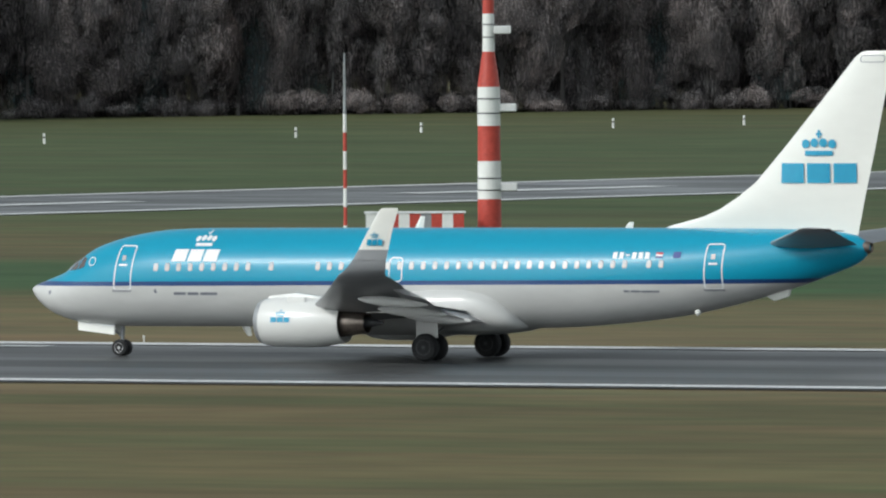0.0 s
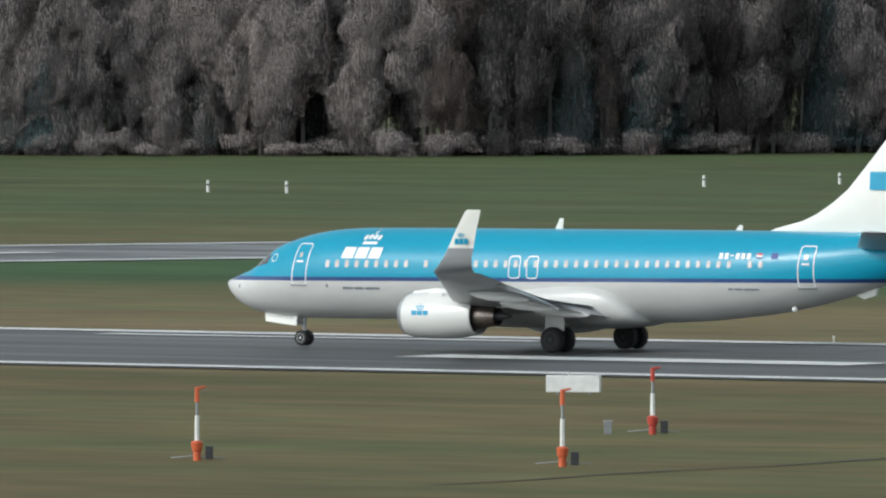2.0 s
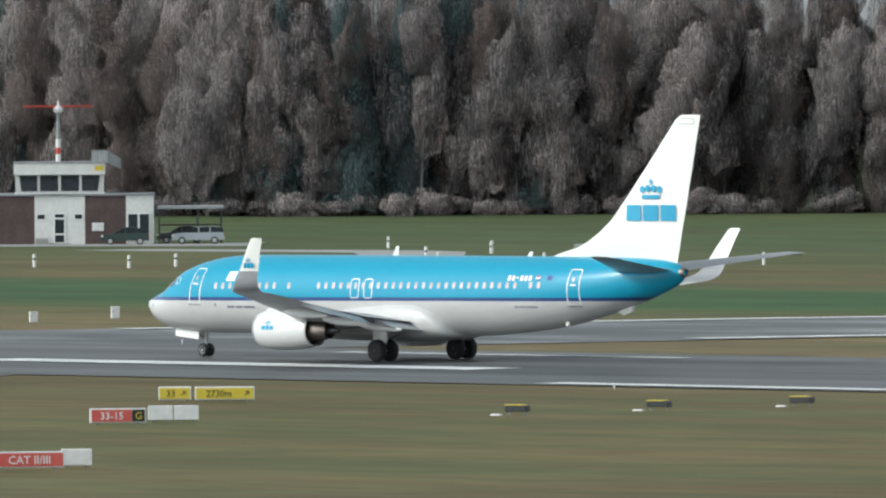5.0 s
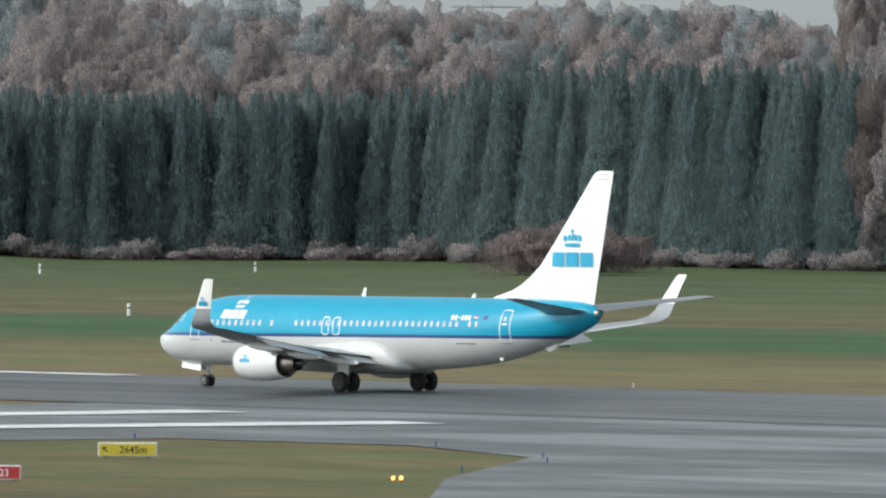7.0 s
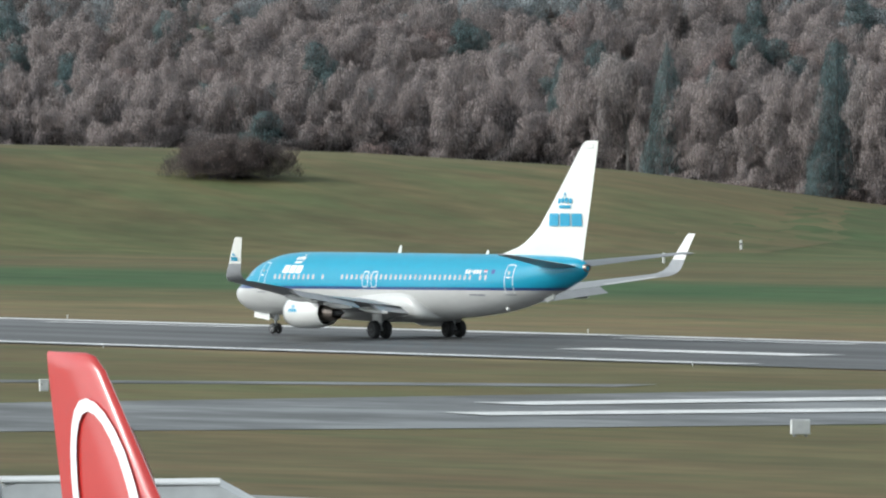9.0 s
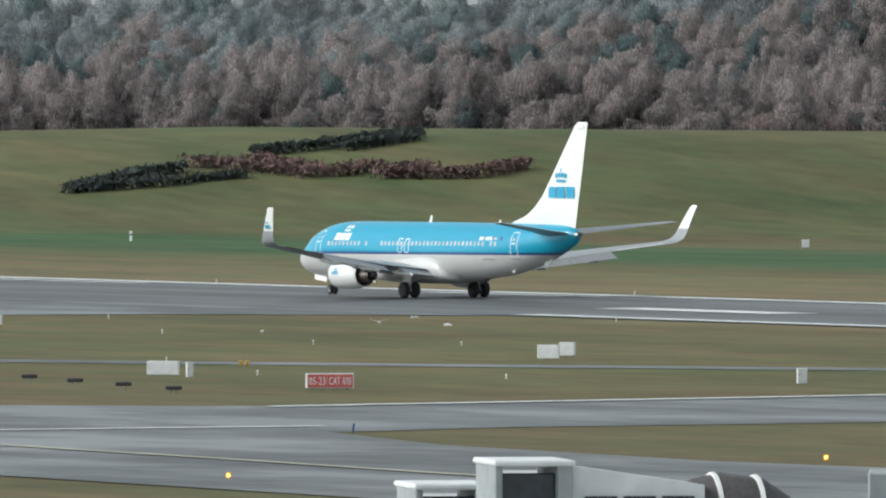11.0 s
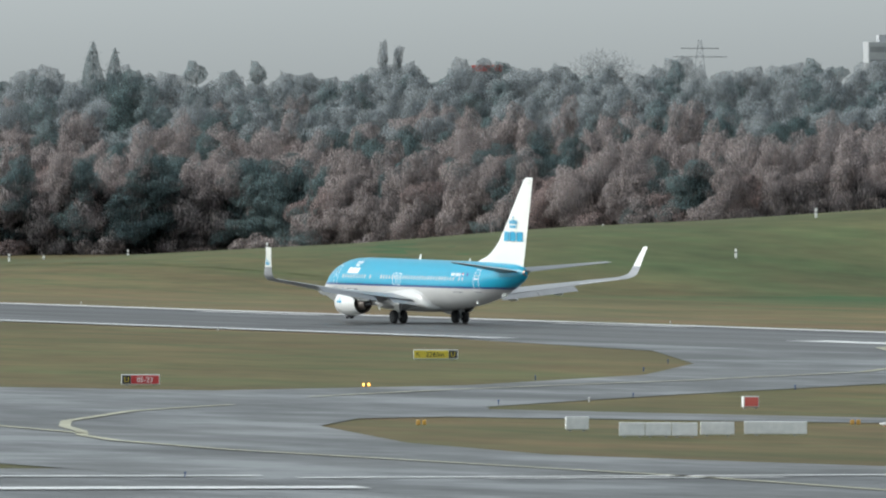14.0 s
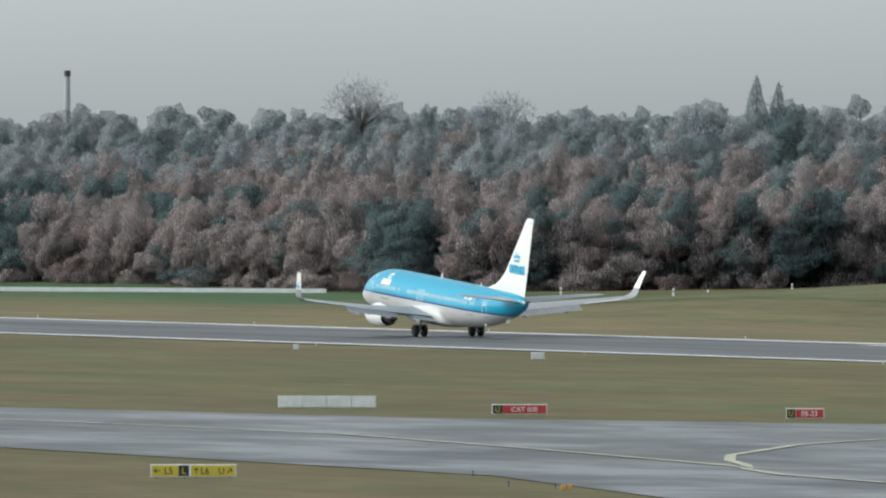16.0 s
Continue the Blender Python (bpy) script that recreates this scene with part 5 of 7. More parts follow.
for x, y, w, h, n, turn in ((-288.3, 428.1, 2.2, 0.78, 1, -12), (-440.3, 576.2, 3.75, 0.78, 2, -6), (-534.9, 648.5, 2.61, 0.80, 2, -8), (-532.9, 599.7, 1.2, 0.86, 1, -8), (-480.6, 362.8, 0.9, 0.78, 1, 12), (-651.8, 518.6, 1.54, 0.78, 1, 0),
                            (-668.1, 533.2, 0.88, 0.58, 1, 0), (-626.2, 382.7, 1.26, 0.86, 1, -14), (-631.7, 387.3, 0.95, 0.86, 1, -14), (-653.8, 425.2, 1.9, 0.76, 1, 0), (-602.8, 344.5, 1.75, 0.84, 1, -12), (-624.1, 315.3, 4.22, 0.80, 3, 0),
                            (-625.2, 319.4, 1.85, 0.78, 1, 0), (-625.2, 322.9, 3.40, 0.78, 1, 0), (-638.4, 317.6, 1.29, 0.80, 1, 10), (-805.4, 332.8, 6.57, 0.86, 4, -8), (-991.7, 428.6, 1.16, 0.66, 1, 0), (-1051.0, 431.4, 0.5, 0.56, 1, 0), (-1034.1, 660.2, 0.74, 0.82, 1, 0)):
    board(x, y, w, h, n, turn)


def cabinet(x, y, w, h, mat, label, turn=0.0, depth=0.5):
    c = thing("electrical_cabinet", label, "cabinet", facing(x, y, turn))
    part("body", boxed(-w / 2, 0, 0, w / 2, depth, h - 0.06, 0.012), mat, c)
    part("lid", boxed(-w / 2 - 0.03, -0.03, h - 0.06, w / 2 + 0.03, depth + 0.03, h, 0.012), mat, c)
    d = part("door", boxed(-w * 0.44, -0.02, 0.10, w * 0.44, -0.001, h - 0.12, 0.006), mat, c)
    part("handle", boxed(-w * 0.36, -0.045, h * 0.55, -w * 0.30, -0.021, h * 0.66), dark_metal, d)
    return c


for x, y, w, h in ((-574.5, 366.6, 0.5, 0.78), (-571.7, 381.9, 0.44, 0.62), (-601.1, 345.2, 0.35, 0.78), (-547.7, 531.4, 0.45, 0.62), (-552.0, 542.3, 0.47, 0.70), (-492.0, 833.7, 0.63, 0.65)):
    cabinet(x, y, w, h, board_white, "small white cabinet standing on the grass", 8, 0.4)
cabinet(-292.9, 363.3, 0.62, 1.24, steel, "grey steel cabinet with a door on the grass", -24, 0.55)
big = cabinet(-693.9, 732.8, 2.4, 1.45, concrete, "grey concrete utility box beside the perimeter path", -15, 1.4)


# ------------------------------------------------------------------ frangible posts with red heads
def post(x, y, h, orange, turn=0.0):
    p = thing("instrument_post", "slender red and white post with a bent red head", "post", facing(x, y, turn), "instrument posts")
    part("base", spun([(0, 0.13), (0.32, 0.13), (0.36, 0.17), (0.62, 0.21), (0.66, 0.16), (0.70, 0.06)], (0, 0, 0), 14, axis="z"), orange_paint if orange else red_paint, p, "red foot")
    part("lower_tube", tube(bmesh.new(), (0, 0, 0.68), (0, 0, h * 0.62), 0.085, 0.075), white_paint, p, "white lower tube")
    part("upper_tube", tube(bmesh.new(), (0, 0, h * 0.62), (0, 0, h * 0.80), 0.05, 0.045), steel, p, "grey upper tube")
    part("head", tube(bmesh.new(), (0, 0, h * 0.80), (0, 0, h), 0.085, 0.075), orange_paint if orange else red_paint, p, "red head")
    part("arm", tube(bmesh.new(), (-0.05, 0, h - 0.05), (0.30, 0, h + 0.03), 0.055, 0.03), orange_paint if orange else red_paint, p)
    part("junction_box", boxed(0.28, -0.1, 0.05, 0.55, 0.15, 0.50, 0.02), dark_metal, p)
    part("cable_rack", tube(tube(bmesh.new(), (0.1, 0.05, 0.12), (0.95, 0.1, 0.10), 0.02), (-0.1, 0.0, 0.18), (-0.9, 0.2, 0.10), 0.02), steel, p)
    return p


for x, y, h, o in ((-244.8, 390.9, 2.45, False), (-246.7, 365.7, 2.6, True), (-261.2, 393.0, 2.4, False), (-291.2, 386.1, 2.45, False), (-260.1, 363.3, 2.5, True), (-293.1, 361.1, 2.45, True)):
    post(x, y, h, o)
for x, y in ((-245.3, 391.6), (-262.2, 392.4), (-292.2, 385.6)):
    cabinet(x - 0.4, y - 0.2, 0.28, 0.5, steel, "little grey junction cabinet beside a post", 0, 0.25)

# windsock
ws = thing("windsock", "drooping striped windsock on a red and white pole", "windsock", facing(-317.3, 359.0))
POLE = [(0.0, 0.62, red_paint), (0.62, 1.22, white_paint), (1.22, 1.84, red_paint), (1.84, 2.45, white_paint), (2.45, 3.05, red_paint), (3.05, 4.15, steel)]
for a, b_, m in POLE:
    r = 0.10 if b_ < 3.1 else 0.045
    part("pole_section", tube(bmesh.new(), (0, 0, a), (0, 0, b_), r, r), m, ws)
part("concrete_foot", boxed(-0.45, -0.45, -0.03, 0.45, 0.45, 0.04), concrete, ws)
part("crossbar", tube(tube(bmesh.new(), (-0.5, 0, 4.10), (0.5, 0, 4.10), 0.03), (0, 0, 4.0), (0, 0, 4.45), 0.02), steel, ws)
sock = new("sock")
sock.parent = ws
sock.matrix_local = pose(0, 0, 3.72)
sock["label"] = "faded red and white cloth sleeve hanging down"
cloth_red = material("faded_red_cloth", (0.12, 0.030, 0.028), (0.18, 0.042, 0.038), 0.9, grain=6)
cloth_white = material("faded_white_cloth", (0.13, 0.11, 0.105), (0.23, 0.20, 0.19), 0.9, grain=6)
CENTRE = [(0.02, 0.0, 0.36), (0.35, -0.08, 0.33), (0.62, -0.30, 0.29), (0.82, -0.66, 0.25), (0.98, -1.05, 0.22), (1.08, -1.42, 0.20), (1.20, -1.85, 0.17), (1.24, -2.02, 0.15)]
CENTRE = [(a * 1.18, b_ * 0.98, r * 1.28) for a, b_, r in CENTRE]
for k in range(len(CENTRE) - 1):
    rr = []
    for (cx, cz, r), n in ((CENTRE[k], k), (CENTRE[k + 1], k + 1)):
        p0, p1 = CENTRE[max(0, n - 1)], CENTRE[min(len(CENTRE) - 1, n + 1)]
        d = Vector((p1[0] - p0[0], 0, p1[1] - p0[1])).normalized()
        up = Vector((-d.z, 0, d.x))
        rr.append([Vector((cx, 0, cz)) + up * r * math.cos(t) + Vector((0, 1, 0)) * r * 0.8 * math.sin(t) * (1 + 0.08 * math.sin(3 * t + k)) for t in [2 * math.pi * q / 16 for q in range(16)]])
    part("sleeve_band", loft(rr, caps=False), cloth_red if k % 2 == (0 if k > 1 else 1) else cloth_white, sock, smooth=True)
part("hoop", spun([(-0.03, 0.44), (-0.03, 0.48), (0.03, 0.48), (0.03, 0.44)], (0.02, 0, 0), 18), dark_metal, sock)


# ------------------------------------------------------------------ low lights
lamp_amber = glow("amber_lamp", (1.0, 0.55, 0.12), 2.5)
amber_plain = material("amber_plastic", (0.55, 0.30, 0.05), (0.65, 0.38, 0.08), 0.4)


def papi(x, y):
    p = thing("approach_light_unit", "low black approach light box with a yellow top", "runway light", facing(x, y, -20), "approach light units")
    part("housing", boxed(-0.5, 0, 0.16, 0.5, 0.55, 0.42, 0.03), dark_metal, p)
    part("lid", boxed(-0.5, -0.02, 0.422, 0.36, 0.50, 0.47, 0.01), sign_yellow, p, "yellow lid")
    for a in (-0.38, 0.38):
        part("leg", boxed(a - 0.03, 0.2, -0.04, a + 0.03, 0.3, 0.16), steel, p)
    part("plinth", boxed(-0.95, -0.6, -0.03, -0.50, -0.25, 0.07, 0.02), white_paint, p, "white marker stone")


for x, y in ((-394.7, 412.1), (-394.3, 420.7), (-393.3, 428.9), (-392.5, 437.1)):
    papi(x, y)


def flood(x, y):
    p = thing("guard_light", "black low light bar on two legs in the grass", "runway light", facing(x, y, 5), "guard lights")
    part("bar", boxed(-0.41, 0, 0.22, 0.41, 0.3, 0.42, 0.03), dark_metal, p)
    for a in (-0.12, 0.12):
        part("leg", boxed(a - 0.03, 0.1, -0.04, a + 0.03, 0.18, 0.22), steel, p)


for x, y in ((-595.4, 332.3), (-587.0, 330.3), (-578.8, 328.5), (-570.7, 326.8)):
    flood(x, y)


def amber(x, y, twin):
    p = thing("guard_lamp", "small glowing amber runway guard lamp" if twin < 3 else "unlit amber taxiway lamp", "runway light", facing(x, y), "amber lamps")
    for k in range(1 if twin == 1 else 2):
        part("housing", boxed(-0.12 + k * 0.34, 0, 0, 0.11 + k * 0.34, 0.2, 0.27, 0.03), amber_plain, p)
        part("lens", spun([(-0.03, 0.02), (-0.03, 0.07), (0.02, 0.08)], (-0.01 + k * 0.34, -0.001, 0.15), 12, axis="y"), lamp_amber if twin < 3 else amber_plain, p)


for x, y, twin in ((-453.3, 262.1, 1), (-462.0, 296.0, 1), (-430.0, 367.2, 2), (-751.3, 358.6, 2), (-648, 339.5, 3), (-623, 361, 3), (-655, 316, 3), (-603, 262, 3)):
    amber(x, y, twin)


def edge_light(x, y, blue=False):
    p = thing("edge_light", "small white edge light on a short stem" if not blue else "dark blue taxiway edge light stem", "runway light", facing(x, y), "edge lights")
    top = 0.17 if not blue else 0.20
    tint = white_paint if not blue else navy
    part("stem", tube(bmesh.new(), (0, 0, -0.03), (0, 0, top), 0.03), tint, p)
    part("lens", spun([(top - 0.02, 0.02), (top + 0.02, 0.055), (top + 0.08, 0.05), (top + 0.11, 0.02)], (0, 0, 0), 10, axis="z"), tint, p)


for k in range(18):
    x = -240 - 60 * k
    if not -600 < x < -440 and not -960 < x < -740:
        edge_light(x, 445.2)
    edge_light(x - 20, 496.2)
for x, y in ((-668, 392), (-661, 398), (-650, 352), (-633, 362), (-612, 336), (-604, 351), (-590, 358), (-646, 341), (-700, 400), (-690, 372), (-742, 420), (-706, 352)):
    edge_light(x, y)
for x, y in ((-631, 269), (-610, 262), (-604, 262), (-560, 258), (-500, 256), (-511, 302), (-506, 299), (-490, 402), (-470, 404), (-452, 395), (-446, 390), (-438, 378), (-818, 414), (-792, 399), (-768, 379), (-700, 343), (-716, 360), (-735, 381), (-752, 404)):
    edge_light(x, y, True)

# marker posts along the perimeter and the far field
MARKS = [(-578.6, 1084.4), (-571.4, 1122.2), (-573.9, 1154.3), (-567.4, 1184.4), (-562.0, 1203.8), (-642.8, 1328.0), (-636.8, 1337.3), (-588.8, 950.8), (-589.7, 959.6), (-601.2, 912.3), (-598.9, 929.6), (-621.1, 869.1), (-612.5, 868.0),
         (-636.0, 838.2), (-629.6, 848.6), (-661.2, 795.0), (-646.4, 811.1), (-662.5, 765.7), (-675.0, 732.1), (-672.6, 750.8), (-761.9, 780.3), (-737.7, 767.6), (-688.2, 721.8), (-718.4, 740.0), (-694.2, 716.4), (-711.7, 690.6), (-701.7, 690.8)]
MARKS += [(-705.5, 699.5), (-732.9, 762.5), (-987.3, 729.2), (-1038.5, 776.5), (-1019.7, 852.3), (-793.2, 650.1), (-793.6, 663.3), (-1017.9, 822.8), (-1090, 645), (-1013.5, 670.6), (-1091.0, 620), (-1140, 627), (-1190, 610), (-1160, 560), (-1230, 640), (-1260, 590), (-1315.6, 657.6), (-1357.0, 663.9),
          (-1451.0, 645.0), (-1494.5, 680.6), (-1491.9, 647.9), (-1415.3, 633.6), (-1674.6, 677.2)]
post_one = thing("marker_post", "short white marker post with a dark band in the grass", "marker post", facing(*MARKS[0]), "marker posts")
part("stem", tube(bmesh.new(), (0, 0, -0.05), (0, 0, 0.55), 0.13, 0.12, 8), white_paint, post_one)
part("band", tube(bmesh.new(), (0, 0, 0.55), (0, 0, 0.68), 0.10, 0.10, 8), dark_metal, post_one)
part("cap", tube(bmesh.new(), (0, 0, 0.68), (0, 0, 0.98), 0.13, 0.11, 8), white_paint, post_one)
for x, y in MARKS[1:]:
    copy_thing(post_one, facing(x, y))

sp = thing("striped_pole", "tall red and white striped pole on the far field", "pole", facing(-703.4, 820.4))
for k in range(7):
    part("section", tube(bmesh.new(), (0, 0, k * 0.5), (0, 0, k * 0.5 + 0.5), 0.16, 0.16), red_paint if k % 2 == 0 and k < 6 else white_paint, sp)

# ------------------------------------------------------------------ glide-path mast, its hut and the thin mast
MX, MY = polar(26.14, 725)
gm = thing("aerial_mast", "thick red and white banded aerial mast with box aerials", "mast", facing(MX, MY))
for a, b_, r0, r1, m in ((-0.2, 1.0, 0.66, 0.66, red_paint), (1.0, 1.85, 0.66, 0.66, white_paint), (1.85, 3.75, 0.66, 0.65, red_paint), (3.75, 5.85, 0.65, 0.64, white_paint), (5.85, 7.8, 0.63, 0.62, red_paint), (7.8, 9.95, 0.64, 0.62, white_paint), (9.95, 11.9, 0.62, 0.34, red_paint),
                         (11.9, 14.0, 0.34, 0.32, white_paint), (14.0, 16.2, 0.32, 0.28, red_paint)):
    part("mast_section", tube(bmesh.new(), (0, 0, a - 0.25), (0, 0, b_ - 0.25), r0, r1, 24), m, gm)
for z, r in ((4.25, 0.68), (4.9, 0.68), (8.5, 0.67), (9.3, 0.67), (12.7, 0.37), (13.4, 0.37)):
    part("clamp_ring", spun([(z - 0.03, r - 0.06), (z - 0.03, r), (z + 0.03, r), (z + 0.03, r - 0.06)], (0, 0, -0.25), 20, axis="z"), dark_metal, gm)
for z, x0 in ((4.15, 0.60), (8.55, 0.58), (12.85, 0.30)):
    part("box_aerial", boxed(x0, -0.3, z - 0.22, x0 + 0.95, 0.3, z + 0.22, 0.05), board_white, gm, "white box aerial")
tx, ty = polar(26.77, 725)
tm = thing("thin_mast", "thin red and white striped mast", "mast", facing(tx, ty))
for k in range(8):
    part("section", tube(bmesh.new(), (0, 0, k * 1.03), (0, 0, k * 1.03 + 1.03), 0.11, 0.10, 10), red_paint if k % 2 == 0 else white_paint, tm)
part("tip", tube(bmesh.new(), (0, 0, 8.24), (0, 0, 11.6), 0.09, 0.05, 8), steel, tm)
hx, hy = polar(26.45, 722)
hut = thing("equipment_hut", "small red and white chequered equipment hut", "hut", facing(hx, hy))
for k, m in enumerate((white_paint, white_paint, red_paint, white_paint, red_paint, steel, red_paint, white_paint, red_paint)):
    part("wall_panel", boxed(-2.9 + k * 0.60, 0, -0.1, -2.30 + k * 0.60, 2.2, 2.75), m, hut)
part("roof", boxed(-3.0, -0.06, 2.75, 2.6, 2.3, 2.84, 0.02), board_white, hut)

# ------------------------------------------------------------------ wind station building with its cars
brick = material("dark_brown_brick", (0.060, 0.040, 0.038), (0.105, 0.070, 0.064), 0.8, grain=4, stain=0.8, bump=0.3)
render_white = material("white_render", (0.62, 0.62, 0.60), (0.74, 0.74, 0.71), 0.7, grain=3, stain=0.7)
dark_glass = material("dark_window_glass", (0.012, 0.018, 0.026), (0.03, 0.04, 0.05), 0.06, spec=0.8)
roof_grey = material("roof_felt", (0.20, 0.21, 0.22), (0.30, 0.31, 0.32), 0.8, grain=3)
BX, BY = polar(45.75, 1120)
st = thing("field_station", "low brown and white station building with rooftop glazed cab", "building", facing(BX, BY))
WL = 16.04
WALLS = [(-8.02, -5.6, render_white), (-5.6, -2.15, brick), (-2.15, 2.15, render_white), (2.15, 5.65, brick), (5.65, 8.02, render_white)]
for a, b_, m in WALLS:
    part("wall_panel", boxed(a, 0, -0.1, b_, 7.0, 4.15), m, st, "dark brown wall" if m is brick else "white wall")
part("roof", boxed(-8.15, -0.15, 4.15, 8.15, 7.15, 4.32, 0.02), roof_grey, st, "flat grey roof edge")


def window(parent, x0, x1, z0, z1, y=-0.004, bar=True):
    w = part("window", boxed(x0, y - 0.05, z0, x1, y, z1, 0.01), white_paint, parent, "white-framed window")
    n = 2 if bar else 1
    for k in range(n):
        a, b_ = x0 + (x1 - x0) * k / n, x0 + (x1 - x0) * (k + 1) / n
        part("pane", boxed(a + 0.09, y - 0.062, z0 + 0.09, b_ - 0.09, y - 0.051, z1 - 0.09), dark_glass, w)


window(st, -7.65, -5.75, 0.95, 2.65)
window(st, 5.75, 7.7, 0.35, 2.65)
for x0 in (-2.0, 1.2):
    window(st, x0, x0 + 0.8, 2.1, 2.65, bar=False)
door = part("door", boxed(-0.55, -0.06, 0.0, 0.5, -0.004, 2.65, 0.01), white_paint, st, "white glazed door")
for z0, z1 in ((0.2, 0.8), (0.95, 2.15), (2.3, 2.58)):
    part("pane", boxed(-0.42, -0.072, z0, 0.36, -0.061, z1), dark_glass, door)
part("step", boxed(-0.9, -0.6, -0.1, 0.9, -0.07, 0.12, 0.02), concrete, st)
part("wall_plate", boxed(2.75, -0.05, 1.15, 3.75, -0.004, 1.85, 0.01), board_white, st, "white plate on the wall")
part("wall_lamp", boxed(-5.4, -0.12, 2.45, -5.2, -0.004, 2.7, 0.02), board_white, st)
cab_ = part("cab", boxed(-3.85, 0.5, 4.32, 3.85, 5.8, 4.40), render_white, st, "white rooftop cab with slanting glass")
rings = [[(-3.75, 0.55, 4.40), (3.75, 0.55, 4.40), (3.75, 5.7, 4.40), (-3.75, 5.7, 4.40)], [(-3.8, 0.25, 5.95), (3.8, 0.25, 5.95), (3.8, 5.8, 5.95), (-3.8, 5.8, 5.95)]]
part("cab_wall", loft(rings), render_white, cab_)
part("cab_fascia", boxed(-3.9, 0.05, 5.951, 3.9, 5.9, 6.93, 0.03), render_white, cab_, "deep white fascia")
part("cab_roof", boxed(-4.0, 0.0, 6.93, 4.0, 6.0, 7.05, 0.02), roof_grey, cab_)
part("plate", boxed(3.0, 0.02, 6.3, 3.75, 0.049, 6.7), sign_yellow, cab_, "ochre plate")
for k in range(4):
    a = -3.45 + k * 1.78
    tl = 0.18 if k == 0 else 0.0
    tr = 0.18 if k == 3 else 0.0
    q = [(a + tl, 0.50, 4.55), (a + 1.55 - tr, 0.50, 4.55), (a + 1.55, 0.24, 5.90), (a, 0.24, 5.90)]
    part("cab_window", loft([[(x, y, z) for x, y, z in q], [(x, y + 0.05, z) for x, y, z in q]]), dark_glass, cab_, "slanting dark pane")
mastp = part("radar_mast", tube(bmesh.new(), (-0.1, 2.5, 7.0), (-0.1, 2.5, 9.0), 0.20, 0.20), white_paint, st, "white and grey radar mast")
part("red_band", tube(bmesh.new(), (-0.1, 2.5, 7.7), (-0.1, 2.5, 8.25), 0.212, 0.212), red_paint, mastp)
part("upper_mast", tube(bmesh.new(), (-0.1, 2.5, 9.0), (-0.1, 2.5, 11.2), 0.15, 0.13), steel, mastp)
part("drive_head", spun([(11.2, 0.14), (11.3, 0.36), (11.55, 0.40), (11.75, 0.30), (11.9, 0.08), (12.3, 0.03)], (-0.1, 2.5, 0), 18, axis="z"), board_white, mastp, "white drive head")
rail = part("balcony", boxed(2.75, -0.2, 6.95, 4.1, -0.17, 8.0), steel, st, "white meshed roof balcony")
for k in range(7):
    part("baluster", boxed(2.78 + k * 0.21, -0.24, 6.95, 2.81 + k * 0.21, -0.205, 8.1), white_paint, rail)
part("balcony_side", loft([[(4.1, -0.2, 6.95), (4.1, -0.17, 6.95), (4.1, -0.17, 8.0), (4.1, -0.2, 8.0)], [(5.25, 1.8, 6.4), (5.25, 1.83, 6.4), (5.25, 1.83, 7.3), (5.25, 1.8, 7.3)]]), steel, rail)
part("planter", boxed(-2.1, -0.9, -0.05, -1.0, -0.2, 0.55, 0.05), concrete, st, "concrete planter")
# the turning radar bar
radar = part("radar_bar", tube(boxed(-3.1, -0.16, -0.09, 3.1, 0.10, 0.09, 0.04), (0, 0, -0.2), (0, 0, 0.1), 0.12), red_paint, st, "red turning radar bar")
RADAR_AT = (-0.1, 2.5, 11.78)

car_green = livery("dark_green_paint", (0.02, 0.045, 0.04), 0.3, 0.6)
car_silver = livery("silver_paint", (0.34, 0.38, 0.40), 0.3, 0.6)
car_dark = livery("dark_blue_paint", (0.03, 0.04, 0.05), 0.3, 0.6)
lamp_red = material("tail_lamp", (0.25, 0.02, 0.02), (0.35, 0.03, 0.03), 0.3)


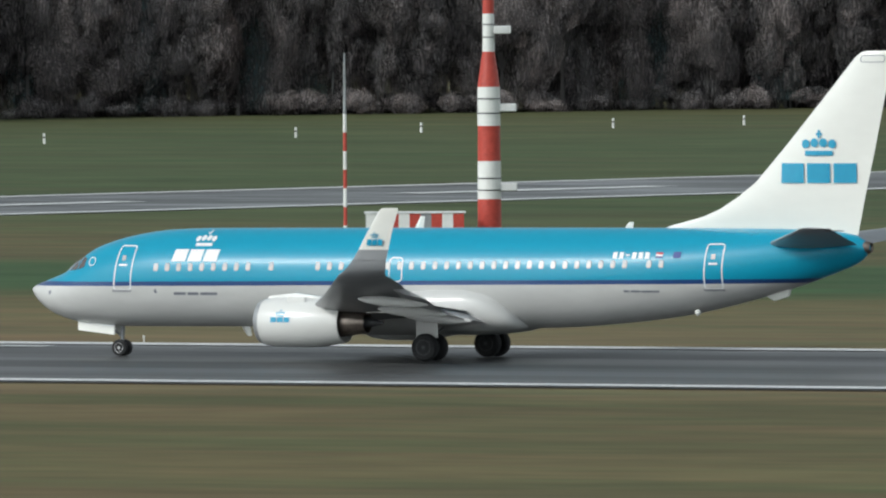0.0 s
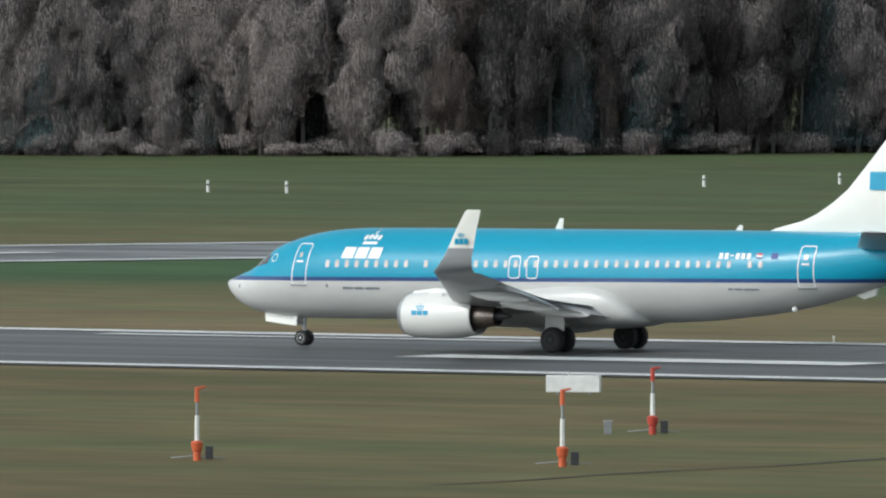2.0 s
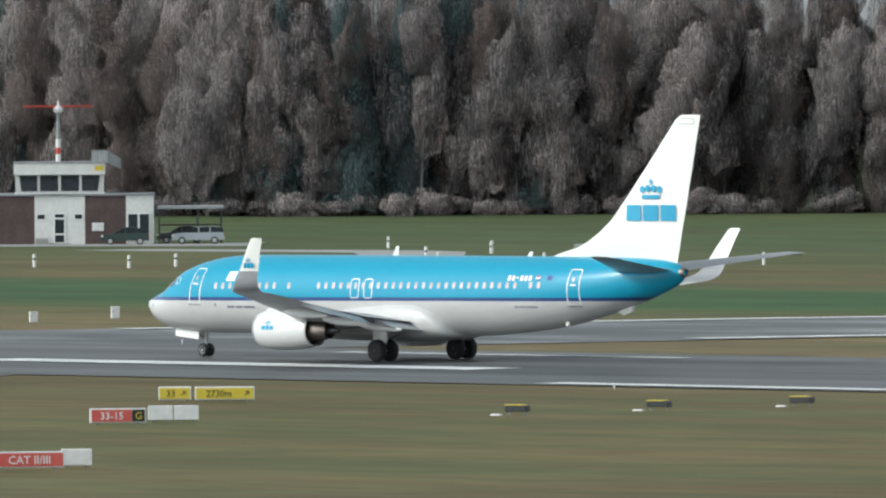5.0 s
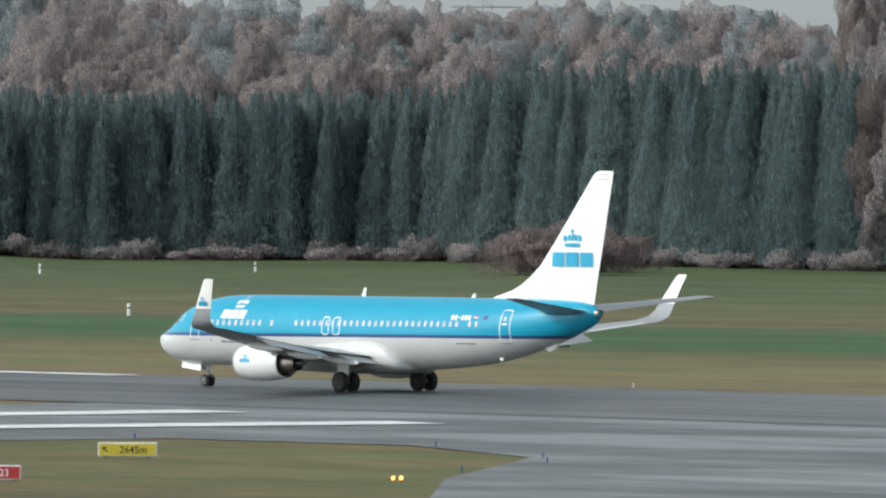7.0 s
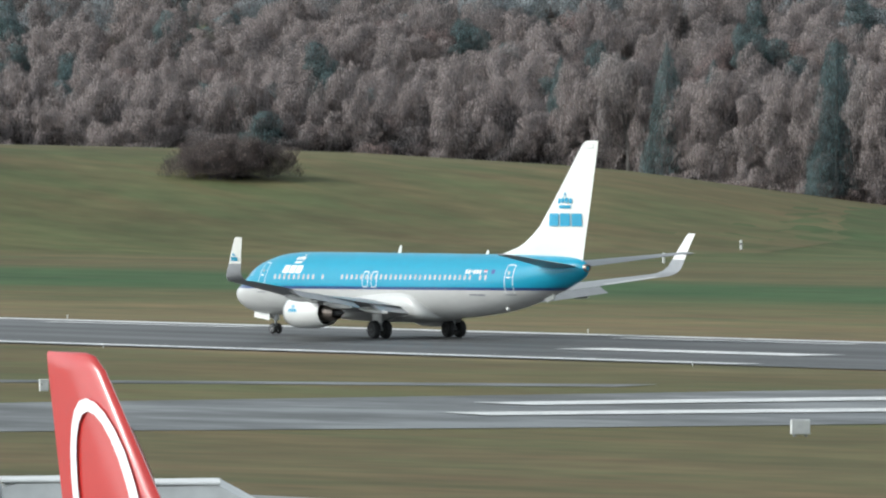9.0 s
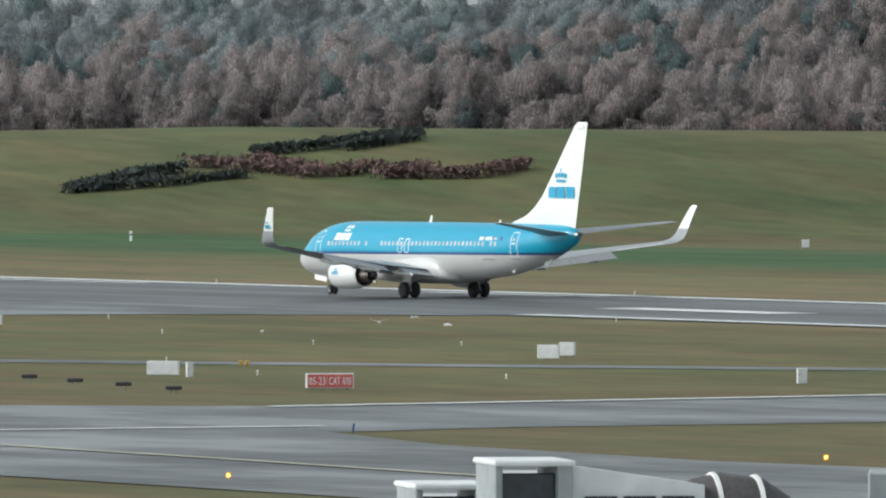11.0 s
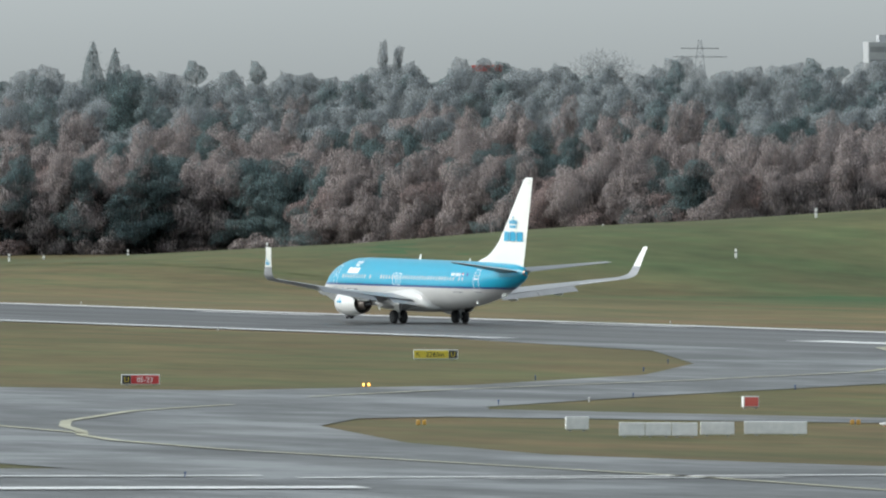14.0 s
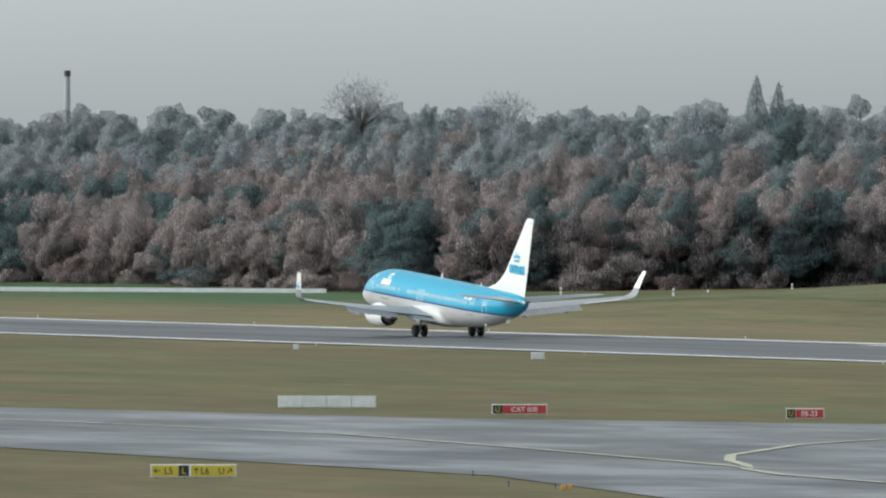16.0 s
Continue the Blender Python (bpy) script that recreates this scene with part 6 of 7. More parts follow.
def car(m, paint, label, length, estate, face):
    c = thing("parked_car", label, "car", m, "parked cars")
    L = length / 2
    prof = [(-L, 0.35), (-L, 0.72), (-L + 0.25, 0.86), (-L * 0.48, 0.96), (L * 0.7 if not estate else L * 0.86, 1.0), (L - 0.04, 0.92), (L, 0.6), (L, 0.35)]
    rings = [[(x * face, -0.84 + d, z) for x, z in prof] for d in (0,)] + [[(x * face, -0.88, z) for x, z in prof], [(x * face, 0.88, z) for x, z in prof], [(x * face * 0.98, 0.84, z) for x, z in prof]]
    part("body", loft(rings[1:3]), paint, c)
    roof = [(-L * 0.45, 0.95), (-L * 0.08, 1.42), (L * 0.35, 1.47), (L * (0.92 if estate else 0.72), 1.40 if estate else 1.3), (L * (0.97 if estate else 0.9), 0.97)]
    part("glasshouse", loft([[(x * face, -0.76, z) for x, z in roof], [(x * face, 0.76, z) for x, z in roof]]), dark_glass, c, "dark windows")
    top = [(-L * 0.10, 1.40), (L * 0.35, 1.475), (L * (0.93 if estate else 0.73), 1.41 if estate else 1.31), (L * 0.35, 1.50), (-L * 0.05, 1.45)]
    part("roof", loft([[(x * face, -0.78, z + 0.01) for x, z in top], [(x * face, 0.78, z + 0.01) for x, z in top]]), paint, c)
    for x in (L * 0.02, L * 0.45):
        part("pillar", boxed(x * face - 0.05, -0.785, 0.95, x * face + 0.05, -0.765, 1.46), paint, c)
    for x in (-L * 0.62, L * 0.62):
        w = part("wheel", spun([(-0.1, 0.2), (-0.1, 0.29), (-0.06, 0.31), (0.1, 0.31), (0.1, 0.2)], (x * face, -0.84, 0.31), 18, axis="y"), tyre, c)
        part("rim", spun([(-0.11, 0.03), (-0.115, 0.19), (-0.05, 0.20)], (x * face, -0.84, 0.31), 14, axis="y"), hub_metal, w)
        part("wheel", spun([(-0.1, 0.2), (-0.1, 0.31), (0.1, 0.31), (0.1, 0.2)], (x * face, 0.80, 0.31), 14, axis="y"), tyre, c)
    part("headlight", boxed(min(-L * face, -L * face + 0.2 * face), -0.885, 0.66, max(-L * face, -L * face + 0.2 * face), -0.70, 0.80, 0.02), white_paint, c)
    part("tail_light", boxed(min(L * face, L * face - 0.1 * face), -0.885, 0.68, max(L * face, L * face - 0.1 * face), -0.74, 0.88, 0.02), lamp_red, c)
    return c


BM = facing(BX, BY)
car(BM @ pose(5.55, -2.3, 0), car_green, "dark green hatchback parked before the station", 4.1, False, 1)
car(BM @ pose(11.8, 0.2, 0), car_silver, "silver estate car parked under the carport", 4.5, True, 1)
car(BM @ pose(10.4, 3.2, 0), car_dark, "dark car parked deep in the carport", 4.2, False, 1)
cp = thing("carport", "flat-roofed steel carport beside the station", "carport", BM @ pose(8.4, -0.4, 0))
part("roof", boxed(0, -0.2, 3.0, 5.6, 5.4, 3.22, 0.02), steel, cp)
for x, y in ((0.1, 0), (3.4, 0), (5.4, 0), (0.1, 5.2), (3.4, 5.2), (5.4, 5.2)):
    part("post", boxed(x - 0.05, y - 0.05, -0.1, x + 0.05, y + 0.05, 3.0), dark_metal, cp)
part("rail", boxed(0.1, 5.15, 1.5, 5.4, 5.25, 1.62), dark_metal, cp)
sheet("perimeter_path", [(-776, 766), (-750, 772), (-742, 769), (-722, 748), (-690, 724), (-697, 719), (-726, 741), (-746, 760), (-776, 757)], 0.04, concrete, "pale paved path to the station", "path")
sheet("station_yard", [polar(46.4, 1108), polar(44.9, 1106), polar(44.85, 1124), polar(46.3, 1124)], 0.03, concrete, "paved yard before the station", "yard")


# ------------------------------------------------------------------ bushes and clipped hedges
def bush(x, y, w, h, n, label, seed, tint=bush_twig):
    r = np.random.default_rng(seed)
    v, f = [], []
    for k in range(46):
        a, t = r.uniform(0, 6.28), r.uniform(0.2, 1)
        tapered(v, f, (r.normal(0, w * 0.10), r.normal(0, w * 0.08), -0.1), (math.cos(a) * w * 0.42 * t, math.sin(a) * w * 0.3 * t, h * (1 - 0.45 * t * t)), 0.09, 0.02, 3)
    wood = len(f)
    for k in range(16):
        a, q = 2.4 * k, 0.72 * math.sqrt((k + 0.5) / 16)
        clump(r, v, f, np.array((math.cos(a) * w * 0.5 * q, math.sin(a) * w * 0.32 * q, h * 0.52 * math.sqrt(1 - q * q))), w * 0.13, h * 0.36 * math.sqrt(1.05 - q * q), 0)
    for k in range(n):
        a, q = r.uniform(0, 6.28), math.sqrt(r.uniform(0, 1))
        px, py = math.cos(a) * w * 0.5 * q, math.sin(a) * w * 0.32 * q
        top = h * math.sqrt(max(0.02, 1 - q ** 2.6)) * (0.92 + 0.08 * math.sin(px * 1.3))
        p = np.array((px, py, top * (1 - r.uniform(0, 1) ** 1.3 * 0.95)))
        d = np.array((px * 0.5 / w, py * 0.5 / w, 0.7)) + r.normal(0, 0.35, 3)
        d = d / np.linalg.norm(d) * r.uniform(0.35, 0.9)
        s = r.normal(0, 1, 3)
        s = s / np.linalg.norm(s) * r.uniform(0.03, 0.07)
        m = len(v)
        v += [p - s, p + s, p + d]
        f.append((m, m + 1, m + 2))
    v, f = np.array(v), f
    b_ = thing("bush", label, "bush", facing(x, y))
    for name, faces, mat in (("stem", f[:wood], bark), ("crown", f[wood:], tint)):
        used = sorted({q for t in faces for q in t})
        index = {q: n for n, q in enumerate(used)}
        me = bpy.data.meshes.new(name)
        me.from_pydata(v[used].tolist(), [], [tuple(index[q] for q in t) for t in faces])
        me.materials.append(mat)
        o = new(name, me)
        o.parent = b_
    return b_


bush(-552, 950, 17.6, 4.4, 11000, "low wide leafless brown bush in the far grass", 3)
bush(-672, 892, 18.8, 7.3, 14000, "large round leafless brown bush standing alone in the grass", 4)
bush(-1118, 770, 15, 4.6, 6000, "leafless brown bush on the grass bank", 8)
bush(-985, 862, 16, 5.2, 6000, "leafless reddish bush before the wood", 5, russet)
bush(-1000, 880, 15, 4.8, 5000, "leafless reddish bush before the wood", 6, russet)


def hedge(paths, mats_index, label, seed, h=0.95, w=1.5):
    r = np.random.default_rng(seed)
    v, f = [], []
    for path in paths:
        for (x0, y0), (x1, y1) in zip(path, path[1:]):
            n = max(2, int(math.hypot(x1 - x0, y1 - y0) * 75))
            for k in range(n):
                t = r.uniform()
                x, y = x0 + (x1 - x0) * t + r.uniform(-w, w) * 0.6, y0 + (y1 - y0) * t + r.uniform(-w, w) * 0.6
                p = np.array((x, y, rise(x, y) + h * (1 - r.uniform() ** 2)))
                s, d = r.normal(0, 0.17, 3), r.normal(0, 0.22, 3)
                m = len(v)
                v += [p - s, p + s, p + d]
                f.append((m, m + 1, m + 2))
    v = np.array(v)
    me = bpy.data.meshes.new("clipped_hedge")
    me.from_pydata(v.tolist(), [], f)
    me.materials.append(WOOD_MATS[mats_index])
    return tagged(new("clipped_hedge", me), label, "hedge")


hedge([[(-1174, 682), (-1176.5, 692), (-1184.7, 708)], [(-1173.8, 692.7), (-1180.4, 705.2)]], 9, "dark green clipped hedge strip on the bank", 11)
hedge([[(-1157.7, 650.6), (-1165, 663), (-1166.7, 669.2)], [(-1157.8, 652.5), (-1158.1, 664.2)]], 9, "dark green clipped hedge strip on the bank", 12)
hedge([[(-1158.6, 665.2), (-1159.2, 672.2)]], 9, "row of small dark green shrubs on the bank", 13, 0.7, 1.0)
hedge([[(-1169.9, 671.8), (-1166.3, 674.0), (-1163.1, 675.5)], [(-1168.3, 678.5), (-1163.3, 679.0), (-1160.0, 680.8)]], 10, "russet clipped hedge band on the bank", 14, 1.1, 2.2)
hedge([[(-1156.4, 677.0), (-1156.1, 681.5), (-1157.5, 686.9)], [(-1163, 675.5), (-1158, 678)]], 10, "russet clipped hedge band on the bank", 15, 1.1, 2.2)
hedge([[(-1152.3, 684.0), (-1154.8, 691.5)], [(-1152.3, 685), (-1148.1, 692.9), (-1152.3, 701.5)]], 10, "russet clipped hedge band on the bank", 16, 1.1, 2.0)

# long white barrier before the wood
fx0, fy0 = polar(69.3, 1680)
wb_ = thing("white_barrier", "long low white barrier before the wood", "barrier", Matrix())
pts = [polar(70.2, 1690), polar(69.0, 1690), polar(68.2, 1682), polar(67.55, 1676)]
for (x0, y0), (x1, y1) in zip(pts, pts[1:]):
    b = bmesh.new()
    d = Vector((x1 - x0, y1 - y0, 0)).normalized()
    nrm = Vector((-d.y, d.x, 0)) * 0.1
    z0, z1 = rise(x0, y0), rise(x1, y1)
    a0, a1 = Vector((x0, y0, z0)), Vector((x1, y1, z1))
    loft([[a0 - nrm, a0 + nrm, a0 + nrm + Vector((0, 0, 0.55)), a0 - nrm + Vector((0, 0, 0.55))], [a1 - nrm, a1 + nrm, a1 + nrm + Vector((0, 0, 0.55)), a1 - nrm + Vector((0, 0, 0.55))]], bm=b)
    part("rail", b, board_white, wb_)

# ------------------------------------------------------------------ far roofs and towers over the trees
far_grey = material("far_concrete", (0.36, 0.37, 0.38), (0.46, 0.47, 0.48), 0.8, grain=0.5, stain=0.1)
far_window = material("far_window_band", (0.22, 0.23, 0.24), (0.30, 0.31, 0.32), 0.5, grain=0.5, stain=0.1)


def tower_block(az, r, w, top, label, floors):
    x, y = polar(az, r)
    g0 = rise(x, y)
    t = thing("tower_block", label, "building", facing(x, y, 12, g0))
    body = part("wall", boxed(-w / 2, 0, 0, w / 2, w * 0.6, top - g0, 0.1), far_grey, t)
    for k in range(floors):
        z = (top - g0) - 2.4 - k * 2.9
        part("window_band", boxed(-w * 0.46, -0.05, z, w * 0.46, -0.004, z + 1.3), far_window, t)
    part("roof_hut", boxed(-w * 0.2, w * 0.2, top - g0, w * 0.2, w * 0.5, top - g0 + 1.6), far_grey, t)


tower_block(62.195, 3000, 9.6, 36, "pale grey tower block over the trees", 5)
tower_block(68.5, 2700, 8, 25, "white flat-roofed building among the trees", 2)
x, y = polar(68.68, 2750)
ch = thing("chimney", "tall grey chimney over the trees", "chimney", facing(x, y))
part("shaft", tube(bmesh.new(), (0, 0, 0), (0, 0, 35 - rise(x, y)), 0.75, 0.6, 14), far_grey, ch)
part("rim", tube(bmesh.new(), (0, 0, 34 - rise(x, y)), (0, 0, 35.2 - rise(x, y)), 0.7, 0.7, 14), dark_metal, ch)
x, y = polar(63.95, 3000)
wt = thing("water_tower", "red-roofed building over the trees", "building", facing(x, y))
part("body", boxed(-3.2, 0, 0, 3.2, 5, 29 - rise(x, y), 0.1), far_grey, wt)
part("roof", boxed(-3.5, -0.2, 29 - rise(x, y), 3.5, 5.2, 30.4 - rise(x, y), 0.1), red_paint, wt)


def pylon(az, r, top):
    x, y = polar(az, r)
    g0 = rise(x, y)
    h = top - g0
    p = thing("power_pylon", "faint grey lattice power pylon on the horizon", "pylon", facing(x, y), "power pylons")
    b = bmesh.new()
    for sx in (-1, 1):
        for sy in (-1, 1):
            tube(b, (sx * 3, sy * 3, 0), (sx * 0.4, sy * 0.4, h), 0.14, 0.09, 4)
    part("legs", b, steel, p)
    b = bmesh.new()
    for k in range(9):
        z0, z1 = h * k / 9, h * (k + 1) / 9
        w0, w1 = 3 - 2.6 * k / 9, 3 - 2.6 * (k + 1) / 9
        tube(b, (-w0, -w0, z0), (w1, -w1, z1), 0.07, 0.07, 3)
        tube(b, (w0, -w0, z0), (-w1, -w1, z1), 0.07, 0.07, 3)
    part("bracing", b, steel, p)
    for z, w in ((h * 0.80, 7), (h * 0.90, 5)):
        part("crossarm", tube(bmesh.new(), (-w, 0, z), (w, 0, z), 0.12, 0.12, 4), steel, p)


pylon(63.02, 3400, 39)
pylon(61.21, 3400, 41)
pylon(49.1, 2600, 38)

# ------------------------------------------------------------------ terminal side: pole, parked tail, boarding bridges
PX, PY = polar(56.81, 420)
lp = thing("apron_mast", "slender white mast with red bands and small aerials", "mast", facing(PX, PY))
part("lower_pole", tube(bmesh.new(), (0, 0, -0.2), (0, 0, 13.1), 0.29, 0.23, 20), white_paint, lp, "white lower pole")
for z0, z1 in ((6.3, 6.78), (5.25, 5.75), (4.35, 4.85)):
    part("red_band", tube(bmesh.new(), (0, 0, z0), (0, 0, z1), 0.272, 0.270, 20), red_paint, lp)
for k in range(12):
    part("upper_band", tube(bmesh.new(), (0, 0, 13.17 + k * 0.56), (0, 0, 13.17 + (k + 1) * 0.56), 0.185, 0.18, 16), red_paint if k % 2 == 0 else white_paint, lp)
part("platform_ring", spun([(13.05, 0.18), (13.05, 0.34), (13.17, 0.34), (13.17, 0.18)], (0, 0, 0), 18, axis="z"), steel, lp)
part("equipment_box", boxed(-0.30, -0.45, 5.78, 0.22, -0.26, 6.26, 0.02), board_white, lp, "white equipment box")
for sx in (-1, 1):
    part("obstruction_light", boxed(sx * 0.36 - 0.09, -0.1, 5.3, sx * 0.36 + 0.09, 0.1, 5.6, 0.03), orange_paint, lp, "orange obstruction light")
part("camera_arm", tube(tube(bmesh.new(), (0.2, 0, 6.62), (0.95, 0, 6.58), 0.03), (0.9, 0, 6.58), (0.9, 0, 7.1), 0.03), steel, lp)
part("surveillance_camera", boxed(0.78, -0.2, 6.72, 0.98, 0.12, 7.1, 0.04), concrete, lp)
part("surveillance_camera", boxed(0.62, -0.2, 7.1, 0.78, 0.1, 7.42, 0.04), concrete, lp)
aer = bmesh.new()
for a, b_ in (((-0.18, 0, 16.9), (-0.95, 0, 17.05)), ((-0.95, 0, 17.0), (-0.95, 0, 17.45)), ((-0.30, 0, 15.5), (-0.30, 0, 17.25)), ((-0.18, 0, 15.75), (-0.32, 0, 15.75)), ((-0.18, 0, 16.9), (-0.32, 0, 16.9))):
    tube(aer, a, b_, 0.045, 0.045, 8)
part("stub_aerial", aer, board_white, lp, "white bent aerial")

tail_red = livery("red_tail_paint", (0.52, 0.03, 0.025), 0.3, 0.4)
TX, TY = polar(56.04, 195)
az_t = math.degrees(math.atan2(-TX, TY))
ta = thing("parked_airliner", "parked airliner with a red fin and a white ring on it", "airplane", pose(TX, TY, 0, 0, 0, az_t + 121))
# local x runs from the nose to the tail; the fin's top stands over the origin
rings = []
for x in (0, 0.5, 1.5, 3, 5, 8, 12, 18, 24, 28, 30, 32, 34, 36, 37.8):
    c, v, h = hull(x)
    rings.append([(x - 37.6, h * math.cos(2 * math.pi * k / 28), c + v * math.sin(2 * math.pi * k / 28)) for k in range(28)])
part("fuselage", loft(rings), belly_grey, ta, "white hull", smooth=True)
rings = []
for z, le, te, t in FIN:
    rings.append([(x - 37.6, w * 1.2, z) for x, w in foil(le, te, 0, t)])
tfin = part("fin", loft(rings), tail_red, ta, "red fin", smooth=True)
for star in (1, -1):
    b = bmesh.new()
    n = 26
    for k in range(n):
        a0, a1 = radians(-60 + 300 * k / n), radians(-60 + 300 * (k + 1) / n)
        quad = []
        for a, r in ((a0, 1.0), (a1, 1.0), (a1, 0.80), (a0, 0.80)):
            z = 9.35 + 2.45 * (r if r == 1.0 else 0.92) * math.sin(a)
            x = 36.65 + 1.12 * r * math.cos(a) + 0.37 * (z - 9.35)
            quad.append(b.verts.new((x - 37.6, -star * (fin_half(min(x, 38.6), z) * 1.2 + 0.04), z)))
        b.faces.new(quad)
    part("ring_emblem", b, logo_white, tfin, "white ring shape")
for x, y, r in ((-33.6, 0.2, 0.345), (-18, 2.86, 0.56), (-18, -2.86, 0.56)):
    wheel("wheel", part("landing_gear", tube(bmesh.new(), (x, y, r), (x, y, 1.8), 0.1), strut_metal, ta), x, y + (0.3 if y >= 0 else -0.3), r, 0.35)

bridge_white = material("bridge_white", (0.60, 0.61, 0.60), (0.74, 0.75, 0.74), 0.45, grain=2, stain=0.5)
bridge_grey = material("bridge_grey", (0.22, 0.24, 0.24), (0.32, 0.34, 0.34), 0.5, grain=2, stain=0.5)
hood_dark = material("folding_hood", (0.06, 0.055, 0.055), (0.10, 0.09, 0.09), 0.8, grain=8, stain=2)


def bridge(az, r, top, turn, label, mirror=1):
    x, y = polar(az, r)
    j = thing("boarding_bridge", label, "boarding bridge", facing(x, y, turn), "boarding bridges")
    m = mirror
    def bx(x0, y0, z0, x1, y1, z1, bv=0.03):
        return boxed(min(x0 * m, x1 * m), y0, z0, max(x0 * m, x1 * m), y1, z1, bv)
    part("end_frame", bx(-0.9, 0, top - 3.2, -0.72, 2.6, top), bridge_grey, j, "grey end frame")
    part("end_frame", bx(0.55, -0.1, top - 3.2, 0.9, 2.7, top + 0.02), bridge_grey, j, "grey end frame")
    part("cab_roof", bx(-0.95, -0.15, top - 0.06, 0.95, 2.75, top + 0.08, 0.04), bridge_white, j, "white cab roof")
    part("cab_glass", bx(-0.72, 0.25, top - 3.0, 0.55, 2.4, top - 0.22), dark_glass, j, "dark cab glazing")
    part("cab_floor", bx(-0.95, -0.1, top - 3.4, 0.95, 2.7, top - 3.2), bridge_grey, j)
    rings = []
    for xx, t, d in ((0.9, top - 0.05, 0.2), (4.0, top - 0.5, 0.1)):
        rings.append([(xx * m, d, t - 2.9), (xx * m, 2.5, t - 2.9), (xx * m, 2.5, t), (xx * m, d, t)])
    part("tunnel", loft(rings), bridge_white, j, "white tunnel")
    for k in range(3):
        part("tunnel_window", bx(1.2 + k * 0.9, 0.02, top - 1.75, 1.95 + k * 0.9, 0.10, top - 0.75, 0.01), dark_glass, j)
    hood = part("hood", loft([[(xx * m, 1.3 + rr * math.cos(a), top - 1.9 + rr * math.sin(a)) for a in [math.pi * 2 * q / 20 for q in range(20)]] for xx, rr in ((3.9, 1.5), (4.6, 1.65), (5.6, 1.5), (6.2, 1.1))]), hood_dark, j, "dark folding hood", smooth=True)
    for xx, rr in ((4.35, 1.66), (5.35, 1.60)):
        part("hood_rib", loft([[(q2 * m, 1.3 + rr * math.cos(a), top - 1.9 + rr * math.sin(a)) for a in [math.pi * 2 * q / 20 for q in range(20)]] for q2 in (xx, xx + 0.10)]), white_paint, hood, "white hood rib")
    for xx in (0.0, 3.2):
        part("column", bx(xx - 0.25, 1.0, 0, xx + 0.25, 1.5, top - 3.0), steel, j)


bridge(58.63, 300, 7.45, 10, "boarding bridge with a white roof and dark glazed cab")
bridge(58.98, 305, 6.75, 10, "boarding bridge with a white roof and dark glazed cab")


def walkway(az, r, top, w, label):
    x, y = polar(az, r)
    j = thing("boarding_gangway", label, "boarding bridge", facing(x, y), "boarding gangways")
    prof = [(-w / 2, top - 1.0), (-w / 2 + 0.05, top - 0.1), (-w / 2 + 0.4, top), (w * 0.1, top + 0.02), (w / 2 - 0.3, top - 0.45), (w / 2, top - 0.75), (w / 2, top - 3.0), (-w / 2, top - 3.0)]
    part("shell", loft([[(a, 0, b_) for a, b_ in prof], [(a, 2.6, b_ + 0.1) for a, b_ in prof]]), bridge_white, j, "white curved shell")
    part("end_frame", boxed(-w / 2 - 0.55, -0.2, top - 3.0, -w / 2 - 0.02, 2.7, top - 0.05, 0.04), bridge_grey, j, "grey end frame")
    part("roof_trim", boxed(-w / 2 - 0.1, -0.1, top + 0.03, w * 0.12, 2.7, top + 0.10, 0.02), bridge_white, j)
    part("hood", loft([[(-w * 0.06 + 1.05 * math.cos(a), d, top - 1.55 + 0.8 * math.sin(a)) for a in [math.pi * 2 * q / 20 for q in range(20)]] for d in (-0.35, -0.02)]), bridge_grey, j, "grey rounded hood")
    part("hood_opening", loft([[(-w * 0.06 + 0.8 * math.cos(a), d, top - 1.62 + 0.62 * math.sin(a)) for a in [math.pi * 2 * q / 20 for q in range(20)]] for d in (-0.42, -0.36)]), hood_dark, j)
    for xx in (-w * 0.3, w * 0.3):
        part("column", boxed(xx - 0.2, 1.0, 0, xx + 0.2, 1.4, top - 3.0), steel, j)


walkway(56.79, 310, 7.0, 3.0, "white curved boarding gangway with a grey hood")
walkway(56.18, 308, 7.0, 2.9, "white curved boarding gangway with a grey hood")
walkway(55.55, 306, 7.0, 2.9, "white curved boarding gangway with a grey hood")


# ------------------------------------------------------------------ gulls resting on the grass
feather = material("gull_white", (0.66, 0.66, 0.65), (0.78, 0.78, 0.77), 0.7)
feather_grey = material("gull_grey", (0.36, 0.38, 0.40), (0.46, 0.48, 0.50), 0.7)

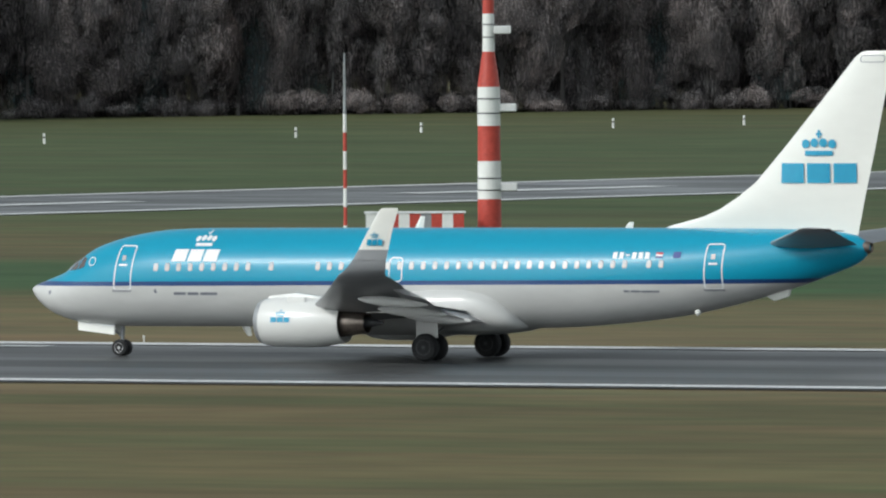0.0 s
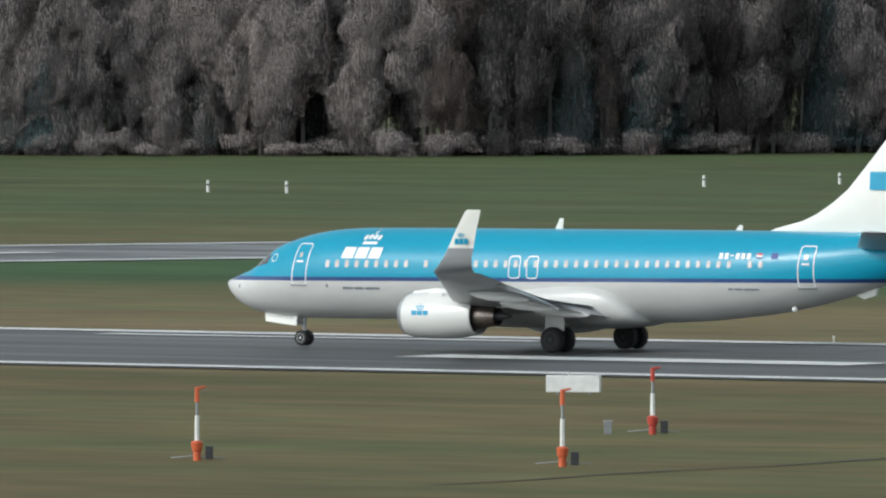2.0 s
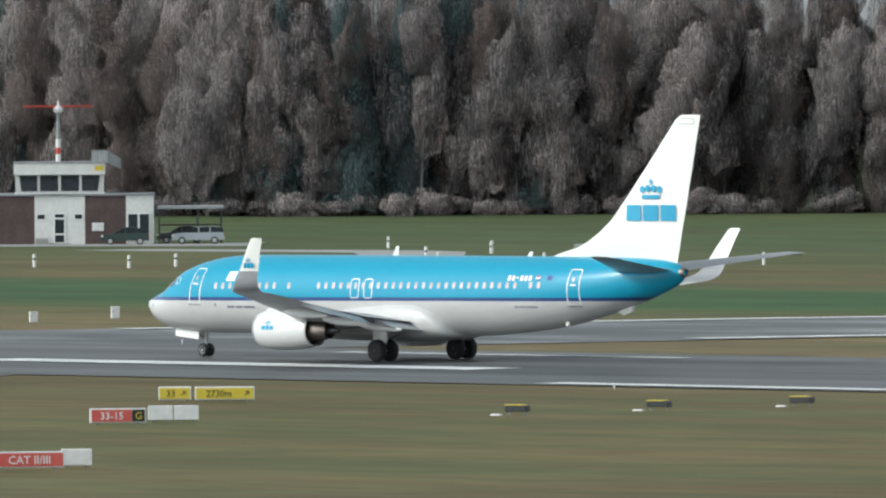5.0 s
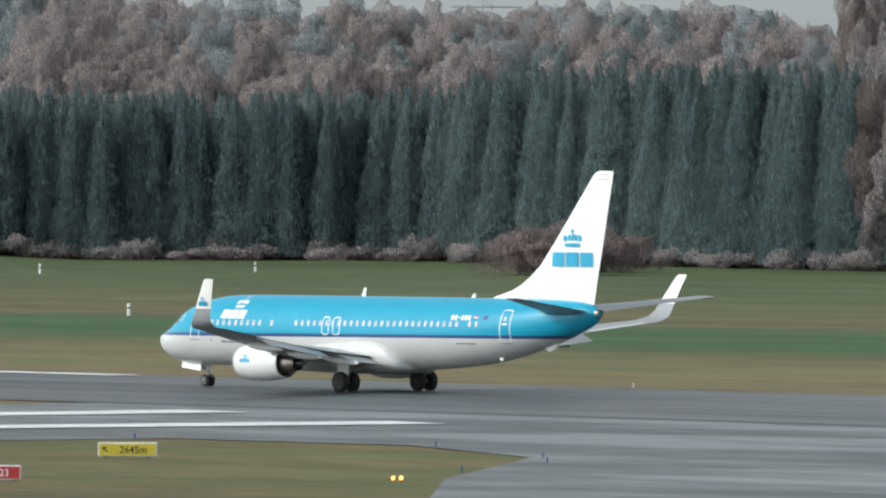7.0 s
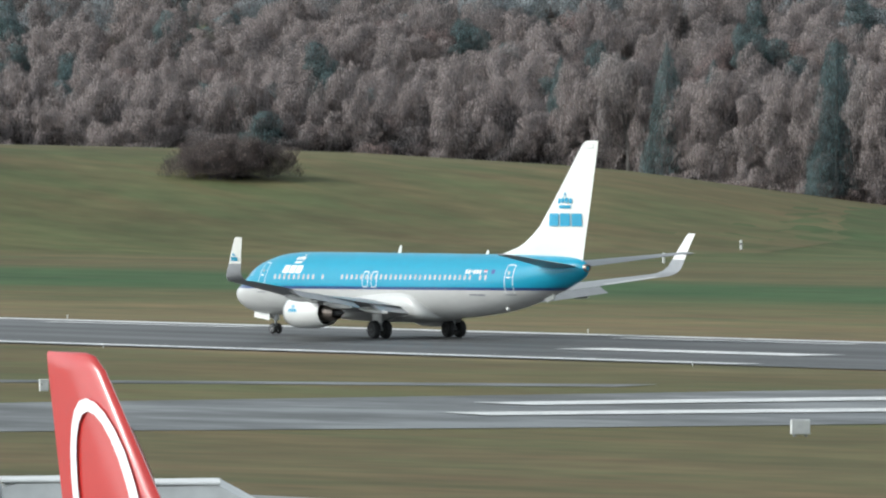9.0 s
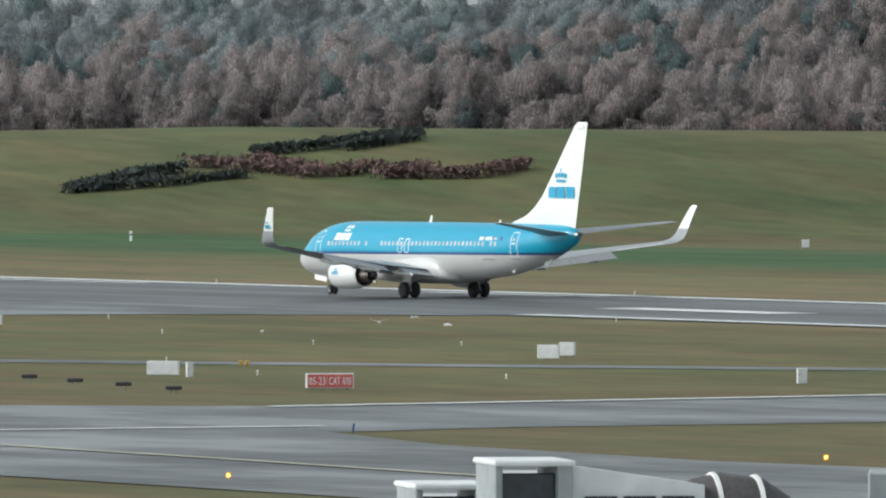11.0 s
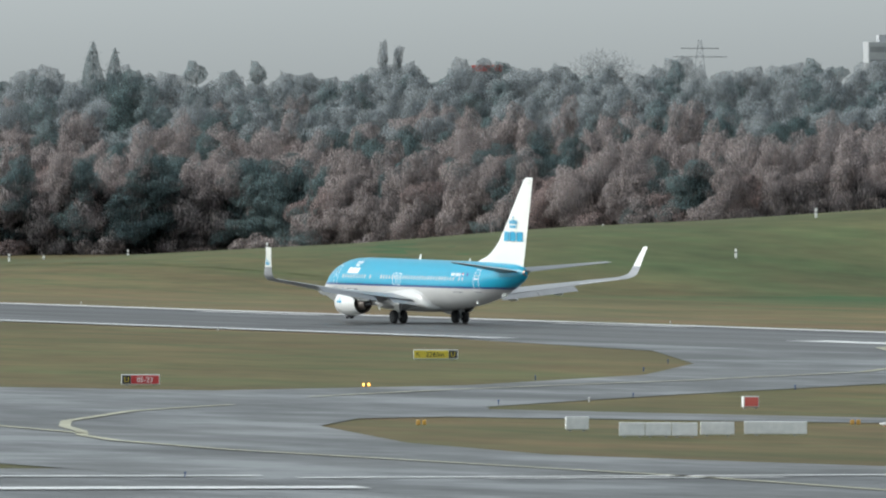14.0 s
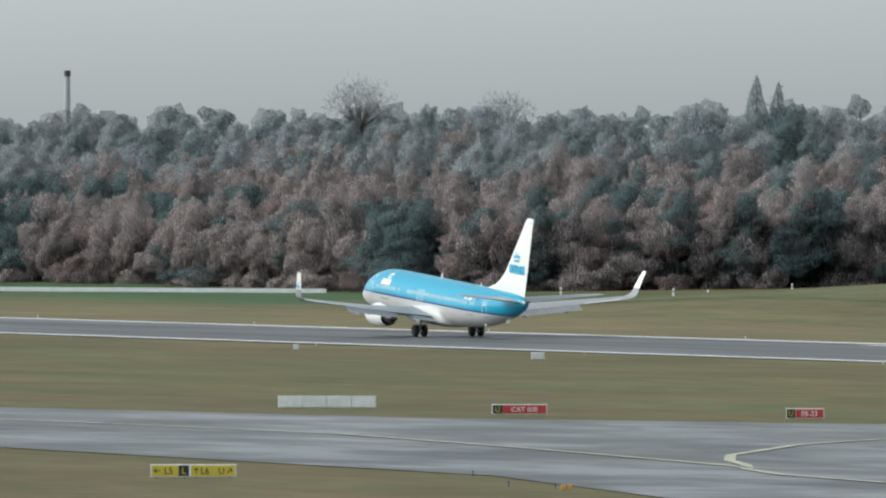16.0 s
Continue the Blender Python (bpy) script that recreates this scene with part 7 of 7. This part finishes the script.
GULLS = [(-714.0, 426.4, 0, True), (-700.8, 416.0, 77, True), (-641.9, 338.3, 154, False), (-628.2, 340.2, 231, False), (-697.5, 379.9, 308, False), (-669.0, 367.6, 25, False), (-667.6, 366.6, 102, False), (-584.4, 311.8, 179, False), (-694.6, 404.0, 256, False), (-706.9, 424.6, 333, False), (-586.2, 312.8, 50, False)]


def gull(x, y, turn, spread):
    g = thing("gull", "white gull with grey wings on the grass" if not spread else "white gull with spread grey wings low over the grass", "bird", facing(x, y, turn, rise(x, y) + (0.35 if spread else 0.0)), "gulls")
    part("body", spun([(-0.24, 0.02), (-0.15, 0.07), (0.0, 0.10), (0.12, 0.08), (0.2, 0.05), (0.26, 0.06), (0.31, 0.02)], (0, 0, 0.17), 10), feather, g, smooth=True)
    for s in (-1, 1):
        tip = (-0.05, s * 0.62, 0.36) if spread else (-0.30, s * 0.07, 0.19)
        part("wing", loft([[(0.10, s * 0.05, 0.22), (-0.10, s * 0.05, 0.22), (-0.10, s * 0.06, 0.24), (0.10, s * 0.06, 0.24)], [tip, (tip[0] - 0.06, tip[1], tip[2]), (tip[0] - 0.06, tip[1], tip[2] + 0.01), (tip[0], tip[1], tip[2] + 0.01)]]), feather_grey, g, "grey wing")
        if not spread:
            part("leg", tube(bmesh.new(), (0.0, s * 0.03, -0.01), (0.0, s * 0.03, 0.10), 0.012, 0.012, 5), orange_paint, g)
    part("beak", tube(bmesh.new(), (0.30, 0, 0.17), (0.38, 0, 0.16), 0.018, 0.004, 6), sign_yellow, g)


for x, y, turn, spread in GULLS:
    gull(x, y, turn, spread)


# ------------------------------------------------------------------ what moves
def motions():
    walk(airliner, [(t, pose(GEAR - s, LINE, 0.06, 0, up, 0)) for t, s, yaw, pitch, roll, up in RUN])
    walk(radar, [(k * 0.4, pose(*RADAR_AT, 0, 0, 20 + 72 * k)) for k in range(41)])
    walk(sock, [(k * 0.5, pose(0, 0, 3.72, 0, 4 * math.sin(k * 1.3), 6 * math.sin(k * 0.9 + 1))) for k in range(33)])


motions()
